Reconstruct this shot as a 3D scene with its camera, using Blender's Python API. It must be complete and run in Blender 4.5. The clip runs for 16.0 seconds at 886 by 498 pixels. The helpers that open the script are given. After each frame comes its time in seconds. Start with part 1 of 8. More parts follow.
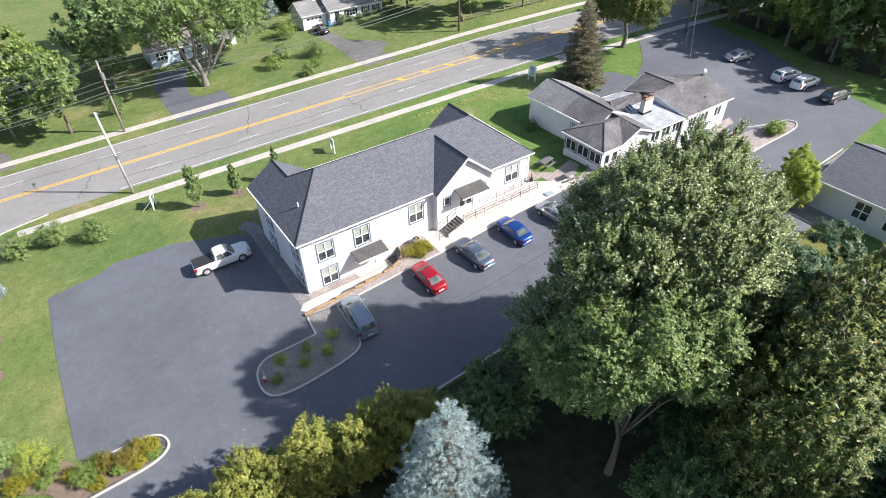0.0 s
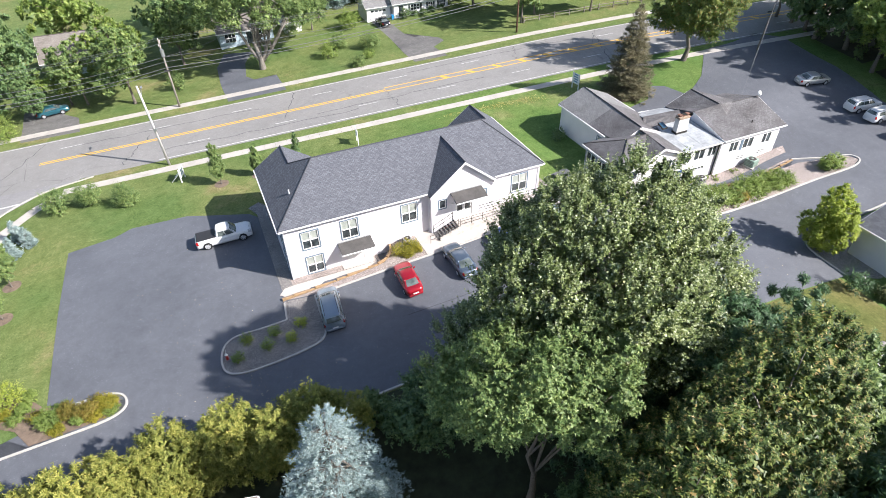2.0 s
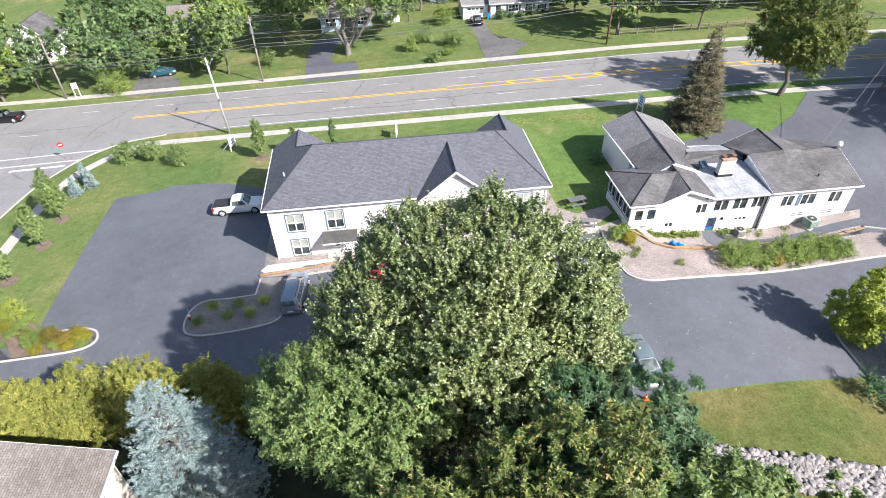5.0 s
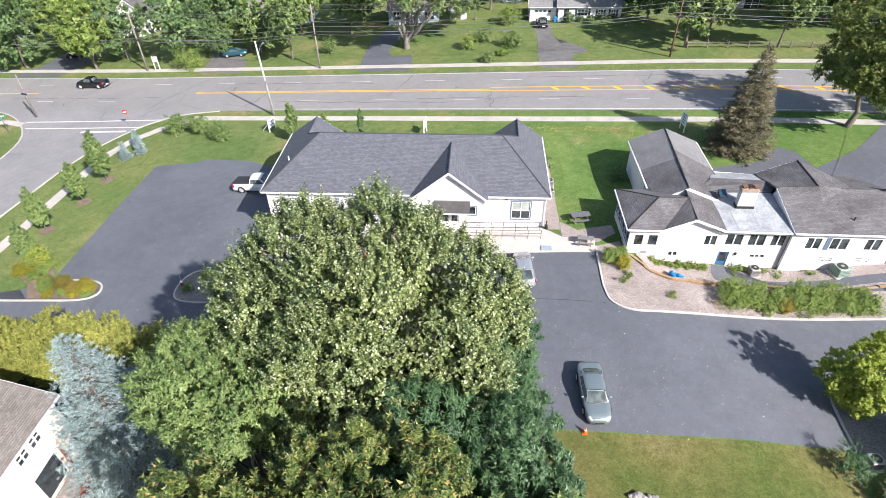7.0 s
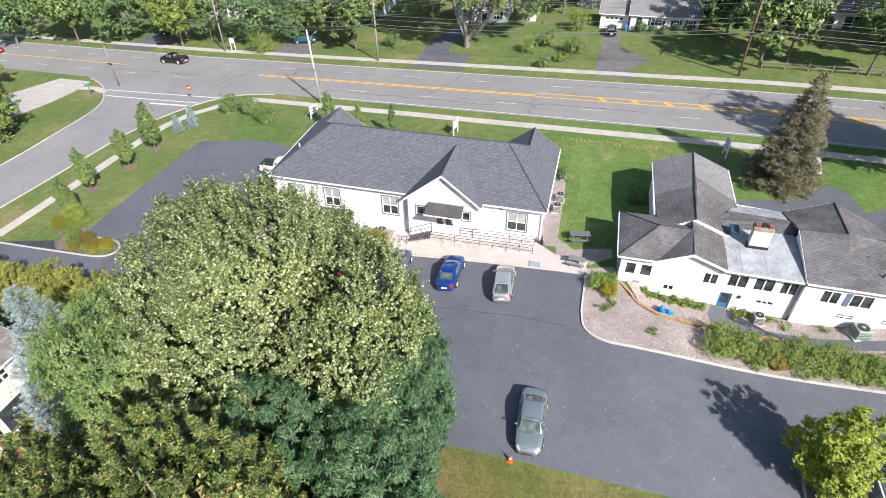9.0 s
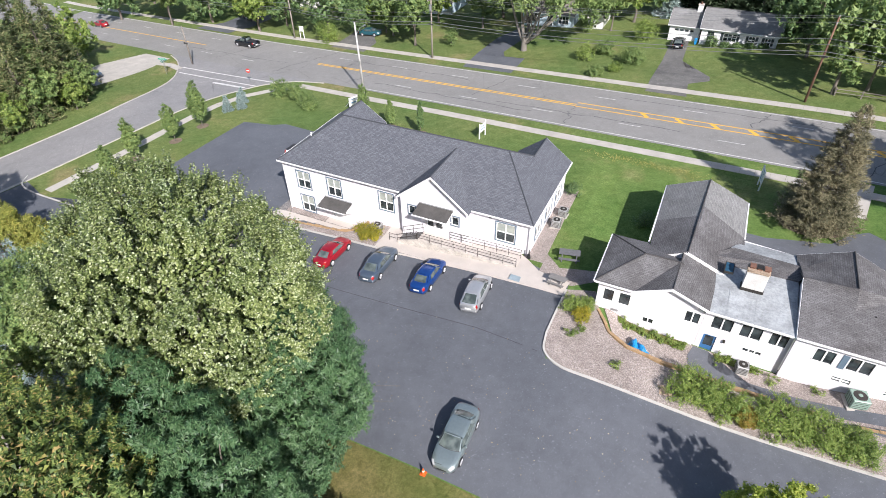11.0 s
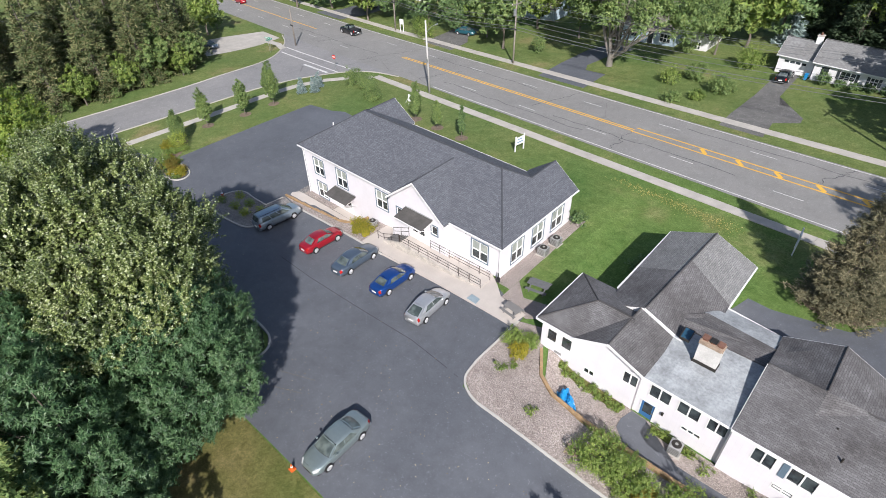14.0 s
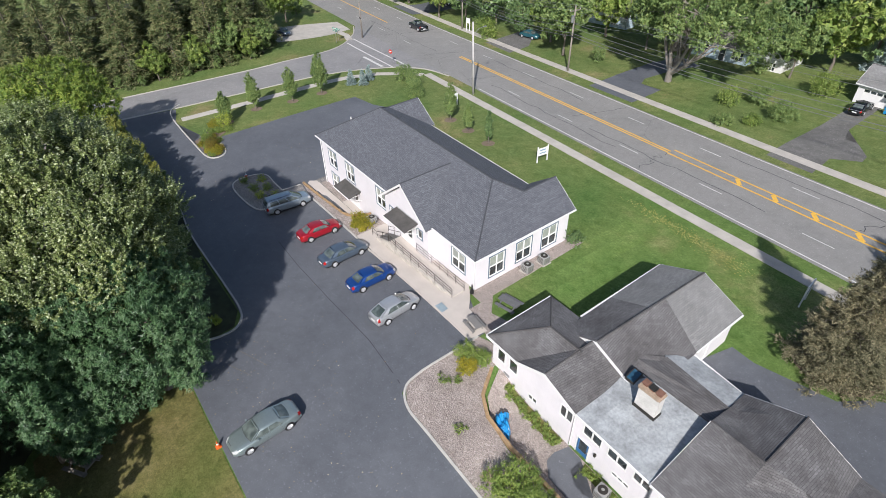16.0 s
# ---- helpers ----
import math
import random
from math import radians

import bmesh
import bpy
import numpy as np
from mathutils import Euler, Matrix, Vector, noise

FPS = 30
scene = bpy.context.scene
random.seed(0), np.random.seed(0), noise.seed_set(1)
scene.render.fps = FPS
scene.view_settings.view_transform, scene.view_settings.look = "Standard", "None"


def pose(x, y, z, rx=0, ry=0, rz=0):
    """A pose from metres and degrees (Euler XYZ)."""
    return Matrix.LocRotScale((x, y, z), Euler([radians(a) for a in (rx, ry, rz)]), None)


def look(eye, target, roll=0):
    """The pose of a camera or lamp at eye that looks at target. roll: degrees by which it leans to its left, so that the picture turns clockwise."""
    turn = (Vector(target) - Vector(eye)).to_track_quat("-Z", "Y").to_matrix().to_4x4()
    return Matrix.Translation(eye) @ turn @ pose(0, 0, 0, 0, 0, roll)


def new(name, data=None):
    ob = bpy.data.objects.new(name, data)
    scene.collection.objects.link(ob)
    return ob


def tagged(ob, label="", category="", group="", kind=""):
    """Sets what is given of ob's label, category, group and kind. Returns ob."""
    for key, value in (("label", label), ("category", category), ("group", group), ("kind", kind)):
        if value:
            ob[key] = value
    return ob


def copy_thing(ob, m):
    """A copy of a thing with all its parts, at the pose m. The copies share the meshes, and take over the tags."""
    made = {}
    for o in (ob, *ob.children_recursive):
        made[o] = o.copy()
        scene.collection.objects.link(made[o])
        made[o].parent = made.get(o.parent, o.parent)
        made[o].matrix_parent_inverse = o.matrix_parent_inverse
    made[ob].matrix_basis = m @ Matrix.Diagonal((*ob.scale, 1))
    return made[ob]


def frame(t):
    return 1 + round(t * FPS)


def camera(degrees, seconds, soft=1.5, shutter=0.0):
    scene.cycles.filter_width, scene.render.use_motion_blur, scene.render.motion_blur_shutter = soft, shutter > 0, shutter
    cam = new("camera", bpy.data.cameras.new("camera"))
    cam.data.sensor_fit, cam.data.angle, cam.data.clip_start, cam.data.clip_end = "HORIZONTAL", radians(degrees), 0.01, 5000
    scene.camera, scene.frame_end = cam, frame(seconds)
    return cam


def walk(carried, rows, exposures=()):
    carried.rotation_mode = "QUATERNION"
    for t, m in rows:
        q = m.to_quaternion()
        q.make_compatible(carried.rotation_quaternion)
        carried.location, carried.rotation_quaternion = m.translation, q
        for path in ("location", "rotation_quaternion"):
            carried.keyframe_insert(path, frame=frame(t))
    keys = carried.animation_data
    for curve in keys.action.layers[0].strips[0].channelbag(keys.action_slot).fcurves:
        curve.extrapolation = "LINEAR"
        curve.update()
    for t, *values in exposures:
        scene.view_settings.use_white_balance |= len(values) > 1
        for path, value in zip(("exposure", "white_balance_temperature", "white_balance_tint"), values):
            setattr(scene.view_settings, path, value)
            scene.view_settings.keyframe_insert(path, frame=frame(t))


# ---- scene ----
cam = camera(75.71, 16.0, soft=0.4)
# seconds, place, heading, pitch
PATH = [
    (0.0, 0.226, 1.325, 36.038, -34.417, -39.040),
    (0.5, 2.338, 0.207, 35.951, -31.809, -39.029),
    (1.0, 4.539, -0.812, 35.896, -29.049, -39.056),
    (1.5, 6.798, -1.701, 35.847, -26.219, -39.096),
    (2.0, 9.094, -2.460, 35.797, -23.569, -39.147),
    (2.5, 11.462, -3.130, 35.745, -20.949, -39.162),
    (3.0, 13.820, -3.708, 35.739, -18.132, -39.183),
    (3.5, 16.197, -4.165, 35.697, -15.317, -39.176),
    (4.0, 18.593, -4.517, 35.686, -12.547, -39.190),
    (6.5, 30.801, -4.835, 35.289, 1.288, -39.096),
    (7.0, 33.170, -4.498, 35.204, 4.171, -39.142),
    (7.5, 35.507, -4.043, 35.108, 7.081, -39.143),
    (8.0, 37.827, -3.502, 35.052, 9.864, -39.130),
    (8.5, 40.120, -2.848, 34.994, 12.657, -39.131),
    (9.0, 42.420, -2.086, 34.978, 15.486, -39.170),
    (11.5, 52.937, 3.053, 34.762, 29.018, -39.081),
    (12.0, 54.897, 4.402, 34.796, 31.714, -39.037),
    (12.5, 56.741, 5.800, 34.815, 34.331, -39.056),
    (13.0, 58.546, 7.310, 34.874, 37.042, -39.080),
    (13.5, 60.263, 8.893, 34.937, 39.783, -39.096),
    (14.0, 61.882, 10.563, 35.007, 42.521, -39.125),
    (14.5, 63.431, 12.281, 35.057, 45.210, -39.152),
    (15.0, 64.915, 14.067, 35.131, 47.832, -39.145),
    (15.5, 66.323, 15.958, 35.198, 50.582, -39.222),
    (16.0, 67.652, 17.924, 35.250, 53.389, -39.261),
]
walk(cam, [(t, pose(x, y, z, 90 + pitch, 0, yaw) @ pose(0, 0, 0, 0, 0, -1.128)) for t, x, y, z, yaw, pitch in PATH],
     [(0.0, 0.95, 6400, 11.5), (4.0, 1.0, 6350, 12), (7.0, 0.88, 6350, 13), (9.0, 0.70, 6350, 12.5), (12.5, 0.46, 6300, 11.5), (16.0, 0.21, 6300, 10)])

# ---- light ----
SUN = Vector((10.9, -10.5, 11.9)).normalized()
world = bpy.data.worlds.new("sky")
scene.world = world
world.use_nodes = True
sky = world.node_tree.nodes.new("ShaderNodeTexSky")
sky.sky_type, sky.sun_disc = "NISHITA", False
sky.sun_elevation, sky.sun_rotation = math.asin(SUN.z), math.atan2(SUN.x, SUN.y)
sky.air_density, sky.dust_density = 1.0, 1.5
background = world.node_tree.nodes["Background"]
background.inputs["Strength"].default_value = 0.098
world.node_tree.links.new(sky.outputs["Color"], background.inputs["Color"])
lamp = bpy.data.lights.new("sun", "SUN")
lamp.energy, lamp.angle, lamp.color = 5.0, radians(0.6), (1.0, 0.952, 0.915)
sun = new("sun", lamp)
sun.matrix_world = look(SUN * 200, (0, 0, 0))

# ---- materials ----
def nodes_of(name):
    m = bpy.data.materials.new(name)
    m.use_nodes = True
    return m, m.node_tree.nodes, m.node_tree.links, m.node_tree.nodes["Principled BSDF"]


def noise_node(nodes, links, scale, detail=4.0, rough=0.6, coords=None):
    n = nodes.new("ShaderNodeTexNoise")
    n.inputs["Scale"].default_value, n.inputs["Detail"].default_value, n.inputs["Roughness"].default_value = scale, detail, rough
    if coords is not None:
        links.new(coords, n.inputs["Vector"])
    return n


def ramp(nodes, links, source, stops):
    r = nodes.new("ShaderNodeValToRGB")
    while len(r.color_ramp.elements) < len(stops):
        r.color_ramp.elements.new(0.5)
    for e, (p, c) in zip(r.color_ramp.elements, stops):
        e.position, e.color = p, (*c, 1)
    links.new(source, r.inputs["Fac"])
    return r


def mixed(nodes, links, a, b, fac, mode="MIX"):
    m = nodes.new("ShaderNodeMix")
    m.data_type, m.blend_type = "RGBA", mode
    for sock, v in ((m.inputs["Factor"], fac), (m.inputs["A"], a), (m.inputs["B"], b)):
        if isinstance(v, (int, float)):
            sock.default_value = v
        elif isinstance(v, tuple):
            sock.default_value = (*v, 1)
        else:
            links.new(v, sock)
    return m.outputs["Result"]


def bumped(nodes, links, bsdf, height, strength=0.3, distance=0.02):
    b = nodes.new("ShaderNodeBump")
    b.inputs["Strength"].default_value, b.inputs["Distance"].default_value = strength, distance
    links.new(height, b.inputs["Height"])
    links.new(b.outputs["Normal"], bsdf.inputs["Normal"])


def world_coords(nodes):
    return nodes.new("ShaderNodeNewGeometry").outputs["Position"]


def plain(name, color, rough=0.5, metal=0.0, vary=0.12, scale=3.0, bump=0.0, fine=40.0):
    """Paint, metal, concrete: a colour with stains at two scales."""
    m, nodes, links, bsdf = nodes_of(name)
    co = world_coords(nodes)
    big = noise_node(nodes, links, scale, 5, 0.6, co)
    small = noise_node(nodes, links, fine, 3, 0.6, co)
    dark = tuple(c * (1 - vary) for c in color)
    light = tuple(min(1, c * (1 + vary * 0.6)) for c in color)
    r1 = ramp(nodes, links, big.outputs["Fac"], [(0.3, dark), (0.7, light)])
    r2 = ramp(nodes, links, small.outputs["Fac"], [(0.3, (1 - vary,) * 3), (0.7, (1.0,) * 3)])
    links.new(mixed(nodes, links, r1.outputs["Color"], r2.outputs["Color"], 1.0, "MULTIPLY"), bsdf.inputs["Base Color"])
    bsdf.inputs["Roughness"].default_value, bsdf.inputs["Metallic"].default_value = rough, metal
    if bump:
        bumped(nodes, links, bsdf, small.outputs["Fac"], bump, 0.01)
    return m


def grass_material(name, lush, mid, dry, dryness):
    m, nodes, links, bsdf = nodes_of(name)
    co = world_coords(nodes)
    a = noise_node(nodes, links, 0.09, 5, 0.62, co)
    b = noise_node(nodes, links, 0.9, 5, 0.7, co)
    c = noise_node(nodes, links, 14.0, 4, 0.8, co)
    base = ramp(nodes, links, a.outputs["Fac"], [(0.35, lush), (0.52 + 0.2 * (1 - dryness), mid), (0.72 + 0.2 * (1 - dryness), dry)])
    patch = ramp(nodes, links, b.outputs["Fac"], [(0.3, (0.72, 0.75, 0.6)), (0.7, (1.18, 1.12, 1.1))])
    mid_n = noise_node(nodes, links, 4.5, 4, 0.75, co)
    speck = ramp(nodes, links, mid_n.outputs["Fac"], [(0.35, (0.74, 0.78, 0.7)), (0.65, (1.22, 1.18, 1.2))])
    blades = ramp(nodes, links, c.outputs["Fac"], [(0.3, (0.5, 0.54, 0.46)), (0.7, (1.36, 1.32, 1.3))])
    sep = nodes.new("ShaderNodeSeparateXYZ")
    links.new(co, sep.inputs[0])
    east = nodes.new("ShaderNodeMapRange")
    east.inputs["From Min"].default_value, east.inputs["From Max"].default_value = 22.0, 44.0
    links.new(sep.outputs["X"], east.inputs["Value"])
    north = nodes.new("ShaderNodeMapRange")
    north.inputs["From Min"].default_value, north.inputs["From Max"].default_value = 76.0, 66.0
    links.new(sep.outputs["Y"], north.inputs["Value"])
    both = nodes.new("ShaderNodeMath")
    both.operation = "MULTIPLY"
    links.new(east.outputs["Result"], both.inputs[0])
    links.new(north.outputs["Result"], both.inputs[1])
    worn = ramp(nodes, links, both.outputs[0], [(0.0, (1.14, 1.0, 1.04)), (1.0, (0.94, 1.02, 0.86))])
    col = mixed(nodes, links, base.outputs["Color"], patch.outputs["Color"], 1.0, "MULTIPLY")
    col = mixed(nodes, links, col, worn.outputs["Color"], 1.0, "MULTIPLY")
    col = mixed(nodes, links, col, blades.outputs["Color"], 1.0, "MULTIPLY")
    col = mixed(nodes, links, col, speck.outputs["Color"], 1.0, "MULTIPLY")
    links.new(col, bsdf.inputs["Base Color"])
    bsdf.inputs["Roughness"].default_value = 0.9
    bsdf.inputs["Specular IOR Level"].default_value = 0.15
    bumped(nodes, links, bsdf, c.outputs["Fac"], 0.6, 0.06)
    return m


def asphalt_material(name, color, light, stain, cracks=0.0, rough=0.75):
    m, nodes, links, bsdf = nodes_of(name)
    co = world_coords(nodes)
    a = noise_node(nodes, links, 0.12, 6, 0.65, co)
    b = noise_node(nodes, links, 1.3, 6, 0.7, co)
    c = noise_node(nodes, links, 60.0, 2, 0.6, co)
    base = ramp(nodes, links, a.outputs["Fac"], [(0.32, color), (0.7, light)])
    st = ramp(nodes, links, b.outputs["Fac"], [(0.25, (1 - stain,) * 3), (0.55, (1.0,) * 3), (0.8, (1 + stain,) * 3)])
    gr = ramp(nodes, links, c.outputs["Fac"], [(0.3, (0.8,) * 3), (0.7, (1.2,) * 3)])
    col = mixed(nodes, links, base.outputs["Color"], st.outputs["Color"], 1.0, "MULTIPLY")
    col = mixed(nodes, links, col, gr.outputs["Color"], 1.0, "MULTIPLY")
    litter = ramp(nodes, links, noise_node(nodes, links, 7.0, 3, 0.55, co).outputs["Fac"], [(0.635, (1.0,) * 3), (0.69, (1.0 + 5.0 * stain,) * 3)])
    worn = ramp(nodes, links, noise_node(nodes, links, 0.45, 7, 0.8, co).outputs["Fac"], [(0.36, (1 - stain * 0.6,) * 3), (0.5, (1.0,) * 3), (0.68, (1 + stain * 0.5,) * 3)])
    scuff = noise_node(nodes, links, 3.2, 8, 0.85, co)
    scuff.inputs["Distortion"].default_value = 1.6
    sc = ramp(nodes, links, scuff.outputs["Fac"], [(0.59, (1.0,) * 3), (0.66, (1.0 + 4.0 * stain,) * 3)])
    col = mixed(nodes, links, col, sc.outputs["Color"], 1.0, "MULTIPLY")
    col = mixed(nodes, links, col, litter.outputs["Color"], 1.0, "MULTIPLY")
    col = mixed(nodes, links, col, worn.outputs["Color"], 1.0, "MULTIPLY")
    if cracks:
        v = nodes.new("ShaderNodeTexVoronoi")
        v.feature = "DISTANCE_TO_EDGE"
        v.inputs["Scale"].default_value = cracks
        w = noise_node(nodes, links, 0.8, 4, 0.6, co)
        warp = mixed(nodes, links, co, w.outputs["Color"], 0.12, "ADD")
        links.new(warp, v.inputs["Vector"])
        k = ramp(nodes, links, v.outputs["Distance"], [(0.0, (0.45,) * 3), (0.004, (1.0,) * 3)])
        gate = ramp(nodes, links, noise_node(nodes, links, 0.05, 2, 0.5, co).outputs["Fac"], [(0.45, (0.0,) * 3), (0.6, (1.0,) * 3)])
        both = mixed(nodes, links, (1.0, 1.0, 1.0), k.outputs["Color"], gate.outputs["Color"])
        col = mixed(nodes, links, col, both, 1.0, "MULTIPLY")
    links.new(col, bsdf.inputs["Base Color"])
    bsdf.inputs["Roughness"].default_value = rough
    bumped(nodes, links, bsdf, c.outputs["Fac"], 0.25, 0.01)
    return m


def gravel_material(name, c1, c2, c3, scale=15.0):
    m, nodes, links, bsdf = nodes_of(name)
    co = world_coords(nodes)
    v = nodes.new("ShaderNodeTexVoronoi")
    v.inputs["Scale"].default_value = scale
    links.new(co, v.inputs["Vector"])
    sep = nodes.new("ShaderNodeSeparateColor")
    links.new(v.outputs["Color"], sep.inputs["Color"])
    base = ramp(nodes, links, sep.outputs["Red"], [(0.05, c1), (0.5, c2), (0.95, c3)])
    big = noise_node(nodes, links, 0.5, 4, 0.6, co)
    tone = ramp(nodes, links, big.outputs["Fac"], [(0.3, (0.75,) * 3), (0.7, (1.1,) * 3)])
    gaps = ramp(nodes, links, v.outputs["Distance"], [(0.3, (1.0,) * 3), (0.8, (0.62,) * 3)])
    col = mixed(nodes, links, base.outputs["Color"], tone.outputs["Color"], 1.0, "MULTIPLY")
    col = mixed(nodes, links, col, gaps.outputs["Color"], 1.0, "MULTIPLY")
    links.new(col, bsdf.inputs["Base Color"])
    bsdf.inputs["Roughness"].default_value = 0.9
    inv = nodes.new("ShaderNodeMath")
    inv.operation = "SUBTRACT"
    inv.inputs[0].default_value = 1.0
    links.new(v.outputs["Distance"], inv.inputs[1])
    bumped(nodes, links, bsdf, inv.outputs[0], 0.8, 0.05)
    return m


def shingle_material(name, c1, c2, c3, stain, stain_amount):
    """Asphalt shingles: courses along the slope by height, tabs by random tone."""
    m, nodes, links, bsdf = nodes_of(name)
    tc = nodes.new("ShaderNodeUVMap").outputs["UV"]
    brick = nodes.new("ShaderNodeTexBrick")
    brick.inputs["Scale"].default_value = 1.0
    brick.inputs["Brick Width"].default_value, brick.inputs["Row Height"].default_value = 0.32, 0.145
    brick.inputs["Mortar Size"].default_value, brick.inputs["Mortar Smooth"].default_value = 0.012, 0.4
    brick.inputs["Color1"].default_value, brick.inputs["Color2"].default_value = (*c1, 1), (*c2, 1)
    brick.inputs["Mortar"].default_value = (*c3, 1)
    brick.inputs["Bias"].default_value = -0.1
    links.new(tc, brick.inputs["Vector"])
    co = world_coords(nodes)
    big = noise_node(nodes, links, 0.35, 5, 0.65, co)
    fine = noise_node(nodes, links, 25.0, 3, 0.7, co)
    tone = ramp(nodes, links, big.outputs["Fac"], [(0.35, stain), (0.62, (1.0,) * 3)])
    gr = ramp(nodes, links, fine.outputs["Fac"], [(0.3, (0.82,) * 3), (0.7, (1.16,) * 3)])
    tab = noise_node(nodes, links, 13.0, 2, 0.7, co)
    tb = ramp(nodes, links, tab.outputs["Fac"], [(0.34, (0.84,) * 3), (0.66, (1.16,) * 3)])
    col = mixed(nodes, links, brick.outputs["Color"], gr.outputs["Color"], 1.0, "MULTIPLY")
    col = mixed(nodes, links, col, tb.outputs["Color"], 1.0, "MULTIPLY")
    col = mixed(nodes, links, col, tone.outputs["Color"], stain_amount, "MULTIPLY")
    links.new(col, bsdf.inputs["Base Color"])
    bsdf.inputs["Roughness"].default_value = 0.88
    bumped(nodes, links, bsdf, brick.outputs["Fac"], -0.5, 0.02)
    return m


def siding_material(name, color, row, vertical=False):
    """Painted boards with shadow gaps."""
    m, nodes, links, bsdf = nodes_of(name)
    co = world_coords(nodes)
    sep = nodes.new("ShaderNodeSeparateXYZ")
    links.new(co, sep.inputs[0])
    add = nodes.new("ShaderNodeMath")
    add.operation = "ADD"
    links.new(sep.outputs["X"], add.inputs[0])
    links.new(sep.outputs["Y"], add.inputs[1])
    mul = nodes.new("ShaderNodeMath")
    mul.operation = "MULTIPLY"
    links.new(add.outputs[0] if vertical else sep.outputs["Z"], mul.inputs[0])
    mul.inputs[1].default_value = 1 / row
    fr = nodes.new("ShaderNodeMath")
    fr.operation = "FRACT"
    links.new(mul.outputs[0], fr.inputs[0])
    prof = ramp(nodes, links, fr.outputs[0], [(0.0, (0.0,) * 3), (0.08, (1.0,) * 3)])
    line = ramp(nodes, links, fr.outputs[0], [(0.0, (0.94,) * 3), (0.06, (1.0,) * 3)])
    big = noise_node(nodes, links, 0.8, 5, 0.65, co)
    tone = ramp(nodes, links, big.outputs["Fac"], [(0.3, tuple(c * 0.93 for c in color)), (0.65, color)])
    links.new(mixed(nodes, links, tone.outputs["Color"], line.outputs["Color"], 1.0, "MULTIPLY"), bsdf.inputs["Base Color"])
    bsdf.inputs["Roughness"].default_value = 0.6
    bumped(nodes, links, bsdf, prof.outputs["Color"], 0.16, 0.01)
    return m


def leaf_material(name, stops, passing=0.35, rough=0.5, tone=0.35):
    """Leaves: each one takes its own tone, light passes through them."""
    m, nodes, links, bsdf = nodes_of(name)
    geo = nodes.new("ShaderNodeNewGeometry")
    base = ramp(nodes, links, geo.outputs["Random Per Island"], stops)
    big = noise_node(nodes, links, tone, 3, 0.6, geo.outputs["Position"])
    t = ramp(nodes, links, big.outputs["Fac"], [(0.32, (0.7, 0.75, 0.7)), (0.68, (1.2, 1.15, 1.05))])
    col = mixed(nodes, links, base.outputs["Color"], t.outputs["Color"], 1.0, "MULTIPLY")
    links.new(col, bsdf.inputs["Base Color"])
    bsdf.inputs["Roughness"].default_value = rough
    bsdf.inputs["Specular IOR Level"].default_value = 0.35
    tr = nodes.new("ShaderNodeBsdfTranslucent")
    links.new(mixed(nodes, links, col, (1.05, 1.18, 0.6), 1.0, "MULTIPLY"), tr.inputs["Color"])
    mix = nodes.new("ShaderNodeMixShader")
    mix.inputs["Fac"].default_value = passing
    links.new(bsdf.outputs[0], mix.inputs[1])
    links.new(tr.outputs[0], mix.inputs[2])
    links.new(mix.outputs[0], nodes["Material Output"].inputs["Surface"])
    return m


def bark_material(name, c1, c2):
    m, nodes, links, bsdf = nodes_of(name)
    co = world_coords(nodes)
    n = noise_node(nodes, links, 9.0, 5, 0.7, co)
    r = ramp(nodes, links, n.outputs["Fac"], [(0.3, c1), (0.7, c2)])
    links.new(r.outputs["Color"], bsdf.inputs["Base Color"])
    bsdf.inputs["Roughness"].default_value = 0.9
    bumped(nodes, links, bsdf, n.outputs["Fac"], 0.7, 0.03)
    return m


def glass_material(name, tint, inner):
    """A pane: clear by Fresnel over a dark tinted body."""
    m, nodes, links, bsdf = nodes_of(name)
    co = world_coords(nodes)
    n = noise_node(nodes, links, 1.5, 2, 0.5, co)
    r = ramp(nodes, links, n.outputs["Fac"], [(0.35, inner), (0.65, tint)])
    links.new(r.outputs["Color"], bsdf.inputs["Base Color"])
    bsdf.inputs["Roughness"].default_value = 0.04
    bsdf.inputs["IOR"].default_value = 1.5
    bsdf.inputs["Coat Weight"].default_value = 0.5
    bsdf.inputs["Coat Roughness"].default_value = 0.02
    return m


def paint_material(name, color, metallic=0.3, rough=0.3):
    m, nodes, links, bsdf = nodes_of(name)
    co = world_coords(nodes)
    n = noise_node(nodes, links, 6.0, 4, 0.6, co)
    r = ramp(nodes, links, n.outputs["Fac"], [(0.3, tuple(c * 0.9 for c in color)), (0.7, color)])
    links.new(r.outputs["Color"], bsdf.inputs["Base Color"])
    bsdf.inputs["Metallic"].default_value, bsdf.inputs["Roughness"].default_value = metallic, rough
    bsdf.inputs["Coat Weight"].default_value, bsdf.inputs["Coat Roughness"].default_value = 0.8, 0.05
    return m


GRASS = grass_material("lawn", (0.102, 0.180, 0.062), (0.152, 0.212, 0.082), (0.300, 0.256, 0.165), 0.68)
GRASS_DRY = grass_material("dry_lawn", (0.105, 0.130, 0.046), (0.172, 0.156, 0.074), (0.272, 0.220, 0.145), 0.9)
# ground below trees: their shade is put into this very dark green
SHADE_FLOOR = plain("ground_with_tree_shade", (0.052, 0.062, 0.026), 0.95, vary=0.4, scale=1.2, fine=15)
MULCH = plain("mulch", (0.228, 0.169, 0.124), 0.95, vary=0.35, scale=2.0, fine=18, bump=0.6)
LOT_ASPHALT = asphalt_material("lot_asphalt", (0.099, 0.105, 0.119), (0.128, 0.135, 0.151), 0.13, 0.0, 0.7)
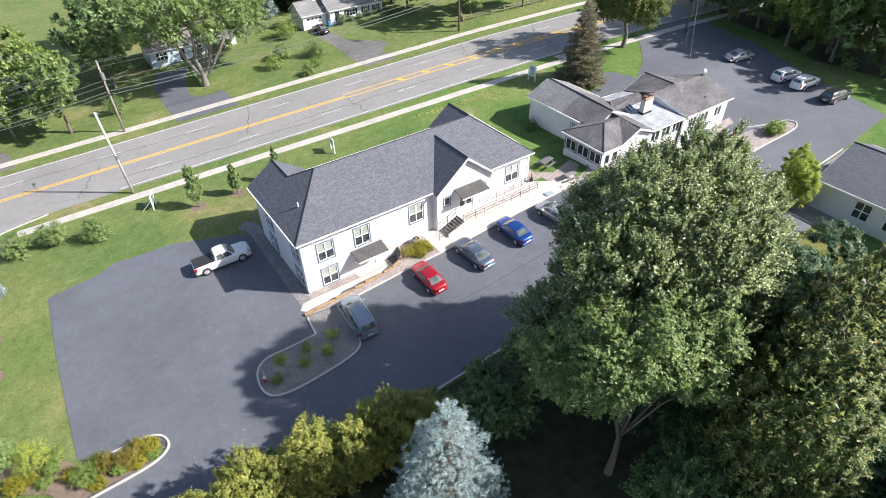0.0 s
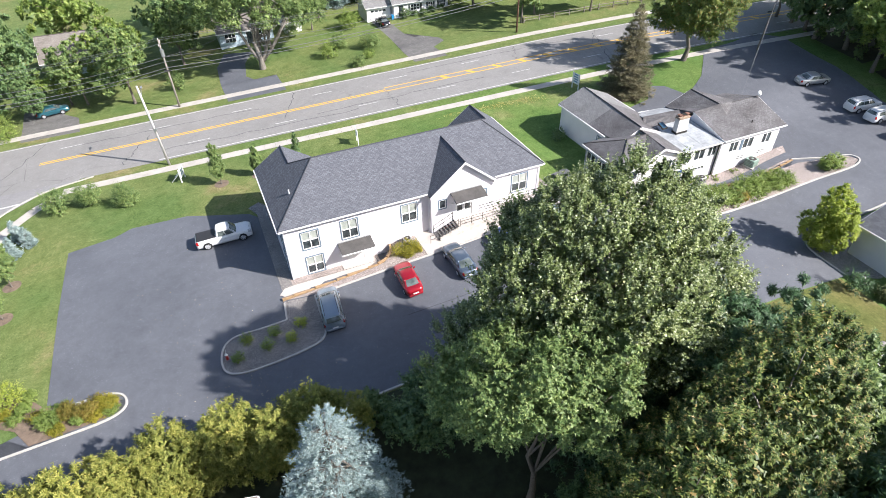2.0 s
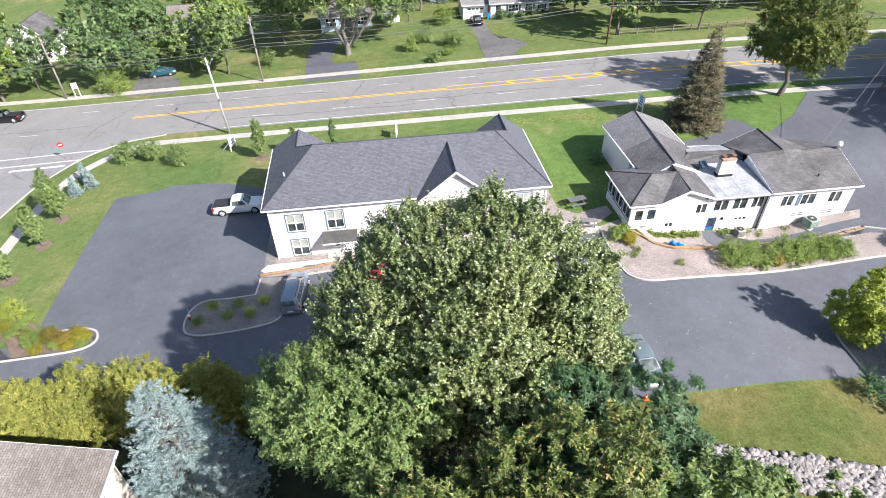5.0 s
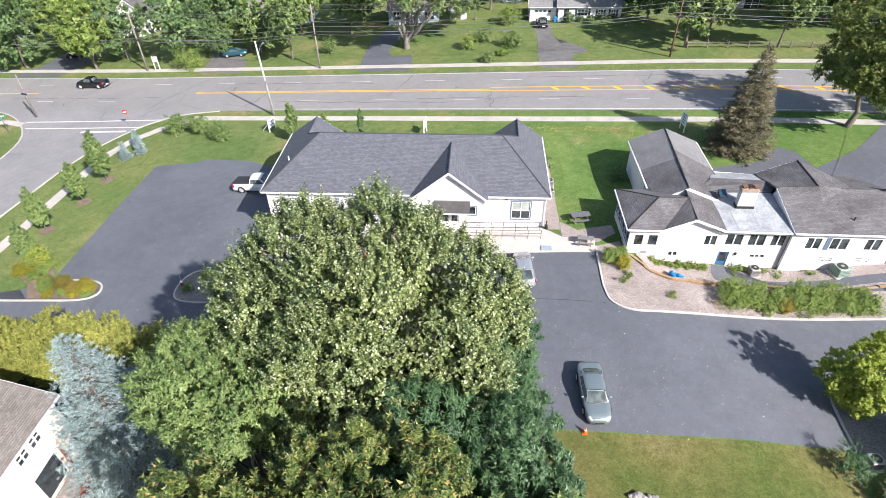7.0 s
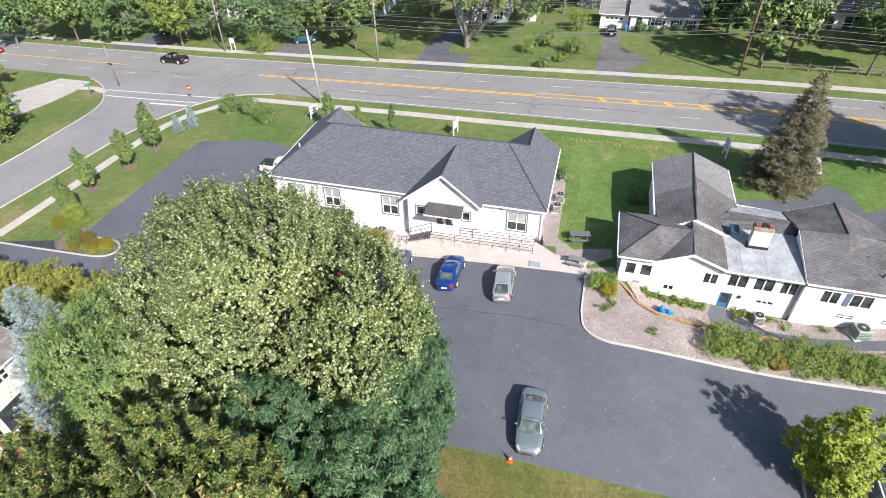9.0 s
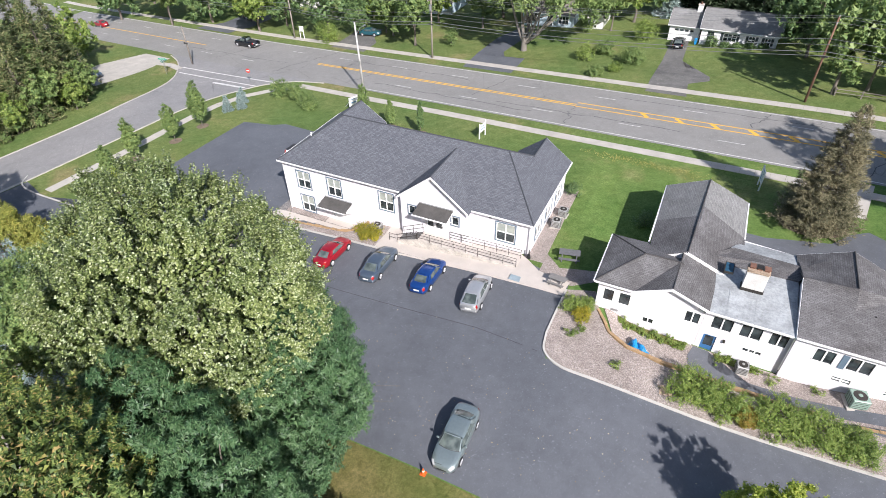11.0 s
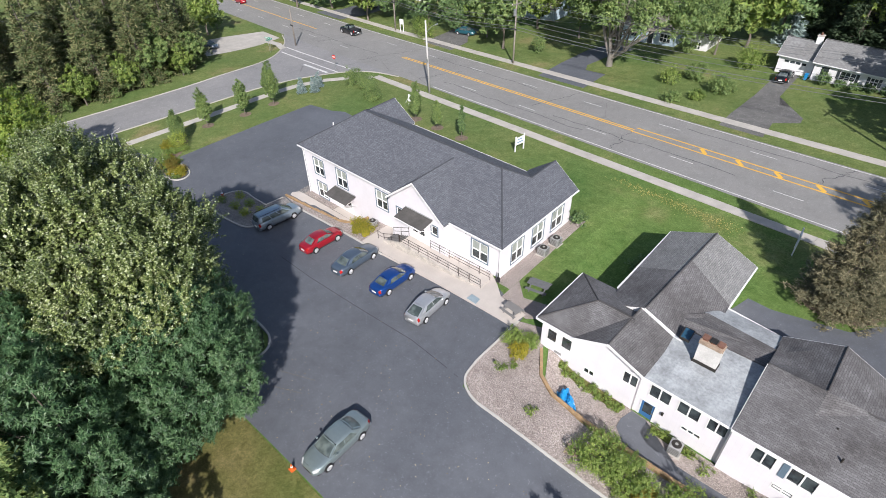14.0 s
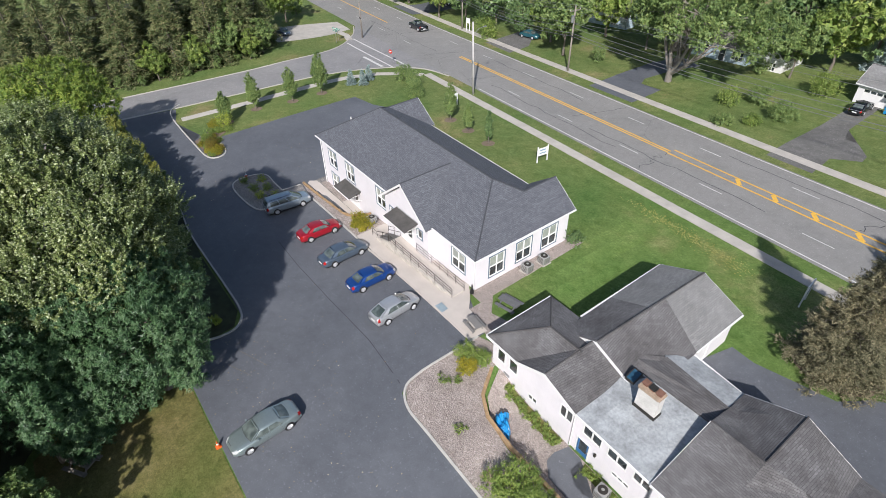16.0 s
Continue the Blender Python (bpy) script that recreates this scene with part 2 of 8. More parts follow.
ROAD_ASPHALT = asphalt_material("road_asphalt", (0.222, 0.216, 0.205), (0.266, 0.256, 0.241), 0.10, 0.09, 0.8)
SIDE_ASPHALT = asphalt_material("side_road_asphalt", (0.222, 0.218, 0.216), (0.277, 0.266, 0.260), 0.12, 0.07, 0.8)
DRIVE_SEAM = plain("sealed_seam", (0.052, 0.053, 0.06), 0.6, vary=0.3, scale=4.0)
DRIVE_OLD = asphalt_material("worn_drive", (0.12, 0.115, 0.11), (0.17, 0.165, 0.155), 0.25, 0.3, 0.85)
CONCRETE = plain("concrete", (0.497, 0.462, 0.414), 0.85, vary=0.16, scale=0.7, fine=22, bump=0.15)
CONCRETE_NEW = plain("pale_concrete", (0.545, 0.490, 0.440), 0.85, vary=0.1, scale=0.6, fine=22, bump=0.1)
KERB = plain("kerb_concrete", (0.52, 0.50, 0.46), 0.85, vary=0.14, scale=1.0, fine=25, bump=0.15)
GRAVEL_GREY = gravel_material("grey_gravel", (0.19, 0.18, 0.17), (0.29, 0.27, 0.255), (0.43, 0.40, 0.375))
GRAVEL_PINK = gravel_material("pink_gravel", (0.30, 0.25, 0.22), (0.41, 0.345, 0.31), (0.54, 0.47, 0.43))
PAINT_WHITE = plain("road_paint_white", (0.72, 0.71, 0.68), 0.7, vary=0.25, scale=2.0, fine=12)
PAINT_YELLOW = plain("road_paint_yellow", (0.78, 0.45, 0.07), 0.7, vary=0.12, scale=2.0, fine=12)
WHITE_WALL = siding_material("white_siding", (0.765, 0.735, 0.760), 0.40, True)
WHITE_LAP = siding_material("white_lap_siding", (0.74, 0.725, 0.725), 0.18)
CREAM_WALL = siding_material("cream_siding", (0.76, 0.69, 0.60), 0.2)
BLUE_LAP = siding_material("pale_blue_siding", (0.45, 0.55, 0.62), 0.2)
TRIM_WHITE = plain("white_trim", (0.80, 0.79, 0.78), 0.45, vary=0.05)
TRIM_BLUE = plain("slate_blue_trim", (0.13, 0.185, 0.24), 0.5, vary=0.1)
BLUE_DOOR = plain("blue_door_paint", (0.05, 0.16, 0.36), 0.4, vary=0.08)
SHUTTER = plain("shutter_paint", (0.04, 0.05, 0.055), 0.5, vary=0.1)
ROOF_DARK = shingle_material("charcoal_shingles", (0.094, 0.099, 0.115), (0.138, 0.145, 0.164), (0.058, 0.061, 0.070), (0.85, 0.85, 0.87), 0.6)
ROOF_BROWN = shingle_material("weathered_shingles", (0.136, 0.131, 0.133), (0.187, 0.181, 0.183), (0.078, 0.074, 0.074), (0.495, 0.475, 0.464), 0.85)
ROOF_GREY = shingle_material("light_grey_shingles", (0.20, 0.20, 0.198), (0.27, 0.267, 0.262), (0.12, 0.12, 0.118), (0.75, 0.74, 0.73), 0.8)
ROOF_TAN = shingle_material("tan_shingles", (0.19, 0.17, 0.15), (0.27, 0.245, 0.22), (0.1, 0.09, 0.08), (0.7, 0.68, 0.66), 0.8)
FLAT_ROOF = plain("pale_membrane", (0.40, 0.42, 0.43), 0.8, vary=0.3, scale=0.9, fine=5.0)
CANOPY_TOP = plain("canopy_felt", (0.09, 0.085, 0.08), 0.85, vary=0.25, scale=1.2, fine=20)
GLASS = glass_material("window_glass", (0.06, 0.075, 0.08), (0.018, 0.022, 0.025))
GLASS_BLIND = glass_material("blind_behind_glass", (0.40, 0.42, 0.37), (0.30, 0.33, 0.30))
CAR_GLASS = glass_material("car_glass", (0.13, 0.155, 0.145), (0.045, 0.058, 0.056))
METAL = plain("galvanised_metal", (0.42, 0.43, 0.43), 0.4, 0.7, vary=0.15)
METAL_DARK = plain("dark_iron", (0.05, 0.045, 0.04), 0.55, 0.4, vary=0.2)
RUST_RAIL = plain("brown_rail", (0.05, 0.038, 0.03), 0.55, 0.2, vary=0.25)
AC_GREY = plain("unit_grey", (0.36, 0.36, 0.35), 0.5, 0.3, vary=0.1)
AC_GREEN = plain("unit_green", (0.26, 0.36, 0.30), 0.5, 0.1, vary=0.1)
TIMBER = plain("landscape_timber", (0.42, 0.28, 0.15), 0.85, vary=0.3, scale=2.5, fine=18, bump=0.3)
WOOD_GREY = plain("weathered_wood", (0.25, 0.22, 0.19), 0.85, vary=0.3, scale=3.0, fine=20, bump=0.3)
WOOD_POLE = plain("pole_wood", (0.34, 0.30, 0.26), 0.85, vary=0.25, scale=1.5, fine=20, bump=0.2)
WOOD_POLE_RED = plain("reddish_pole_wood", (0.20, 0.11, 0.07), 0.85, vary=0.25, scale=1.5, fine=20, bump=0.2)
STEEL_POLE = plain("pale_pole", (0.55, 0.53, 0.52), 0.55, 0.2, vary=0.15)
WIRE = plain("wire", (0.16, 0.165, 0.17), 0.6)
BRICK = plain("chimney_brick", (0.45, 0.34, 0.25), 0.85, vary=0.3, scale=3.0, fine=14, bump=0.2)
RED_BRICK = plain("red_brown_brick", (0.27, 0.10, 0.06), 0.85, vary=0.3, scale=2.5, fine=16, bump=0.2)
CLAY = plain("clay_pot", (0.22, 0.11, 0.075), 0.8, vary=0.3)
RED_PAINT = plain("red_paint", (0.55, 0.04, 0.03), 0.5, vary=0.2)
ORANGE = plain("orange_plastic", (0.75, 0.13, 0.02), 0.5, vary=0.1)
BLUE_TARP = plain("blue_plastic", (0.02, 0.28, 0.62), 0.4, vary=0.25, scale=4)
GREEN_SIGN = plain("green_sign", (0.02, 0.30, 0.20), 0.5)
SIGN_BLUE = plain("sign_blue", (0.12, 0.25, 0.42), 0.5)
SIGN_WHITE = plain("sign_white", (0.78, 0.78, 0.77), 0.5, vary=0.05)
BLACK = plain("black", (0.015, 0.015, 0.016), 0.5)
TYRE = plain("tyre_rubber", (0.018, 0.018, 0.019), 0.85)
RIM = plain("alloy_rim", (0.62, 0.62, 0.63), 0.35, 0.4, vary=0.1)
PLASTIC_DARK = plain("dark_plastic", (0.03, 0.03, 0.032), 0.6)
LENS_CLEAR = plain("headlamp_lens", (0.6, 0.62, 0.63), 0.12, 0.2)
LENS_RED = plain("tail_lens", (0.36, 0.012, 0.012), 0.2)
STONE = plain("riprap_stone", (0.38, 0.35, 0.33), 0.9, vary=0.35, scale=1.5, fine=10, bump=0.4)
BARK = bark_material("bark", (0.09, 0.075, 0.06), (0.22, 0.19, 0.16))
BARK_GREY = bark_material("grey_bark", (0.12, 0.105, 0.09), (0.27, 0.245, 0.215))
BARK_PALE = bark_material("pale_bark", (0.17, 0.15, 0.13), (0.36, 0.33, 0.29))
LEAF_MAPLE = leaf_material("silver_maple_leaves", [(0.0, (0.066, 0.098, 0.034)), (0.5, (0.172, 0.222, 0.078)), (0.80, (0.315, 0.368, 0.165)), (0.95, (0.48, 0.53, 0.37))], 0.12, 0.40)
LEAF_ASH = leaf_material("ash_leaves", [(0.0, (0.032, 0.078, 0.034)), (0.5, (0.064, 0.130, 0.055)), (0.95, (0.130, 0.212, 0.106))], 0.10, 0.45)
LEAF_GREEN = leaf_material("green_leaves", [(0.0, (0.096, 0.159, 0.053)), (0.5, (0.163, 0.242, 0.084)), (0.95, (0.272, 0.338, 0.125))], 0.12)
LEAF_DARK = leaf_material("dark_leaves", [(0.0, (0.070, 0.128, 0.054)), (0.5, (0.118, 0.194, 0.076)), (0.95, (0.200, 0.280, 0.112))], 0.12)
LEAF_YOUNG = leaf_material("yellow_green_leaves", [(0.0, (0.046, 0.080, 0.024)), (0.55, (0.105, 0.155, 0.042)), (0.85, (0.28, 0.315, 0.095)), (1.0, (0.38, 0.26, 0.12))], 0.12)
LEAF_ARBOR = leaf_material("arborvitae_sprays", [(0.0, (0.152, 0.186, 0.038)), (0.5, (0.259, 0.278, 0.064)), (0.95, (0.411, 0.389, 0.110))], 0.2, 0.7)
LEAF_ORANGE = leaf_material("autumn_leaves", [(0.0, (0.155, 0.175, 0.035)), (0.5, (0.265, 0.235, 0.050)), (0.95, (0.330, 0.195, 0.055))], 0.3)
LEAF_YELLOW = leaf_material("spirea_leaves", [(0.0, (0.180, 0.204, 0.024)), (0.5, (0.312, 0.288, 0.036)), (0.95, (0.456, 0.372, 0.060))], 0.3)
LEAF_SHRUB = leaf_material("shrub_leaves", [(0.0, (0.123, 0.191, 0.048)), (0.5, (0.212, 0.304, 0.074)), (0.95, (0.350, 0.405, 0.128))], 0.25)
LEAF_LIME = leaf_material("lime_leaves", [(0.0, (0.21, 0.29, 0.050)), (0.5, (0.35, 0.42, 0.075)), (0.95, (0.55, 0.56, 0.15))], 0.35)
NEEDLE_BLUE = leaf_material("blue_spruce_needles", [(0.0, (0.136, 0.198, 0.209)), (0.5, (0.255, 0.340, 0.367)), (0.95, (0.458, 0.551, 0.577))], 0.08, 0.6)
NEEDLE_DARK = leaf_material("spruce_needles", [(0.0, (0.080, 0.122, 0.048)), (0.5, (0.152, 0.188, 0.080)), (0.95, (0.290, 0.275, 0.150))], 0.08, 0.7)
LEAF_LOCUST = leaf_material("locust_leaves", [(0.0, (0.105, 0.185, 0.036)), (0.5, (0.190, 0.275, 0.052)), (0.95, (0.335, 0.385, 0.090))], 0.2)
NEEDLE_DEEP = leaf_material("hemlock_needles", [(0.0, (0.022, 0.042, 0.022)), (0.5, (0.040, 0.068, 0.034)), (0.95, (0.075, 0.105, 0.055))], 0.05, 0.7)
NEEDLE_BROWN = leaf_material("old_spruce_needles", [(0.0, (0.105, 0.100, 0.058)), (0.5, (0.185, 0.172, 0.108)), (0.95, (0.330, 0.295, 0.200))], 0.08, 0.7)


# ---- building blocks ----
def part(name, bm, material, parent=None, label="", smooth=False):
    """Links a bmesh as one mesh object under its thing."""
    data = bpy.data.meshes.new(name)
    bm.normal_update()
    bm.to_mesh(data)
    bm.free()
    data.materials.append(material)
    if smooth:
        for p in data.polygons:
            p.use_smooth = True
    ob = new(name, data)
    ob.parent = parent
    return tagged(ob, label)


def thing(name, label, category, at=(0, 0, 0), turn=0.0, group="", kind=""):
    ob = new(name)
    ob.empty_display_size = 0.2
    ob.matrix_basis = pose(*at, 0, 0, turn)
    return tagged(ob, label, category, group, kind)


def box(bm, x0, x1, y0, y1, z0, z1, bevel=0.0):
    r = bmesh.ops.create_cube(bm, size=1.0)
    for v in r["verts"]:
        v.co = Vector(((x0 + x1) / 2 + v.co.x * (x1 - x0), (y0 + y1) / 2 + v.co.y * (y1 - y0), (z0 + z1) / 2 + v.co.z * (z1 - z0)))
    if bevel:
        edges = list({e for v in r["verts"] for e in v.link_edges})
        bmesh.ops.bevel(bm, geom=edges, offset=bevel, segments=1, affect="EDGES")
    return bm


def rod(bm, a, b, r0, r1=None, sides=8, caps=True):
    a, b = Vector(a), Vector(b)
    r1 = r0 if r1 is None else r1
    d = (b - a).normalized()
    u = d.orthogonal().normalized()
    w = d.cross(u)
    ring = [[bm.verts.new(p + (u * math.cos(k * math.tau / sides) + w * math.sin(k * math.tau / sides)) * r) for k in range(sides)] for p, r in ((a, r0), (b, r1))]
    for k in range(sides):
        bm.faces.new((ring[0][k], ring[0][(k + 1) % sides], ring[1][(k + 1) % sides], ring[1][k]))
    if caps:
        bm.faces.new(ring[0][::-1])
        bm.faces.new(ring[1])
    return bm


def prism(bm, poly, z0, z1):
    """An upright prism over a plan, in counter-clockwise order."""
    lo = [bm.verts.new((x, y, z0)) for x, y in poly]
    hi = [bm.verts.new((x, y, z1)) for x, y in poly]
    n = len(poly)
    for k in range(n):
        bm.faces.new((lo[k], lo[(k + 1) % n], hi[(k + 1) % n], hi[k]))
    bm.faces.new(lo[::-1])
    bm.faces.new(hi)
    return bm


def slab(bm, quad, thick):
    """A thick plate whose upper face is the given polygon; it takes UV along and up its slope in metres."""
    pts = [Vector(p) for p in quad]
    n = (pts[1] - pts[0]).cross(pts[2] - pts[0]).normalized()
    if n.z < 0:
        pts.reverse()
        n = -n
    hi = [bm.verts.new(p) for p in pts]
    lo = [bm.verts.new(p - Vector((0, 0, thick))) for p in pts]
    k = len(pts)
    faces = [bm.faces.new(hi), bm.faces.new(lo[::-1])]
    faces += [bm.faces.new((lo[i], lo[(i + 1) % k], hi[(i + 1) % k], hi[i])) for i in range(k)]
    uv = bm.loops.layers.uv.verify()
    along = Vector((0, 0, 1)).cross(n)
    along = along.normalized() if along.length > 1e-4 else Vector((1, 0, 0))
    up = n.cross(along)
    for f in faces:
        for l in f.loops:
            l[uv].uv = (l.vert.co.dot(along), l.vert.co.dot(up))
    return bm


# ---- the land ----
def lin(table, v):
    return float(np.interp(v, [a for a, _ in table], [b for _, b in table]))


def ease(a, b, v):
    k = min(1.0, max(0.0, (v - a) / (b - a)))
    return k * k * (3 - 2 * k)


# heights along the lots (south) and along the road (north)
LOT = [(-212, -8.5), (-63.6, -5.9), (-31.8, -4.35), (-9.5, -3.02), (10.6, -2.05), (26.5, -0.62), (43.5, 0.9), (53, 0.64), (60.4, -0.1), (70, 0.2), (80.6, 1.27), (100.7, 2.33), (318, 4.2)]
ROAD = [(-318, -17.0), (-106, -10.0), (-31.8, -5.4), (65.7, 1.8), (84.8, 2.76), (318, 9.5)]
# the line of the timber retaining wall before the long white house
WALL_LINE = [(47.6, 37.2), (48.2, 36.3), (49.0, 35.1), (50.6, 34.2), (53.2, 33.9), (57.2, 34.0), (64.0, 34.2), (70.0, 34.4)]


def ground(x, y):
    """Height of the land."""
    s = sum(lin(LOT, x + o) for o in (-4, -2, 0, 2, 4)) / 5
    n = sum(lin(ROAD, x + o) for o in (-4, -2, 0, 2, 4)) / 5 - 0.37 * ease(72, 95, y)
    e = ease(40.3, 48.8, x)
    b = ease(55 - 16.8 * e, 74 - 6.5 * ease(15, 36, x) - 18.7 * e, y)
    s += ease(38, 46, x) * (1 - ease(75, 90, x)) * 0.024 * (min(40, max(16, y)) - 30)
    s -= 0.35 * ease(50, 60, x) * (1 - ease(22, 32, y)) * (1 - ease(70, 85, x))
    h = s + (n - s) * b
    if 10.5 < x < 22.6 and 39.4 < y < 42.4:
        edge = 39.62 + 2.1 * ease(20.2, 22.5, x) ** 2
        h += (min(h, -1.87) - h) * ease(edge - 0.08, edge + 0.12, y)
    if 47.5 < x < 72 and 33 < y < 40:
        yw = lin(WALL_LINE, x)
        h -= 0.8 * ease(48.0, 51.0, x) * (1 - ease(62, 70, x)) * ease(yw - 0.1, yw + 0.2, y) * (1 - 0.6 * ease(38.5, 40, y))
    return h


def spaced(a, b, step):
    n = max(1, round((b - a) / step))
    return [a + (b - a) * i / n for i in range(n + 1)]


def land_sheet():
    """One sheet of lawn and soil that reaches the horizon."""
    xs = sorted(set(spaced(-900, -200, 100) + spaced(-200, -60, 10) + spaced(-60, 10, 1.5) + spaced(10, 23, 0.5) + spaced(23, 46, 1.5) + spaced(46, 73, 0.5) + spaced(73, 120, 1.5) + spaced(120, 200, 10) + spaced(200, 900, 100)))
    ys = sorted(set(spaced(-900, -100, 100) + spaced(-100, -20, 8) + spaced(-20, 32, 1.5) + spaced(32, 42.4, 0.2) + spaced(42.4, 130, 1.5) + spaced(130, 250, 10) + spaced(250, 900, 100)))
    rows = [[(x, y, ground(x, y)) for x in xs] for y in ys]
    w = len(xs)
    faces = [(j * w + i, j * w + i + 1, (j + 1) * w + i + 1, (j + 1) * w + i) for j in range(len(ys) - 1) for i in range(w - 1)]
    data = bpy.data.meshes.new("ground")
    data.from_pydata([p for r in rows for p in r], [], faces)
    data.materials.append(GRASS)
    ob = new("ground", data)
    return tagged(ob, "mown lawn with dry patches sloping gently", "ground", kind="structure")


def resample(pts, step):
    out = [Vector(pts[0])]
    for a, b in zip(pts, pts[1:]):
        a, b = Vector(a), Vector(b)
        n = max(1, math.ceil((b - a).length / step))
        out += [a + (b - a) * (k + 1) / n for k in range(n)]
    return out


def curve(pts, n=6, closed=False):
    """A smooth line through plan points (Catmull-Rom)."""
    p = [Vector(q) for q in pts]
    if closed:
        p = [p[-1]] + p + [p[0], p[1]]
    else:
        p = [p[0] * 2 - p[1]] + p + [p[-1] * 2 - p[-2]]
    out = []
    for a, b, c, d in zip(p, p[1:], p[2:], p[3:]):
        for k in range(n):
            t = k / n
            out.append(0.5 * ((2 * b) + (c - a) * t + (2 * a - 5 * b + 4 * c - d) * t * t + (3 * b - a - 3 * c + d) * t ** 3))
    if not closed:
        out.append(p[-2])
    return [tuple(v) for v in out]


def ribbon(bm, pts, left, right, dz, lateral=1, thick=0.0, step=1.5, closed=False):
    """A band along a line, laid on the land; with a thickness it gets its sides."""
    p = resample(list(pts) + ([pts[0]] if closed else []), step)
    if closed:
        p = p[:-1]
    n = len(p)
    rings = []
    for i, q in enumerate(p):
        a, b = (p[(i - 1) % n], p[(i + 1) % n]) if closed else (p[max(0, i - 1)], p[min(n - 1, i + 1)])
        d = (b - a).normalized()
        side = Vector((-d.y, d.x))
        row = [q + side * (left + (right - left) * k / lateral) for k in range(lateral + 1)]
        ring = [bm.verts.new((v.x, v.y, ground(v.x, v.y) + dz)) for v in row]
        if thick:
            ring = [bm.verts.new((row[0].x, row[0].y, ring[0].co.z - thick))] + ring + [bm.verts.new((row[-1].x, row[-1].y, ring[-1].co.z - thick))]
        rings.append(ring)
    pairs = list(zip(rings, rings[1:])) + ([(rings[-1], rings[0])] if closed else [])
    for a, b in pairs:
        for k in range(len(a) - 1):
            bm.faces.new((a[k + 1], a[k], b[k], b[k + 1]) if left < right else (a[k], a[k + 1], b[k + 1], b[k]))
    if thick and not closed:
        bm.faces.new(rings[0])
        bm.faces.new(rings[-1][::-1])
    return bm


def drape(bm, poly, dz, step=1.5):
    """A plan area cut on a grid and laid on the land."""
    f = bm.faces.new([bm.verts.new((x, y, 0)) for x, y in poly])
    bmesh.ops.triangulate(bm, faces=[f])
    xs, ys = [p[0] for p in poly], [p[1] for p in poly]
    for lo, hi, axis in ((min(xs), max(xs), (1, 0, 0)), (min(ys), max(ys), (0, 1, 0))):
        k = math.ceil(lo / step)
        while k * step < hi:
            bmesh.ops.bisect_plane(bm, geom=bm.verts[:] + bm.edges[:] + bm.faces[:], plane_co=[c * k * step for c in axis], plane_no=axis)
            k += 1
    for v in bm.verts:
        v.co.z = ground(v.co.x, v.co.y) + dz
    bmesh.ops.recalc_face_normals(bm, faces=bm.faces)
    bm.normal_update()
    under = [f for f in bm.faces if f.normal.z < 0]
    if under:
        bmesh.ops.reverse_faces(bm, faces=under)
    return bm


def setting(name, bm, material, label, category, smooth=True):
    ob = part(name, bm, material, None, label, smooth)
    return tagged(ob, label, category, kind="structure")


land = land_sheet()

# the main road runs 7.1 degrees off the houses: s along it, n across it
RC, RS = math.cos(radians(7.1)), math.sin(radians(7.1))


def on_road(s, n):
    return (s * RC + n * RS, -s * RS + n * RC)


NEAR, FAR = 74.15, 88.35
road_axis = [on_road(-170, 0), on_road(170, 0)]
setting("road", ribbon(bmesh.new(), road_axis, NEAR, FAR, 0.03, 4), ROAD_ASPHALT, "worn grey four-lane asphalt road with cracks", "road")
side_poly = [(-38.5, -60), (-29.5, -60), (-27.0, 10), (-26.1, 26.8), (-24.8, 35), (-23.5, 45.3), (-21.8, 59.1), (-20.6, 65.5), (-17.6, 71.4), (-13.0, 74.6), (-6.0, 76.3), (-44, 81.5), (-49, 81.2), (-42.6, 77.0), (-37.6, 71.6), (-34.9, 66.0), (-33.6, 58.0), (-33.8, 48.0), (-36.2, 28.0), (-37.6, 10)]
setting("side_road", drape(bmesh.new(), side_poly, 0.024, 2.0), SIDE_ASPHALT, "pale grey asphalt side street", "road")

lot_poly = [(-26.2, 26.5), (-14, 26.6), (2.6, 26.4), (12, 25.2), (23.4, 25.0), (29.0, 24.6), (30.4, 23.6), (30.6, 22.0), (30.0, 20.4), (33.0, 18.7), (45.8, 18.5), (59.5, 18.6), (59.6, 22.6), (61.4, 24.2), (76.2, 24.2), (87.2, 24.6), (92.8, 41), (95.3, 52.6), (97.5, 60.5), (95.0, 64.0), (89.5, 62.8),
            (83.0, 62.6), (80.8, 60.2), (76.0, 55.5), (70.2, 51.8), (69.4, 55.6), (68.0, 56.6), (66.4, 55.6), (64.9, 53.6), (59.5, 52.7), (57.6, 53.0), (56.5, 49), (56.5, 46), (68, 46), (70.5, 40), (72.2, 37.2), (70.6, 34.5), (67, 31.0), (56, 30.2), (47.6, 30.2), (45.2, 30.6), (44.5, 33), (44.6, 39.0), (11.2, 40.6), (10.9, 54.4), (10.2, 55.4), (3.5, 58.7), (-2.4, 59.4), (-4.2, 58.5), (-8.9, 58.0), (-9.3, 48), (-9.4, 36.6), (-7.0, 35.4), (-3.6, 34.4), (-3.3, 33.2), (-8.8, 32.8), (-19.0, 32.9), (-24.6, 34.6)]
setting("parking_lot", drape(bmesh.new(), lot_poly, 0.03, 1.5), LOT_ASPHALT, "dark sealed asphalt parking lot", "parking lot")


def painted(name, s0, s1, n0, n1, material, label):
    setting(name, ribbon(bmesh.new(), [on_road(s0, 0), on_road(s1, 0)], n0, n1, 0.036, 1, step=2.0), material, label, "road marking")


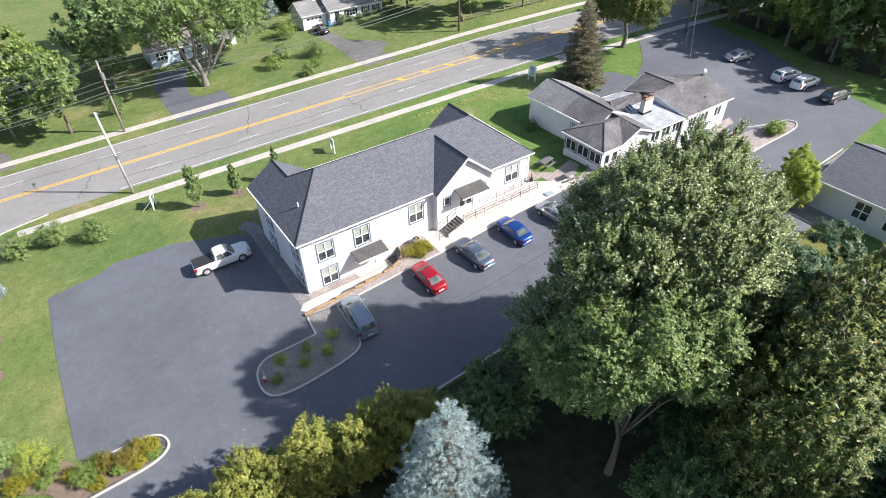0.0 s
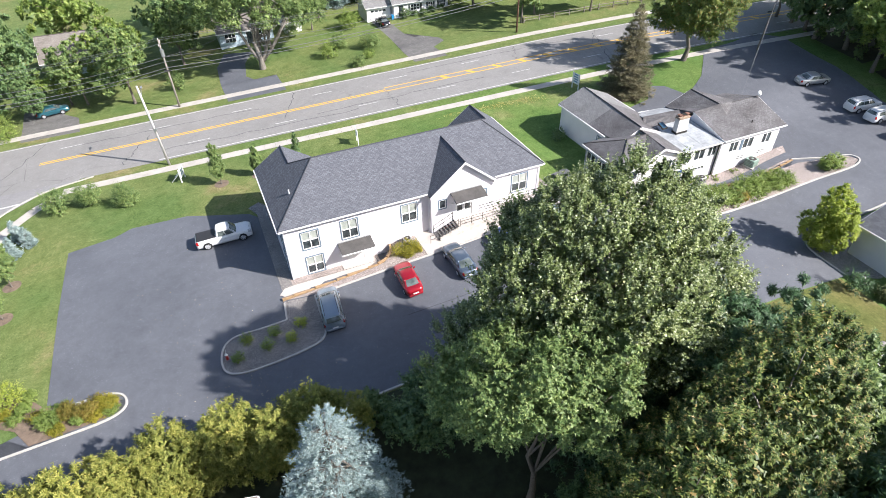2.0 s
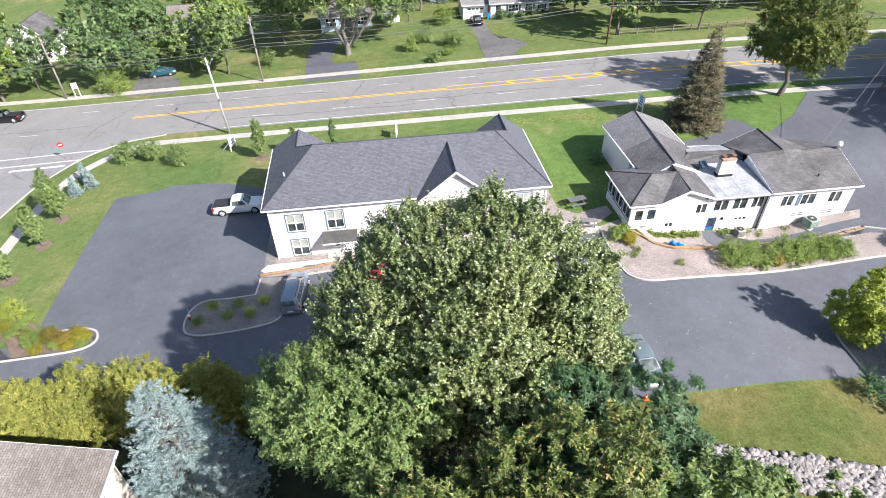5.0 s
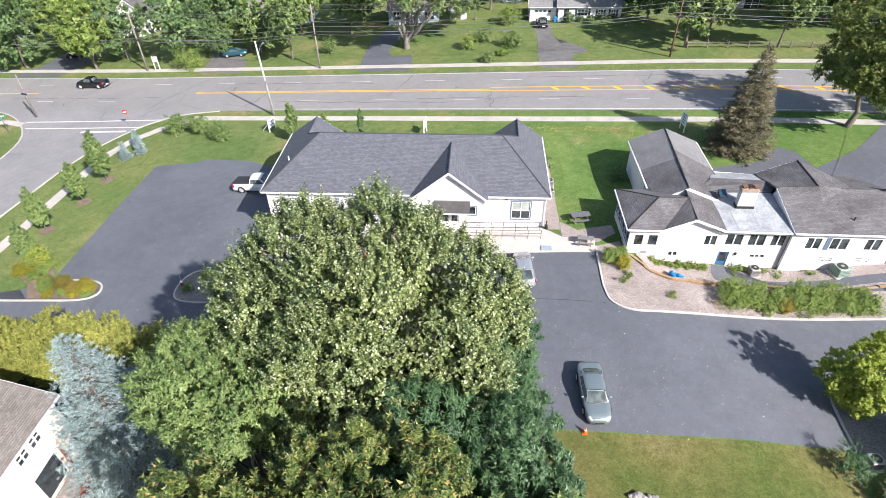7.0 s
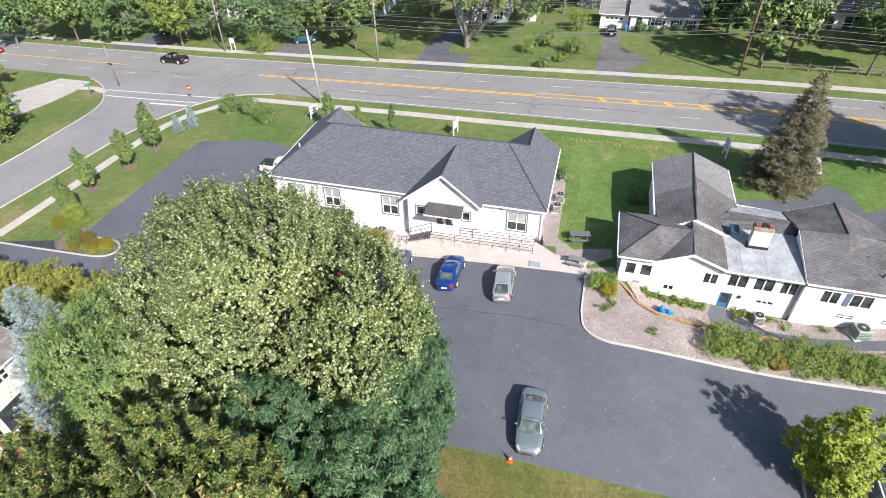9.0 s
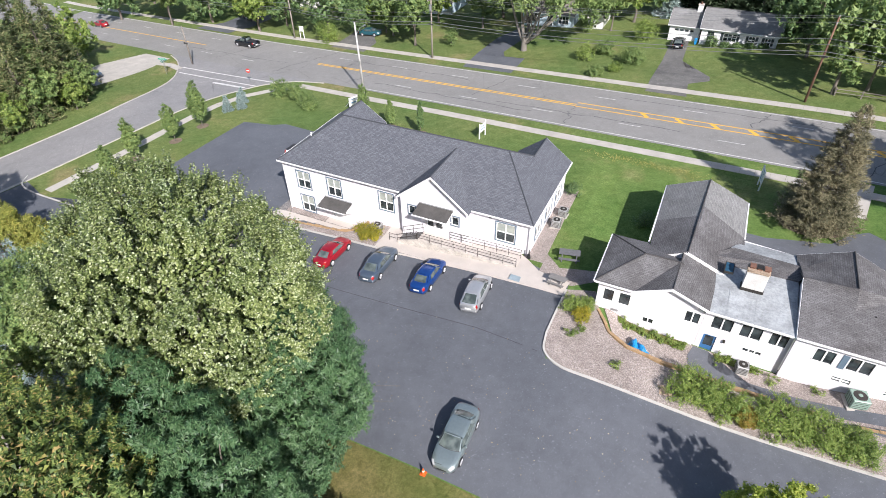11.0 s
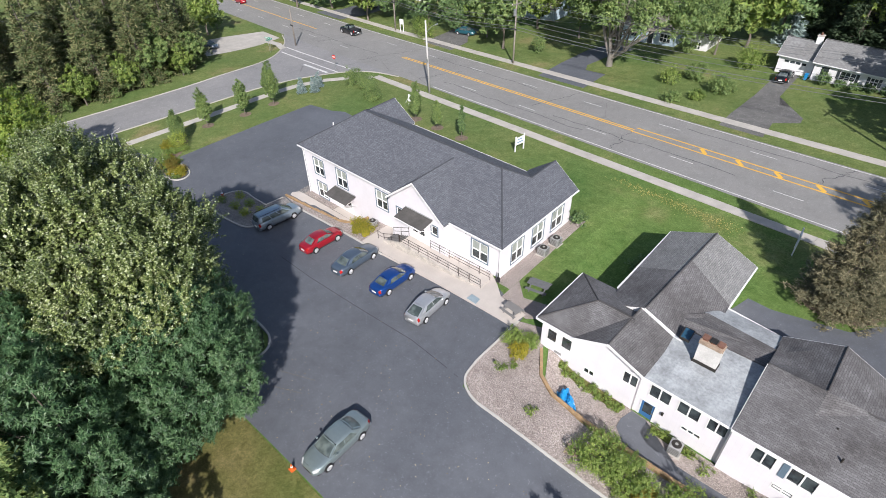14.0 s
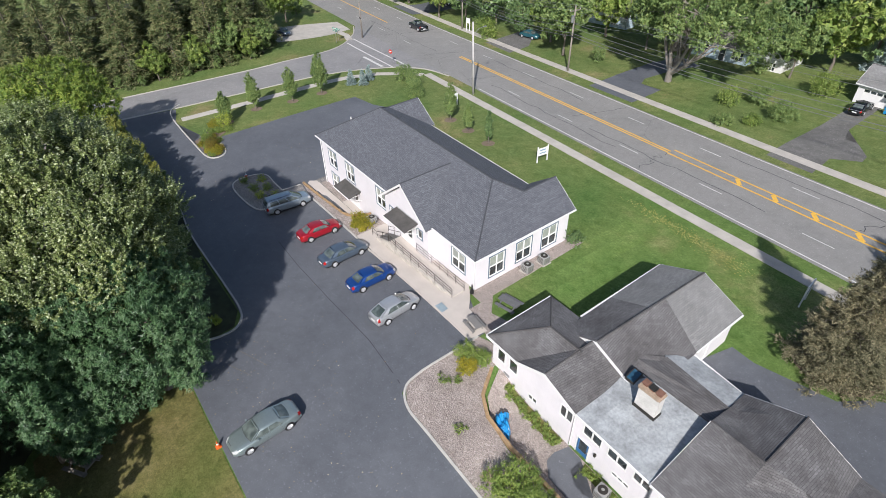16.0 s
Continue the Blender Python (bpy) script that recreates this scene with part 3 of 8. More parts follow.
# road markings
for k in range(-11, 12):
    s = -4.4 + 12.2 * k
    if not -32 < s < -9:
        painted("lane_dash", s, s + 3.1, 77.75, 77.87, PAINT_WHITE, "worn white lane dash on the road")
    painted("lane_dash", s + 6.3, s + 9.4, 85.0, 85.12, PAINT_WHITE, "worn white lane dash on the road")
painted("edge_line", -8, 170, 74.55, 74.70, PAINT_WHITE, "white edge line along the road")
painted("edge_line", -170, 170, 87.95, 88.1, PAINT_WHITE, "white edge line along the road")
painted("yellow_line", -24.5, 25, 81.32, 81.56, PAINT_YELLOW, "yellow centre line of the road")
painted("yellow_line", 25, 170, 80.70, 80.94, PAINT_YELLOW, "yellow median line of the road")
painted("yellow_line", -24.5, 25, 80.86, 81.10, PAINT_YELLOW, "yellow centre line of the road")
painted("yellow_line", 25, 170, 81.98, 82.22, PAINT_YELLOW, "yellow median line of the road")
painted("yellow_line", -120, -56, 81.15, 81.4, PAINT_YELLOW, "yellow centre line of the road")
for k in range(26):
    s = 34 + 4.4 * k
    a, b = on_road(s, 81.95), on_road(s + 1.1, 80.95)
    setting("median_hatch", ribbon(bmesh.new(), [a, b], -0.24, 0.24, 0.036), PAINT_YELLOW, "yellow hatch bar in the road's median", "road marking")
for name, a, b, w in (("crosswalk_line", (-39.5, 75.3), (-15.7, 73.4), 0.3), ("crosswalk_line", (-38.0, 72.9), (-17.7, 71.1), 0.3), ("stop_line", (-27.3, 70.5), (-19.6, 69.9), 0.55)):
    setting(name, ribbon(bmesh.new(), [a, b], -w / 2, w / 2, 0.033), PAINT_WHITE, "white painted line across the side street", "road marking")
for a, b in (((34.0, 21.6), (36.4, 22.6)), ((33.2, 22.9), (36.2, 24.0))):
    setting("stall_line", ribbon(bmesh.new(), [a, b], -0.04, 0.04, 0.035), DRIVE_OLD, "faint worn stall line on the parking lot", "road marking")

setting("pavement_seam", ribbon(bmesh.new(), [(20.5, 31.9), (25.7, 31.6), (32.0, 31.52), (39.0, 31.54), (44.4, 31.0)], -0.03, 0.03, 0.034), DRIVE_SEAM, "dark sealed seam along the parking lot", "pavement seam")
# tarred cracks across and along the road
crack_rng = np.random.default_rng(77)
for s0, n0, s1, n1 in ((-30, 75, -25, 87.5), (-13, 75.5, -10, 83), (9.5, 79, 11.5, 87.8), (26, 75, 25, 81), (47, 82.5, 49, 88), (-60, 79, -30, 79.4), (-22, 84.9, 6, 84.6), (14, 78.2, 40, 78.6), (60, 75.2, 63, 87), (-47, 76, -44, 88), (-8, 77.2, 20, 76.9), (30, 86.2, 58, 86.0)):
    m = 14
    pts = [on_road(s0 + (s1 - s0) * k / m + crack_rng.normal(0, 0.22), n0 + (n1 - n0) * k / m + crack_rng.normal(0, 0.16)) for k in range(m + 1)]
    setting("road_crack", ribbon(bmesh.new(), pts, -0.045, 0.045, 0.035, step=2.0), DRIVE_SEAM, "dark tarred crack in the road", "road crack")
# driveways
setting("driveway", drape(bmesh.new(), [(12.4, 88.6), (21.5, 87.5), (21.3, 94.7), (17.6, 94.9), (16.6, 97), (17.4, 103.0), (19.5, 108.0), (14.6, 110.0), (12.6, 104.0), (12.2, 96)], 0.025), LOT_ASPHALT, "dark sealed driveway", "driveway")
setting("driveway", drape(bmesh.new(), [(42.9, 85.2), (48.6, 84.4), (48.2, 89.5), (51.0, 91.3), (50.8, 93.0), (47.6, 94.2), (46.2, 99), (46.0, 109.5), (43.2, 109.5), (43.2, 98), (42.8, 90)], 0.025), DRIVE_OLD, "worn grey driveway before a white house", "driveway")
setting("driveway", drape(bmesh.new(), [(-17.8, 93.0), (-9.4, 91.6), (-9.8, 97.0), (-12.0, 99.8), (-13.0, 105), (-18.5, 105.5), (-18.0, 99)], 0.025), DRIVE_OLD, "worn grey driveway with a parked car", "driveway")
setting("driveway", drape(bmesh.new(), [(-58, 97.0), (-47, 95.6), (-44.5, 101), (-44, 110), (-53, 112), (-54, 102)], 0.025), LOT_ASPHALT, "dark driveway with a parked car", "driveway")
setting("driveway", drape(bmesh.new(), [(-46.4, 61.6), (-46.0, 73.8), (-46.6, 78.6), (-54.4, 79.6), (-58.4, 72.2), (-59.6, 63.0)], 0.025), CONCRETE, "pale concrete driveway at the corner", "driveway")
setting("driveway", drape(bmesh.new(), [(66.5, 59.0), (67.9, 58.8), (69.2, 65.7), (67.0, 66.0)], 0.03), CONCRETE, "pale concrete strip from the sidewalk to the lot", "path")

# sidewalks: a row of separate slabs, each one set on the land
slab_mesh = None


def sidewalk(name, pts, width, label, length=1.52):
    global slab_mesh
    walkway = thing(name, label, "sidewalk", kind="structure")
    if slab_mesh is None:
        slab_mesh = bpy.data.meshes.new("slab")
        b = box(bmesh.new(), -0.5, 0.5, -0.5, 0.5, -0.12, 0.0)
        b.to_mesh(slab_mesh)
        b.free()
        slab_mesh.materials.append(CONCRETE)
    p = resample(pts, length)
    for a, b in zip(p, p[1:]):
        m = (a + b) / 2
        za, zb = ground(*a) + 0.06, ground(*b) + 0.06
        ob = new("slab", slab_mesh)
        ob.parent = walkway
        d = b - a
        ob.rotation_euler = (0, -math.atan2(zb - za, d.length), math.atan2(d.y, d.x))
        ob.location = (m.x, m.y, (za + zb) / 2 + random.uniform(-0.006, 0.006))
        ob.scale = (d.length - 0.018, width * random.uniform(0.985, 1.0), 1)
    return walkway


sidewalk("sidewalk", [on_road(-19.6, 71.5), on_road(30, 71.55), on_road(125, 71.55)], 1.35, "pale concrete sidewalk slabs beside the road")
sidewalk("sidewalk", [on_road(-130, 91.7), on_road(140, 91.7)], 1.45, "pale concrete sidewalk slabs on the far side of the road")
sidewalk("sidewalk", [(-19.6, 34.0), (-18.7, 45.0), (-18.2, 54.0), (-17.8, 62.0), (-16.6, 66.6), (-13.6, 70.6), (-10.8, 72.6)], 1.35, "pale concrete sidewalk slabs curving to the corner")

# kerbs
sidewalk("sidewalk", [(-46.1, 75.6), (-43.0, 75.6), (-39.6, 74.4)], 1.35, "pale concrete sidewalk slabs at the street corner")
KERB_LABEL = "cast concrete kerb edging the parking lot"


def kerb(pts, closed=False, width=0.16, high=0.15, label=KERB_LABEL, material=KERB):
    return setting("kerb", ribbon(bmesh.new(), pts, -width / 2, width / 2, high, 1, high + 0.05, 0.8, closed), material, label, "kerb", smooth=False)


island_a = curve([(10.45, 36.75), (8.0, 36.8), (5.9, 36.9), (4.75, 36.1), (4.35, 34.4), (4.75, 33.0), (6.3, 32.4), (9.4, 32.35), (12.0, 32.6), (13.1, 33.2), (13.45, 34.4), (13.5, 36.5), (13.6, 38.6)], 5)
kerb([(10.75, 39.0), (10.5, 36.75)] + island_a)
setting("gravel_bed", drape(bmesh.new(), [(10.75, 39.2), (10.5, 36.75)] + island_a, 0.10, 1.0), GRAVEL_GREY, "grey gravel bed in the kerbed island", "gravel bed")
setting("gravel_bed", drape(bmesh.new(), [(10.8, 39.3), (13.7, 38.75), (20, 38.6), (25.2, 38.4), (25.2, 42.0), (22.75, 42.0), (22.5, 41.0), (21.6, 40.0), (20.4, 39.5), (15, 39.35)], 0.09, 0.5), GRAVEL_PINK, "gravel bed beside the walk", "gravel bed")
setting("gravel_strip", drape(bmesh.new(), [(12.0, 41.06), (17.22, 41.08), (17.22, 41.94), (12.0, 41.94)], 0.05, 0.5), GRAVEL_PINK, "gravel strip along the white wall", "gravel bed")
setting("gravel_strip", drape(bmesh.new(), [(20.75, 40.1), (21.6, 40.6), (22.2, 41.4), (22.25, 41.94), (20.75, 41.94)], 0.05, 0.5), GRAVEL_PINK, "gravel at the end of the sunken walk", "gravel bed")
kerb(curve([(13.6, 38.6), (17, 38.55), (21, 38.45), (25.0, 38.3), (28.5, 38.1)], 4))
kerb([(28.5, 38.15), (36, 38.04), (44.5, 37.64)], high=0.13, label="flush pale concrete edge of the pad", material=CONCRETE_NEW)
island_b = curve([(-26.0, 35.6), (-24.6, 33.9), (-21.5, 33.1), (-15, 32.8), (-9.0, 32.7), (-4.9, 32.75), (-3.4, 33.5), (-3.6, 34.8), (-5.0, 35.5), (-7.2, 35.6)], 5)
kerb(island_b)
setting("mulch_bed", drape(bmesh.new(), [(-10.4, 33.0), (-5.0, 33.0), (-3.7, 33.7), (-3.9, 34.6), (-5.2, 35.3), (-7.4, 35.5), (-9.6, 36.4), (-11.2, 38.6), (-13.2, 38.4), (-13.6, 36.4), (-11.6, 35.0)], 0.06), MULCH, "brown mulch bed under shrubs", "planting bed")
island_c = curve([(2.0, 26.5), (7, 25.9), (12, 25.3), (18, 25.1), (24, 25.0), (28.4, 24.8), (30.2, 23.9), (30.5, 22.3), (29.9, 20.6)], 5)
kerb(island_c)
kerb([(44.55, 38.4), (44.5, 34.0)] + curve([(44.5, 33.0), (44.9, 31.2), (46.4, 30.25), (49, 30.15), (56, 30.2), (64, 30.6), (70, 30.7), (75.4, 30.4), (77.2, 31.0), (76.9, 32.2), (74.8, 33.0), (71.0, 34.9)], 5))
kerb(curve([(59.45, 18.6), (59.5, 21.0), (59.9, 23.2), (62.0, 24.2), (68, 24.4), (76, 24.3)], 4))
kerb(curve([(-38.6, 5), (-36.2, 28.0), (-33.8, 48.0), (-33.6, 58.0), (-34.9, 66.0), (-37.6, 71.6), (-42.6, 77.0), (-48.0, 80.2)], 4), label="concrete kerb of the side street", width=0.22, high=0.1, material=CONCRETE)
kerb(curve([(-24.9, 34.6), (-23.5, 45.3), (-21.8, 59.1), (-20.6, 65.5), (-17.6, 71.4), (-13.0, 74.6), (-7.0, 75.4)], 4), label="concrete kerb of the side street", width=0.22, high=0.1, material=CONCRETE)
setting("gutter", ribbon(bmesh.new(), curve([(-30.0, 10), (-26.6, 26.2), (-25.2, 34.2)], 4), -0.3, 0.3, 0.045), CONCRETE, "concrete gutter across the lot's entrance", "gutter")
setting("gravel_bed", drape(bmesh.new(), [(44.5, 38.4), (44.48, 33.1), (44.9, 31.2), (46.4, 30.22), (49, 30.12), (56, 30.18), (64, 30.58), (70, 30.68), (75.4, 30.4), (77.1, 31.0), (76.8, 32.1), (71.0, 34.0), (64, 34.0), (57.2, 33.8), (53.2, 33.7), (50.6, 34.15), (49.05, 35.1), (48.25, 36.3), (47.65, 37.3), (46.9, 39.2)], 0.08, 1.0), GRAVEL_PINK, "pinkish gravel bed with a few weeds", "gravel bed")
setting("gravel_bed", drape(bmesh.new(), [(49.2, 35.4), (50.8, 34.45), (53.4, 34.2), (64, 34.5), (70.6, 34.9), (72.4, 37.5), (48.0, 37.6)], 0.09, 0.5), GRAVEL_PINK, "pinkish gravel strip along the white house", "gravel bed")
setting("path", drape(bmesh.new(), [(55.3, 37.5), (55.0, 36.4), (55.1, 35.6), (56.0, 34.85), (59, 34.7), (66, 34.9), (72, 35.2), (72.2, 36.3), (66, 35.95), (59.5, 35.75), (57.3, 35.85), (56.5, 36.4), (56.4, 37.5)], 0.12, 0.5), LOT_ASPHALT, "narrow asphalt path beside the white house", "path")
setting("weeds", drape(bmesh.new(), [(49.2, 37.5), (49.3, 37.0), (51.0, 36.8), (54.6, 36.6), (54.8, 37.5)], 0.115, 0.5), GRASS_DRY, "weedy grass strip below the wall", "grass")
setting("weeds", drape(bmesh.new(), [(56.8, 37.5), (57.0, 36.9), (59.6, 36.8), (60.2, 37.5)], 0.115, 0.5), GRASS_DRY, "weedy grass beside the path", "grass")
setting("gravel_strip", drape(bmesh.new(), [(11.0, 54.8), (10.9, 41.4), (11.0, 40.4), (12.6, 41.3), (12.4, 55.8), (11.6, 57.2), (10.3, 56.6)], 0.045, 1.0), GRAVEL_GREY, "grey gravel strip along the white wall", "gravel bed")
setting("gravel_strip", drape(bmesh.new(), [(39.6, 41.4), (41.6, 41.2), (41.4, 54.2), (39.6, 54.2)], 0.03, 1.0), GRAVEL_PINK, "gravel strip along the white wall", "gravel bed")
setting("gravel_strip", drape(bmesh.new(), [(41.6, 40.0), (44.8, 39.0), (46.8, 40.5), (46.6, 41.8), (43.2, 41.0), (41.6, 42.6)], 0.035, 1.0), GRAVEL_PINK, "gravel patch behind the concrete pad", "gravel bed")
setting("gravel_strip", drape(bmesh.new(), [(59.6, 18.4), (59.7, 22.8), (61.6, 24.0), (76, 24.1), (76, 18), (62, 17)], 0.06, 1.0), GRAVEL_GREY, "grey gravel beside the neighbouring house", "gravel bed")
setting("dry_grass", drape(bmesh.new(), [(30.0, 20.2), (33.0, 18.6), (45.8, 18.4), (58.6, 18.5), (58.6, 12), (50, 9), (42, 8), (34, 8), (29.5, 13)], 0.03, 1.5), GRASS_DRY, "dry yellowing lawn beside the lot", "lawn")
# dark sheets under the trees; the shade there is painted into their colour
setting("woodland_floor", drape(bmesh.new(), [(2.0, 26.2), (18, 24.8), (28.2, 24.6), (30.0, 23.6), (30.2, 22.0), (29.0, 17.0), (30, 10), (36, 6), (41, 2), (42, -6), (38, -14), (28, -19), (15, -17), (4, -21), (-8, -16), (-15, -8), (-13, 4), (-17, 14), (-14, 25)], 0.025, 3.0), SHADE_FLOOR, "green ground under trees with their shade painted in", "woodland floor")
setting("woodland_floor", drape(bmesh.new(), [(-40.5, 20), (-41.5, 34), (-39.6, 46), (-42, 57), (-50, 61), (-65, 64), (-110, 60), (-110, 10)], 0.025, 4.0), SHADE_FLOOR, "green ground under spruces with their shade painted in", "woodland floor")
setting("woodland_floor", drape(bmesh.new(), [(99, 20), (97, 40), (101, 58), (106, 64), (160, 60), (160, 0)], 0.025, 4.0), SHADE_FLOOR, "green ground under trees with their shade painted in", "woodland floor")
setting("mulch_ring", drape(bmesh.new(), [(63.4 + 3.0 * math.cos(k * math.tau / 14), 56.6 + 2.4 * math.sin(k * math.tau / 14)) for k in range(14)], 0.03, 1.0), MULCH, "mulch ring under a spruce", "planting bed")

# the paved walk before the offices
setting("walkway", drape(bmesh.new(), [(10.6, 40.3), (11.0, 39.85), (20.2, 39.9), (20.72, 40.15), (20.72, 41.05), (11.2, 41.0)], 0.06, 0.5), CONCRETE_NEW, "pale concrete walk along the white building", "walkway")
setting("walkway", drape(bmesh.new(), [(17.25, 41.08), (20.72, 41.08), (20.72, 41.94), (17.25, 41.94)], 0.06, 0.5), CONCRETE_NEW, "pale concrete slab before the white doors", "walkway")
setting("walkway", drape(bmesh.new(), [(25.22, 42.0), (25.22, 38.4), (28.5, 38.25), (36, 38.1), (44.4, 37.7), (44.6, 39.3), (41.6, 39.9), (40.4, 41.0), (39.0, 42.0), (26.6, 42.0)], 0.13, 1.0), CONCRETE_NEW, "pale concrete pad before the ramp", "walkway")


# ---- buildings ----
class Face:
    """A wall's frame: u along it, w out of it, z up."""

    def __init__(self, a, b):
        self.a, d = Vector((*a, 0)), Vector((*b, 0)) - Vector((*a, 0))
        self.length = d.length
        self.u = d.normalized()
        self.w = Vector((self.u.y, -self.u.x, 0))

    def at(self, u, w, z):
        return self.a + self.u * u + self.w * w + Vector((0, 0, z))

    def box(self, bm, u0, u1, w0, w1, z0, z1):
        v = [bm.verts.new(self.at(u, w, z)) for u, w, z in ((u0, w0, z0), (u1, w0, z0), (u1, w1, z0), (u0, w1, z0), (u0, w0, z1), (u1, w0, z1), (u1, w1, z1), (u0, w1, z1))]
        for q in ((0, 1, 2, 3), (7, 6, 5, 4), (0, 4, 5, 1), (1, 5, 6, 2), (2, 6, 7, 3), (3, 7, 4, 0)):
            bm.faces.new([v[k] for k in q])
        return bm

    def ring(self, bm, u0, u1, z0, z1, t, w0, w1):
        """A closed rectangular frame of bar width t."""
        loops = []
        for w in (w0, w1):
            for g in (0, t):
                loops.append([bm.verts.new(self.at(u, w, z)) for u, z in ((u0 + g, z0 + g), (u1 - g, z0 + g), (u1 - g, z1 - g), (u0 + g, z1 - g))])
        back_out, back_in, front_out, front_in = loops
        for a, b in ((front_out, front_in), (back_in, back_out), (back_out, front_out), (front_in, back_in)):
            for k in range(4):
                j = (k + 1) % 4
                bm.faces.new((a[k], a[j], b[j], b[k]))
        bmesh.ops.recalc_face_normals(bm, faces=bm.faces)
        return bm


def wall(parent, face, z0, z1, holes, material, thick=0.22, gable=None):
    """A wall with openings cut through it; gable: the peak's (u, z) above it."""
    bm = bmesh.new()
    us = sorted({0.0, face.length, *(h[0] for h in holes), *(h[1] for h in holes)})
    zs = sorted({z0, z1, *(h[2] for h in holes), *(h[3] for h in holes)})
    for u0, u1 in zip(us, us[1:]):
        for a, b in zip(zs, zs[1:]):
            um, zm = (u0 + u1) / 2, (a + b) / 2
            if any(h[0] < um < h[1] and h[2] < zm < h[3] for h in holes):
                continue
            for w in (0, -thick):
                q = [face.at(u0, w, a), face.at(u1, w, a), face.at(u1, w, b), face.at(u0, w, b)]
                bm.faces.new([bm.verts.new(p) for p in (q if w == 0 else q[::-1])])
    for h in holes:
        for (ua, za), (ub, zb) in (((h[0], h[2]), (h[1], h[2])), ((h[1], h[2]), (h[1], h[3])), ((h[1], h[3]), (h[0], h[3])), ((h[0], h[3]), (h[0], h[2]))):
            bm.faces.new([bm.verts.new(p) for p in (face.at(ua, 0, za), face.at(ua, -thick, za), face.at(ub, -thick, zb), face.at(ub, 0, zb))])
    if gable:
        for w in (0, -thick):
            q = [face.at(0, w, z1), face.at(face.length, w, z1), face.at(gable[0], w, gable[1])]
            bm.faces.new([bm.verts.new(p) for p in (q if w == 0 else q[::-1])])
    bmesh.ops.remove_doubles(bm, verts=bm.verts, dist=0.001)
    return part("wall", bm, material, parent)


def window(parent, face, u0, u1, z0, z1, cols=2, rows=2, trim=None, blind=0, split=0.5, label=""):
    """A framed window in an opening: casing, frame with bars, one pane for each light."""
    t = 0.07
    if trim is TRIM_BLUE and rows == 2 and not blind:
        blind = 1
    w = part("window", face.ring(bmesh.new(), u0, u1, z0, z1, t, -0.12, 0.02), TRIM_WHITE, parent, label)
    ub = [u0 + t + (u1 - u0 - 2 * t) * k / cols for k in range(cols + 1)]
    zb = [z0 + t + (z1 - z0 - 2 * t) * (split if (rows == 2 and k == 1) else k / rows) for k in range(rows + 1)]
    for k in ub[1:-1]:
        part("mullion", face.box(bmesh.new(), k - 0.05, k + 0.05, -0.1, 0.005, z0 + t, z1 - t), TRIM_WHITE, w)
    for k in zb[1:-1]:
        for a, b in zip(ub, ub[1:]):
            part("transom", face.box(bmesh.new(), a + 0.05, b - 0.05, -0.1, 0.0, k - 0.05, k + 0.05), TRIM_WHITE, w)
    if trim is not None:
        e = 0.1
        bm = face.ring(bmesh.new(), u0 - e, u1 + e, z0 - e, z1 + e, e, 0.001, 0.045)
        part("casing", bm, trim, w, "slate blue casing" if trim is TRIM_BLUE else "")
    for j, (c, d) in enumerate(zip(zb, zb[1:])):
        for a, b in zip(ub, ub[1:]):
            bm = face.box(bmesh.new(), a + 0.01, b - 0.01, -0.075, -0.06, c + 0.01, d - 0.01)
            part("pane", bm, GLASS_BLIND if j >= rows - blind else GLASS, w)
    return w


def door(parent, face, u0, u1, z0, z1, material, lights=1, label="", leaves=1):
    d = part("door", face.box(bmesh.new(), u0, u1, -0.1, -0.05, z0, z1), material, parent, label)
    bm = bmesh.new()
    e = 0.1
    for a, b, c, f in ((u0 - e, u0, z0, z1 + e), (u1, u1 + e, z0, z1 + e), (u0, u1, z1, z1 + e)):
        face.box(bm, a, b, -0.1, 0.03, c, f)
    part("door_frame", bm, TRIM_WHITE, d)
    w = (u1 - u0) / leaves
    for k in range(leaves):
        a = u0 + w * k
        for j in range(lights):
            h = (z1 - z0) * 0.55 / lights
            part("pane", face.box(bmesh.new(), a + 0.16, a + w - 0.16, -0.049, -0.035, z1 - 0.15 - h * (j + 1) + 0.06, z1 - 0.15 - h * j), GLASS, d)
        part("handle", face.box(bmesh.new(), a + w - 0.12, a + w - 0.07, -0.05, 0.02, z0 + 0.95, z0 + 1.1), METAL, d)
    return d


def roof_plane(parent, quad, material, thick=0.13):
    return part("roof", slab(bmesh.new(), quad, thick), material, parent)


def cap(parent, a, b, material, name="ridge_cap", r=0.09):
    a, b = Vector(a), Vector(b)
    bm = bmesh.new()
    n = max(1, int((b - a).length / 0.6))
    rod(bm, a, b, r, r * 0.9, 6)
    return part(name, bm, material, parent)


def eaves(parent, a, b, z, out, name="fascia"):
    """A white fascia board with its gutter along an eave."""
    f = Face(a, b)
    bm = f.box(bmesh.new(), 0, f.length, -0.03, 0.0, z - 0.26, z - 0.02)
    if out:
        f.box(bm, 0, f.length, 0.0, 0.11, z - 0.15, z - 0.03)
    return part(name, bm, TRIM_WHITE, parent)


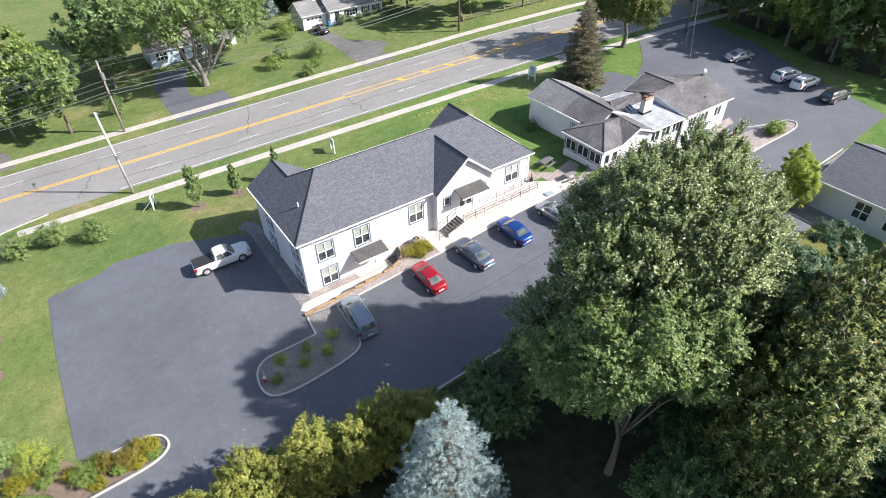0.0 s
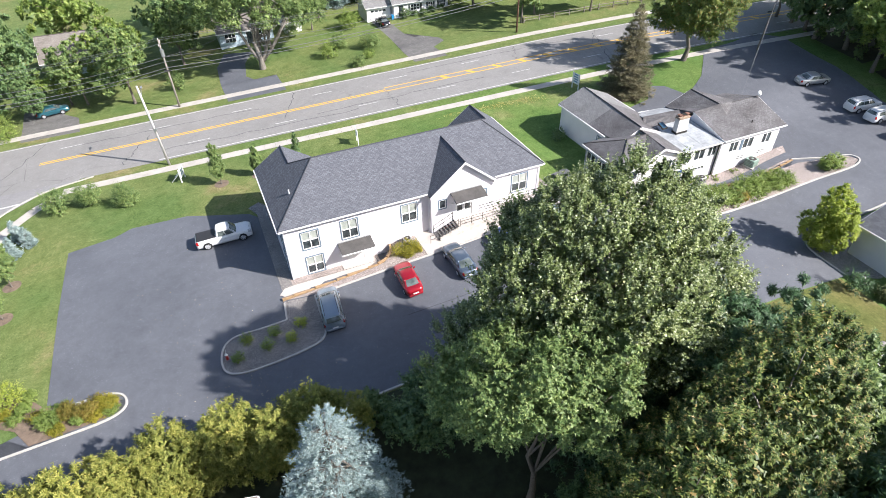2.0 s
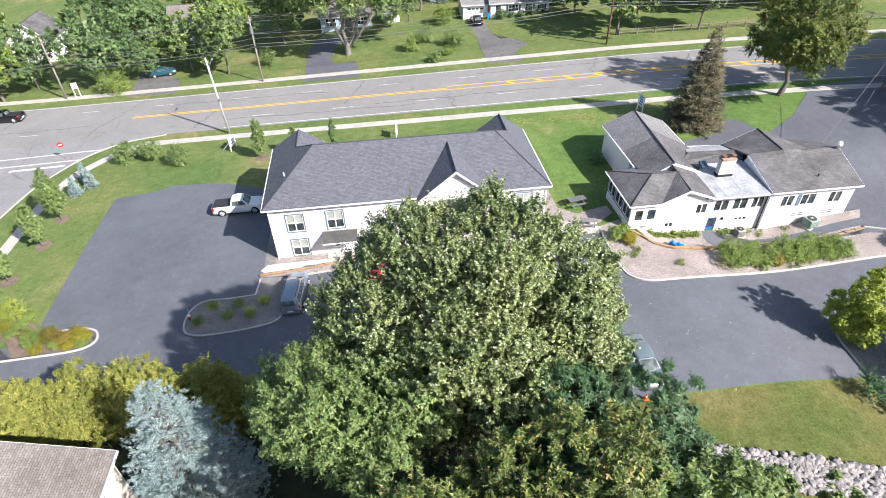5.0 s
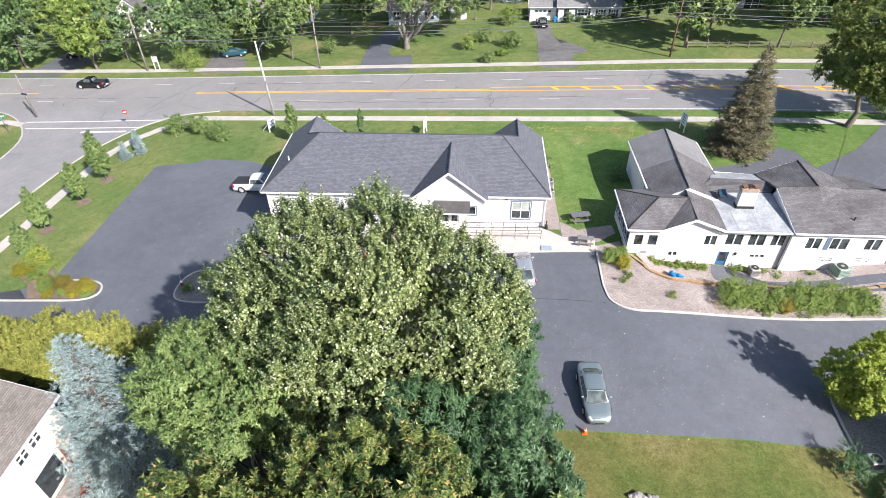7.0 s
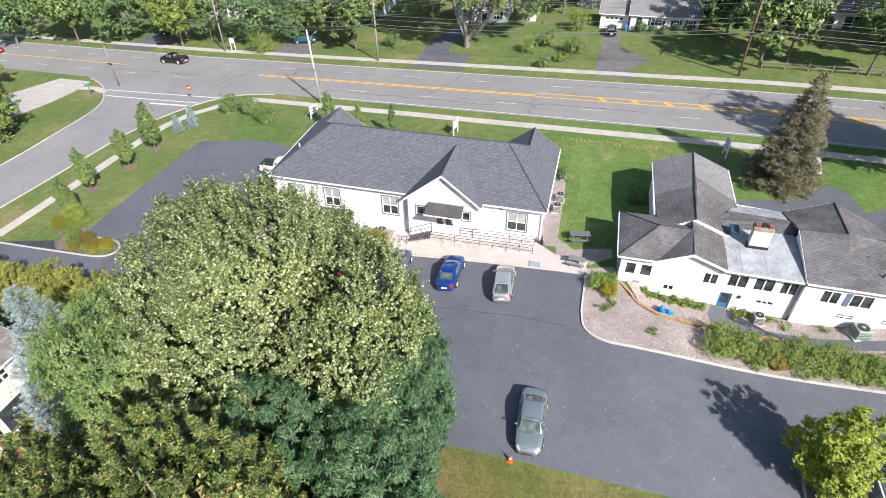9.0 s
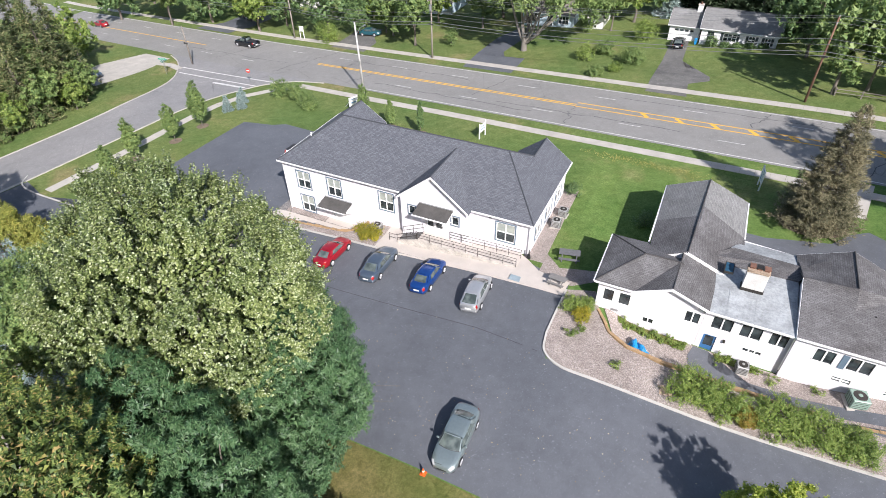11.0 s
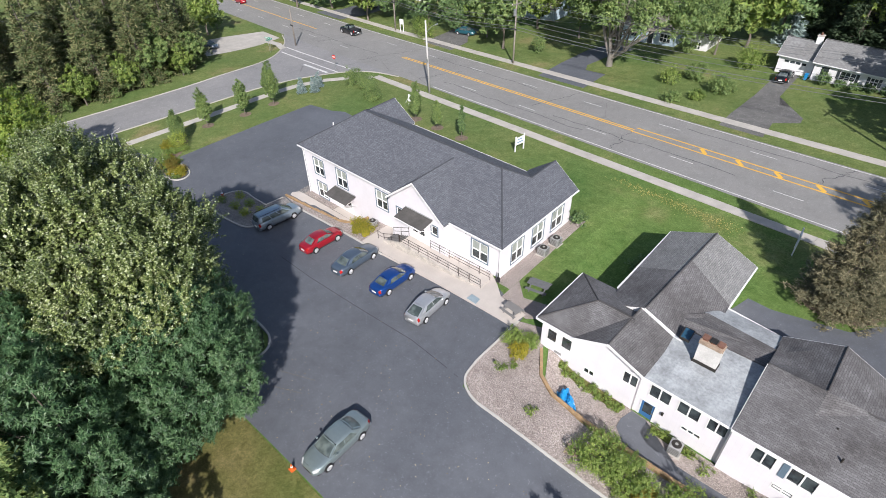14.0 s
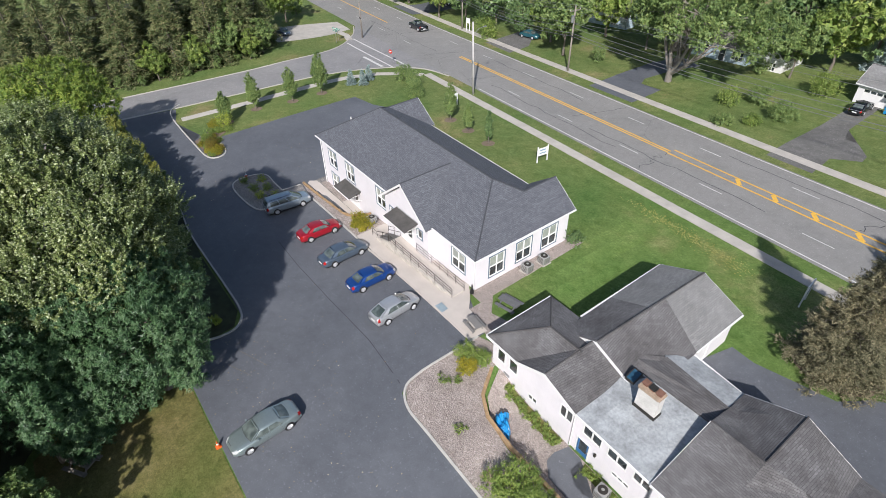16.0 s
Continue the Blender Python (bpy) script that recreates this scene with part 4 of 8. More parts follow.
def rake(parent, a, b, out, material=TRIM_WHITE):
    """A white board under a sloping roof edge."""
    a, b, o = Vector(a), Vector(b), Vector((*out, 0))
    bm = bmesh.new()
    v = [bm.verts.new(p) for p in (a + Vector((0, 0, -0.02)), b + Vector((0, 0, -0.02)), b + Vector((0, 0, -0.27)), a + Vector((0, 0, -0.27)))]
    w = [bm.verts.new(p.co + o * 0.03) for p in v]
    for k in range(4):
        bm.faces.new((v[k], v[(k + 1) % 4], w[(k + 1) % 4], w[k]))
    bm.faces.new(v[::-1])
    bm.faces.new(w)
    bmesh.ops.recalc_face_normals(bm, faces=bm.faces)
    return part("rake_board", bm, material, parent)


def office_building():
    b = thing("office_building", "white two-storey office with charcoal hipped shingle roof and blue window casings", "building")
    x0, x1, y0, y1, low, eave = 12.25, 39.95, 41.95, 52.9, -2.9, 4.22
    E, R = 4.35, 7.83
    south = Face((x0, y0), (26.95, y0))
    U = [(1.6, 3.25, 1.3, 3.32), (5.5, 7.15, 1.3, 3.42), (11.75, 13.4, 1.3, 3.42), (1.65, 3.3, -1.72, 0.3)]
    D = (5.75, 7.45, -1.75, 0.25)
    wall(b, south, low, eave, U + [D], WHITE_WALL)
    for k, h in enumerate(U):
        window(b, south, *h, trim=TRIM_BLUE, blind=1 if k < 2 else 0)
    door(b, south, *D, TRIM_WHITE, 1, "white double door with two lights", 2)
    g = Face((26.95, 41.2), (34.05, 41.2))
    G = [(0.85, 1.6, 2.35, 3.35), (5.45, 6.2, 2.35, 3.35)]
    DG = (2.75, 4.55, 0.62, 2.7)
    wall(b, g, low, 4.25, G + [DG], WHITE_WALL, gable=(3.55, 7.05))
    for h in G:
        window(b, g, *h, cols=1, rows=1, trim=TRIM_BLUE)
    door(b, g, *DG, TRIM_WHITE, 1, "white glazed entrance door", 2)
    for xs in ((26.95, 26.95), (34.05, 34.05)):
        f = Face((xs[0], y0), (xs[0], 41.2)) if xs[0] < 30 else Face((xs[0], 41.2), (xs[0], y0))
        wall(b, f, low, 4.25, [], WHITE_WALL, 0.1)
    east_front = Face((34.05, y0), (x1, y0))
    h = (2.6, 4.45, 1.45, 3.5)
    wall(b, east_front, low, eave, [h], WHITE_WALL)
    window(b, east_front, *h, trim=TRIM_BLUE)
    east = Face((x1, y0), (x1, 53.35))
    H = [(1.55, 3.3, 1.25, 3.5), (4.75, 6.6, 1.25, 3.5), (7.95, 9.9, 1.25, 3.5)]
    wall(b, east, low, eave, H, WHITE_WALL)
    for h in H:
        window(b, east, *h, trim=TRIM_BLUE, blind=1)
    west = Face((x0, 53.35), (x0, y0))
    H = [(2.6, 4.3, 1.3, 3.3), (9.05, 10.65, 1.3, 3.3), (2.6, 4.3, -1.65, 0.3), (9.05, 10.65, -1.65, 0.3)]
    wall(b, west, low, eave, H, WHITE_WALL)
    for h in H:
        window(b, west, *h, trim=TRIM_BLUE)
    wall(b, Face((x1, 53.35), (34.8, 53.35)), low, eave, [], WHITE_WALL, gable=(2.6, 6.2))
    wall(b, Face((17.8, 53.35), (x0, 53.35)), low, eave, [], WHITE_WALL, gable=(2.8, 6.2))
    wall(b, Face((34.8, y1), (17.8, y1)), low, eave, [], WHITE_WALL)
    wall(b, Face((34.8, 53.35), (34.8, y1)), low, eave, [], WHITE_WALL, 0.1)
    wall(b, Face((17.8, y1), (17.8, 53.35)), low, eave, [], WHITE_WALL, 0.1)
    # roof
    W, X, S = 11.85, 40.3, 41.55
    roof_plane(b, [(W, S, E), (X, S, E), (35.6, 47.4, R), (17.0, 47.4, R)], ROOF_DARK)
    roof_plane(b, [(W, S, E), (17.0, 47.4, R), (15.0, 49.67, 6.48), (15.0, 53.75, 6.48), (W, 53.75, E)], ROOF_DARK)
    roof_plane(b, [(X, S, E), (X, 53.75, E), (37.4, 53.75, 6.5), (37.4, 49.64, 6.5), (35.6, 47.4, R)], ROOF_DARK)
    roof_plane(b, [(17.0, 47.4, R), (35.6, 47.4, R), (37.4, 49.64, 6.5), (34.5, 53.25, E), (18.15, 53.25, E), (15.0, 49.67, 6.48)], ROOF_DARK)
    roof_plane(b, [(15.0, 49.67, 6.48), (18.15, 53.25, E), (18.15, 53.75, E), (15.0, 53.75, 6.48)], ROOF_DARK)
    roof_plane(b, [(37.4, 49.64, 6.5), (37.4, 53.75, 6.5), (34.5, 53.75, E), (34.5, 53.25, E)], ROOF_DARK)
    roof_plane(b, [(30.5, 40.8, 7.40), (30.5, 46.7, 7.40), (26.7, 41.5, 4.30), (26.7, 40.8, 4.30)], ROOF_DARK)
    roof_plane(b, [(30.5, 40.8, 7.40), (34.3, 40.8, 4.30), (34.3, 41.5, 4.30), (30.5, 46.7, 7.40)], ROOF_DARK)
    for a, c in (((17, 47.4, R), (35.6, 47.4, R)), ((W, S, E), (17, 47.4, R)), ((X, S, E), (35.6, 47.4, R)), ((30.5, 40.8, 7.4), (30.5, 46.6, 7.4)), ((15, 49.67, 6.48), (15, 53.75, 6.48)), ((37.4, 49.64, 6.5), (37.4, 53.75, 6.5)), ((17, 47.4, R), (15, 49.67, 6.48)), ((35.6, 47.4, R), (37.4, 49.64, 6.5))):
        cap(b, a, c, ROOF_DARK, r=0.07)
    eaves(b, (W, S), (26.7, S), E, True)
    eaves(b, (34.3, S), (X, S), E, True)
    eaves(b, (X, S), (X, 53.75), E, True)
    eaves(b, (W, 53.75), (W, S), E, True)
    eaves(b, (34.5, 53.25), (18.15, 53.25), E, True)
    rake(b, (26.7, 40.78, 4.3), (30.5, 40.78, 7.4), (0, -1))
    rake(b, (34.3, 40.78, 4.3), (30.5, 40.78, 7.4), (0, -1))
    rake(b, (X, 53.76, E), (37.4, 53.76, 6.5), (0, 1))
    rake(b, (34.5, 53.76, E), (37.4, 53.76, 6.5), (0, 1))
    rake(b, (W, 53.76, E), (15.0, 53.76, 6.48), (0, 1))
    rake(b, (18.15, 53.76, E), (15.0, 53.76, 6.48), (0, 1))
    part("soffit", box(bmesh.new(), W + 0.05, X - 0.05, S + 0.05, 53.2, 4.13, 4.17), TRIM_WHITE, b)
    part("downspout", rod(rod(bmesh.new(), (26.85, 41.75, 4.1), (26.85, 41.75, -0.5), 0.05), (26.85, 41.75, -0.45), (26.6, 41.5, -0.55), 0.05), TRIM_WHITE, b, "white downspout")
    part("downspout", rod(bmesh.new(), (39.9, 41.82, 4.1), (39.9, 41.82, 0.7), 0.05), TRIM_WHITE, b, "white downspout")
    part("downspout", rod(bmesh.new(), (12.3, 41.82, 4.1), (12.3, 41.82, -1.9), 0.05), TRIM_WHITE, b, "white downspout")
    part("roof_vent", rod(bmesh.new(), (14.0, 45.2, 5.6), (14.0, 45.2, 6.25), 0.07), TRIM_WHITE, b, "white roof vent pipe")
    for x in (36.1,):
        part("wall_lamp", box(bmesh.new(), x - 0.13, x + 0.13, 41.72, 41.95, 3.85, 4.0, 0.02), METAL_DARK, b)
    for at, span, zb, zf, yb, yf, leg in ((17.15, 3.4, 0.95, 0.62, 41.95, 40.35, -1.9), (29.05, 3.5, 3.95, 3.6, 41.2, 39.6, 0.62)):
        c = part("canopy", slab(bmesh.new(), [(at, yf, zf), (at + span, yf, zf), (at + span, yb, zb), (at, yb, zb)], 0.1), CANOPY_TOP, b, "dark felt canopy over a door")
        bm = bmesh.new()
        box(bm, at - 0.03, at + span + 0.03, yf - 0.05, yf, zf - 0.13, zf + 0.0)
        part("canopy_fascia", bm, TRIM_WHITE, c)
        for xx in (at + 0.08, at + span - 0.08):
            part("strut", rod(bmesh.new(), (xx, yf + 0.1, zf - 0.12), (xx, yb - 0.02, zf - 0.95), 0.04), TRIM_WHITE, c)
            part("strut", rod(bmesh.new(), (xx, yf + 0.1, zf - 0.1), (xx, yb - 0.02, zf - 0.1), 0.03), TRIM_WHITE, c)
        part("flashing", box(bmesh.new(), at, at + span, yb - 0.06, yb - 0.003, zb - 0.02, zb + 0.07), METAL, c)
    return b


def long_house():
    b = thing("long_house", "long white house with weathered shingle roofs and a pale flat roof", "house")
    low, e = -1.2, 4.02
    # front of the wing, with its gable
    f = Face((47.2, 37.6), (55.15, 37.6))
    H = [(0.45, 1.35, 1.9, 3.2), (1.7, 2.65, 1.9, 3.2), (6.75, 7.9, 2.1, 3.3), (3.85, 4.75, 0.75, 1.35)]
    wall(b, f, low, e, H, WHITE_WALL)
    window(b, f, *H[0], 1, 1)
    window(b, f, *H[1], 1, 1)
    window(b, f, *H[2], 2, 1)
    window(b, f, *H[3], 2, 1)
    bm = bmesh.new()
    for w in (0, -0.2):
        q = [(49.9, 37.6 - w, e), (55.15, 37.6 - w, e), (52.6, 37.6 - w, 5.12)]
        bm.faces.new([bm.verts.new(p) for p in q])
    part("gable", bm, WHITE_WALL, b)
    west = Face((47.2, 43.5), (47.2, 37.6))
    H = [(0.2, 1.85, 1.95, 3.3), (2.1, 3.85, 1.95, 3.3), (4.05, 5.7, 1.95, 3.3)]
    wall(b, west, low, e, H, WHITE_WALL)
    for h in H:
        window(b, west, *h, 2, 1, trim=TRIM_BLUE)
    part("vent", west.box(bmesh.new(), 3.8, 4.3, 0.0, 0.04, 0.9, 1.3), METAL, b)
    part("vent", f.box(bmesh.new(), 1.3, 1.9, 0.0, 0.05, 1.05, 1.25), METAL, b)
    # north-west wing
    wall(b, Face((50.2, 53.1), (50.2, 43.5)), low, e + 0.1, [(7.6, 8.5, 2.2, 3.4)], WHITE_WALL)
    window(b, Face((50.2, 53.1), (50.2, 43.5)), 7.6, 8.5, 2.2, 3.4, 1, 2, trim=TRIM_BLUE)
    wall(b, Face((56.9, 53.1), (50.2, 53.1)), low, e + 0.1, [], WHITE_WALL, gable=(3.35, 5.55))
    n = Face((56.9, 47.0), (56.9, 53.1))
    wall(b, n, low, e + 0.1, [(0.8, 3.3, 1.3, 3.4)], WHITE_WALL)
    part("door", n.box(bmesh.new(), 0.8, 3.3, -0.12, -0.06, 1.3, 3.4), TRIM_WHITE, b, "white garage door")
    wall(b, Face((50.2, 43.5), (47.2, 43.5)), low, e, [], WHITE_WALL)
    # middle, below the flat roof
    m = Face((55.15, 37.75), (61.4, 37.75))
    H = [(0.75, 2.3, 2.05, 3.4), (2.75, 4.3, 2.05, 3.4), (4.75, 6.05, 2.05, 3.4), (3.4, 4.8, 0.65, 1.1)]
    D = (0.55, 1.5, -0.62, 1.33)
    wall(b, m, low, 3.95, H + [D], WHITE_WALL)
    for h in H[:3]:
        window(b, m, *h, 2, 1)
    window(b, m, *H[3], 3, 1)
    door(b, m, *D, BLUE_DOOR, 1, "blue basement door with a light")
    part("wall_lamp", m.box(bmesh.new(), 2.0, 2.15, 0.0, 0.14, 1.0, 1.25), METAL_DARK, b)
    # main block
    s = Face((61.4, 37.4), (70.5, 37.4))
    H = [(1.4, 2.75, 2.1, 3.45), (3.5, 5.1, 2.1, 3.45), (6.5, 7.9, 2.1, 3.45), (3.1, 4.4, 0.7, 1.27), (6.35, 7.65, 0.72, 1.28)]
    wall(b, s, low, 4.05, H, WHITE_WALL)
    for k, h in enumerate(H):
        window(b, s, *h, 2, 1 if k < 3 else 2)
    part("shutter", s.box(bmesh.new(), 3.5 - 0.42, 3.46, 0.0, 0.04, 2.1, 3.45), TRIM_BLUE, b)
    wall(b, Face((61.4, 43.0), (61.4, 37.4)), 3.5, 4.05, [], WHITE_WALL, 0.12, gable=(0.7, 5.42))
    wall(b, Face((70.5, 37.4), (70.5, 46.4)), low, 4.05, [(2.0, 3.2, 2.6, 3.6), (5.0, 6.2, 2.6, 3.6)], WHITE_WALL, gable=(4.8, 5.5))
    for u in (2.0, 5.0):
        window(b, Face((70.5, 37.4), (70.5, 46.4)), u, u + 1.2, 2.6, 3.6)
    wall(b, Face((68.0, 46.4), (61.5, 46.4)), low, 4.15, [], WHITE_WALL, gable=(3.25, 5.6))
    wall(b, Face((70.5, 46.4), (68.0, 46.4)), low, 4.05, [], WHITE_WALL)
    wall(b, Face((61.5, 46.6), (56.9, 46.6)), low, 3.85, [(1.2, 3.6, 1.5, 3.3)], WHITE_WALL)
    part("door", Face((61.5, 46.6), (56.9, 46.6)).box(bmesh.new(), 1.2, 3.6, -0.1, -0.05, 1.5, 3.3), TRIM_WHITE, b, "white porch door")
    # roofs: hipped wing end, front gable, north-west wing
    A = 5.45
    roof_plane(b, [(46.85, 37.25, 4.0), (50.0, 37.25, 4.0), (52.6, 40.35, A), (50.0, 40.35, A)], ROOF_BROWN)
    roof_plane(b, [(46.85, 43.85, 4.0), (46.85, 37.25, 4.0), (50.0, 40.35, A)], ROOF_BROWN)
    roof_plane(b, [(46.85, 43.85, 4.0), (50.0, 40.35, A), (52.9, 40.35, A), (52.9, 43.85, 4.0)], ROOF_BROWN)
    roof_plane(b, [(52.6, 37.2, 5.28), (49.9, 37.2, 4.02), (50.0, 37.25, 4.02), (52.6, 40.35, A + 0.01), (52.7, 41.7, 5.46)], ROOF_BROWN)
    roof_plane(b, [(52.6, 37.2, 5.28), (52.7, 41.7, 5.46), (55.6, 41.7, 4.25), (55.45, 37.2, 4.16)], ROOF_BROWN)
    roof_plane(b, [(49.9, 53.45, 4.22), (53.5, 53.45, 5.79), (53.4, 47.2, 5.72), (49.95, 47.2, 4.2)], ROOF_GREY)
    roof_plane(b, [(49.95, 47.2, 4.2), (53.4, 47.2, 5.72), (53.0, 41.7, 5.62), (50.1, 41.7, 4.3)], ROOF_BROWN)
    roof_plane(b, [(53.5, 53.45, 5.79), (57.2, 53.45, 4.22), (57.2, 47.6, 4.18), (53.4, 48.8, 5.73)], ROOF_GREY)
    roof_plane(b, [(53.4, 48.8, 5.73), (57.2, 47.6, 4.18), (57.4, 44.4, 4.35), (55.9, 41.7, 4.45), (53.0, 41.7, 5.62)], ROOF_BROWN)
    bm = bmesh.new()
    for y in (41.66, 41.74):
        q = [(52.9, y, 5.58), (50.6, y, 4.4), (56.0, y, 4.25)]
        bm.faces.new([bm.verts.new(p) for p in (q if y < 41.7 else q[::-1])])
    part("gable", bm, TRIM_WHITE, b, "white gable board")
    rake(b, (53.0, 41.66, 5.66), (56.0, 41.66, 4.45), (0, -1))
    rake(b, (52.6, 37.19, 5.28), (49.9, 37.19, 4.05), (0, -1))
    rake(b, (52.6, 37.19, 5.28), (55.45, 37.19, 4.16), (0, -1))
    rake(b, (53.5, 53.46, 5.79), (49.9, 53.46, 4.22), (0, 1))
    rake(b, (53.5, 53.46, 5.79), (57.2, 53.46, 4.22), (0, 1))
    eaves(b, (46.85, 37.25), (50.0, 37.25), 4.0, True)
    eaves(b, (46.85, 43.85), (46.85, 37.25), 4.0, True)
    eaves(b, (49.92, 53.45), (49.92, 43.9), 4.2, True)
    eaves(b, (57.2, 47.6), (57.2, 53.45), 4.2, True)
    # flat roofs
    flat = part("flat_roof", slab(bmesh.new(), [(54.7, 37.3, 4.05), (61.3, 37.2, 4.05), (61.3, 43.0, 4.42), (56.4, 43.4, 4.45), (54.75, 41.4, 4.3)], 0.2), FLAT_ROOF, b, "pale worn membrane roof")
    eaves(b, (55.4, 37.3), (61.4, 37.2), 4.05, True)
    for k in range(3):
        x = 56.6 + 1.9 * k
        part("seam", slab(bmesh.new(), [(x, 37.35, 4.062), (x + 0.12, 37.35, 4.062), (x + 0.12, 40.4, 4.262), (x, 40.4, 4.262)], 0.012), FLAT_ROOF, flat)
    part("flat_roof", slab(bmesh.new(), [(56.2, 45.2, 4.62), (57.15, 47.4, 3.98), (61.2, 46.95, 4.1), (62.4, 44.3, 4.7), (59.0, 44.6, 4.7)], 0.15), FLAT_ROOF, b, "pale worn membrane roof")
    eaves(b, (61.2, 46.95), (57.15, 47.4), 4.05, True)
    roof_plane(b, [(54.7, 43.3, 4.9), (55.9, 42.9, 4.52), (61.3, 43.0, 4.56), (62.4, 44.6, 4.78), (56.4, 45.2, 4.66)], ROOF_BROWN)
    # main roof and its north wing
    roof_plane(b, [(61.3, 37.05, 4.16), (70.85, 37.0, 4.16), (71.2, 42.2, 5.55), (61.3, 42.4, 5.45)], ROOF_BROWN)
    roof_plane(b, [(61.3, 42.4, 5.45), (71.2, 42.2, 5.55), (70.85, 46.8, 4.16), (61.3, 46.8, 4.16)], ROOF_BROWN)
    roof_plane(b, [(64.75, 46.75, 5.9), (64.75, 42.0, 5.88), (61.2, 44.6, 4.6), (61.2, 46.85, 4.28)], ROOF_BROWN)
    roof_plane(b, [(64.75, 42.0, 5.88), (64.75, 46.75, 5.9), (68.4, 46.7, 4.3), (68.4, 42.6, 5.3)], ROOF_BROWN)
    roof_plane(b, [(64.75, 42.02, 5.88), (61.3, 42.4, 5.46), (61.25, 44.6, 4.62)], ROOF_BROWN)
    roof_plane(b, [(64.75, 42.0, 5.89), (61.3, 42.38, 5.47), (64.75, 40.4, 4.985)], ROOF_BROWN)
    roof_plane(b, [(64.75, 42.0, 5.89), (64.75, 40.4, 4.985), (68.4, 42.5, 5.4)], ROOF_BROWN)
    for a, c in (((61.3, 42.4, 5.47), (71.2, 42.2, 5.57)), ((64.75, 46.75, 5.92), (64.75, 42.1, 5.9)), ((53.5, 53.45, 5.8), (53.0, 41.8, 5.64)), ((50.0, 40.35, 5.47), (52.6, 40.35, 5.47)), ((46.9, 37.3, 4.04), (50.0, 40.35, 5.47)), ((46.9, 43.8, 4.04), (50.0, 40.35, 5.47)), ((52.6, 37.25, 5.29), (52.7, 41.6, 5.47))):
        cap(b, a, c, ROOF_BROWN, r=0.06)
    eaves(b, (61.3, 37.05), (70.85, 37.0), 4.16, True)
    rake(b, (70.86, 37.0, 4.16), (71.21, 42.2, 5.55), (1, 0))
    rake(b, (70.86, 46.8, 4.16), (71.21, 42.2, 5.55), (1, 0))
    rake(b, (61.28, 37.05, 4.16), (61.28, 42.4, 5.45), (-1, 0))
    rake(b, (64.75, 46.77, 5.9), (68.4, 46.72, 4.3), (0, 1))
    rake(b, (64.75, 46.77, 5.9), (61.2, 46.87, 4.28), (0, 1))
    for x, z in ((55.3, 4.0), (61.35, 4.05)):
        part("downspout", rod(rod(bmesh.new(), (x, 37.15, z), (x, 37.5, z - 0.5), 0.045), (x, 37.5, z - 0.5), (x, 37.5, 0.1), 0.045), TRIM_WHITE, b, "white downspout")
    # chimney
    c = part("chimney", box(bmesh.new(), 57.3, 58.8, 40.55, 41.2, 4.2, 6.1), plain("chimney_render", (0.62, 0.60, 0.57), 0.85, vary=0.18, scale=1.0, fine=14), b, "broad pale rendered chimney")
    bm = bmesh.new()
    for j in range(3):
        for i in range(7):
            box(bm, 57.24 + i * 0.215 + 0.1 * (j % 2), 57.24 + i * 0.215 + 0.2 + 0.1 * (j % 2), 40.47, 41.28, 6.1 + j * 0.075, 6.1 + j * 0.075 + 0.065)
    part("brick_course", bm, BRICK, c, "tan brick courses at the chimney's top")
    for x in (57.55, 58.05, 58.55):
        pot = part("chimney_pot", box(bmesh.new(), x - 0.16, x + 0.16, 40.7, 41.02, 6.3, 6.5, 0.02), CLAY, c)
        part("pot_cap", box(bmesh.new(), x - 0.22, x + 0.22, 40.62, 41.1, 6.5, 6.56), METAL_DARK if 57.8 < x < 58.3 else CLAY, pot)
    part("flashing", box(bmesh.new(), 57.24, 58.86, 40.49, 41.26, 4.25, 4.5), METAL_DARK, c)
    k = part("skylight", slab(bmesh.new(), [(55.85, 41.3, 5.0), (56.55, 41.3, 5.0), (56.55, 42.2, 5.3), (55.85, 42.2, 5.3)], 0.16), METAL_DARK, b)
    part("pane", slab(bmesh.new(), [(55.92, 41.37, 5.03), (56.48, 41.37, 5.03), (56.48, 42.13, 5.29), (55.92, 42.13, 5.29)], 0.02), glass_material("skylight_glass", (0.03, 0.09, 0.15), (0.02, 0.06, 0.1)), k)
    for x, y in ((66.8, 38.6), (66.0, 40.4), (69.6, 40.6)):
        part("roof_vent", rod(bmesh.new(), (x, y, 4.3), (x, y, 5.25 - (42 - y) * 0.1), 0.06), METAL_DARK, b)
    d = part("satellite_dish", rod(bmesh.new(), (71.0, 41.9, 5.4), (71.0, 41.9, 6.0), 0.03), METAL, b)
    bm = bmesh.new()
    bmesh.ops.create_cone(bm, cap_ends=True, segments=16, radius1=0.34, radius2=0.2, depth=0.08, matrix=pose(71.0, 41.85, 6.1, 60, 0, 0))
    part("dish", bm, METAL, d)
    return b


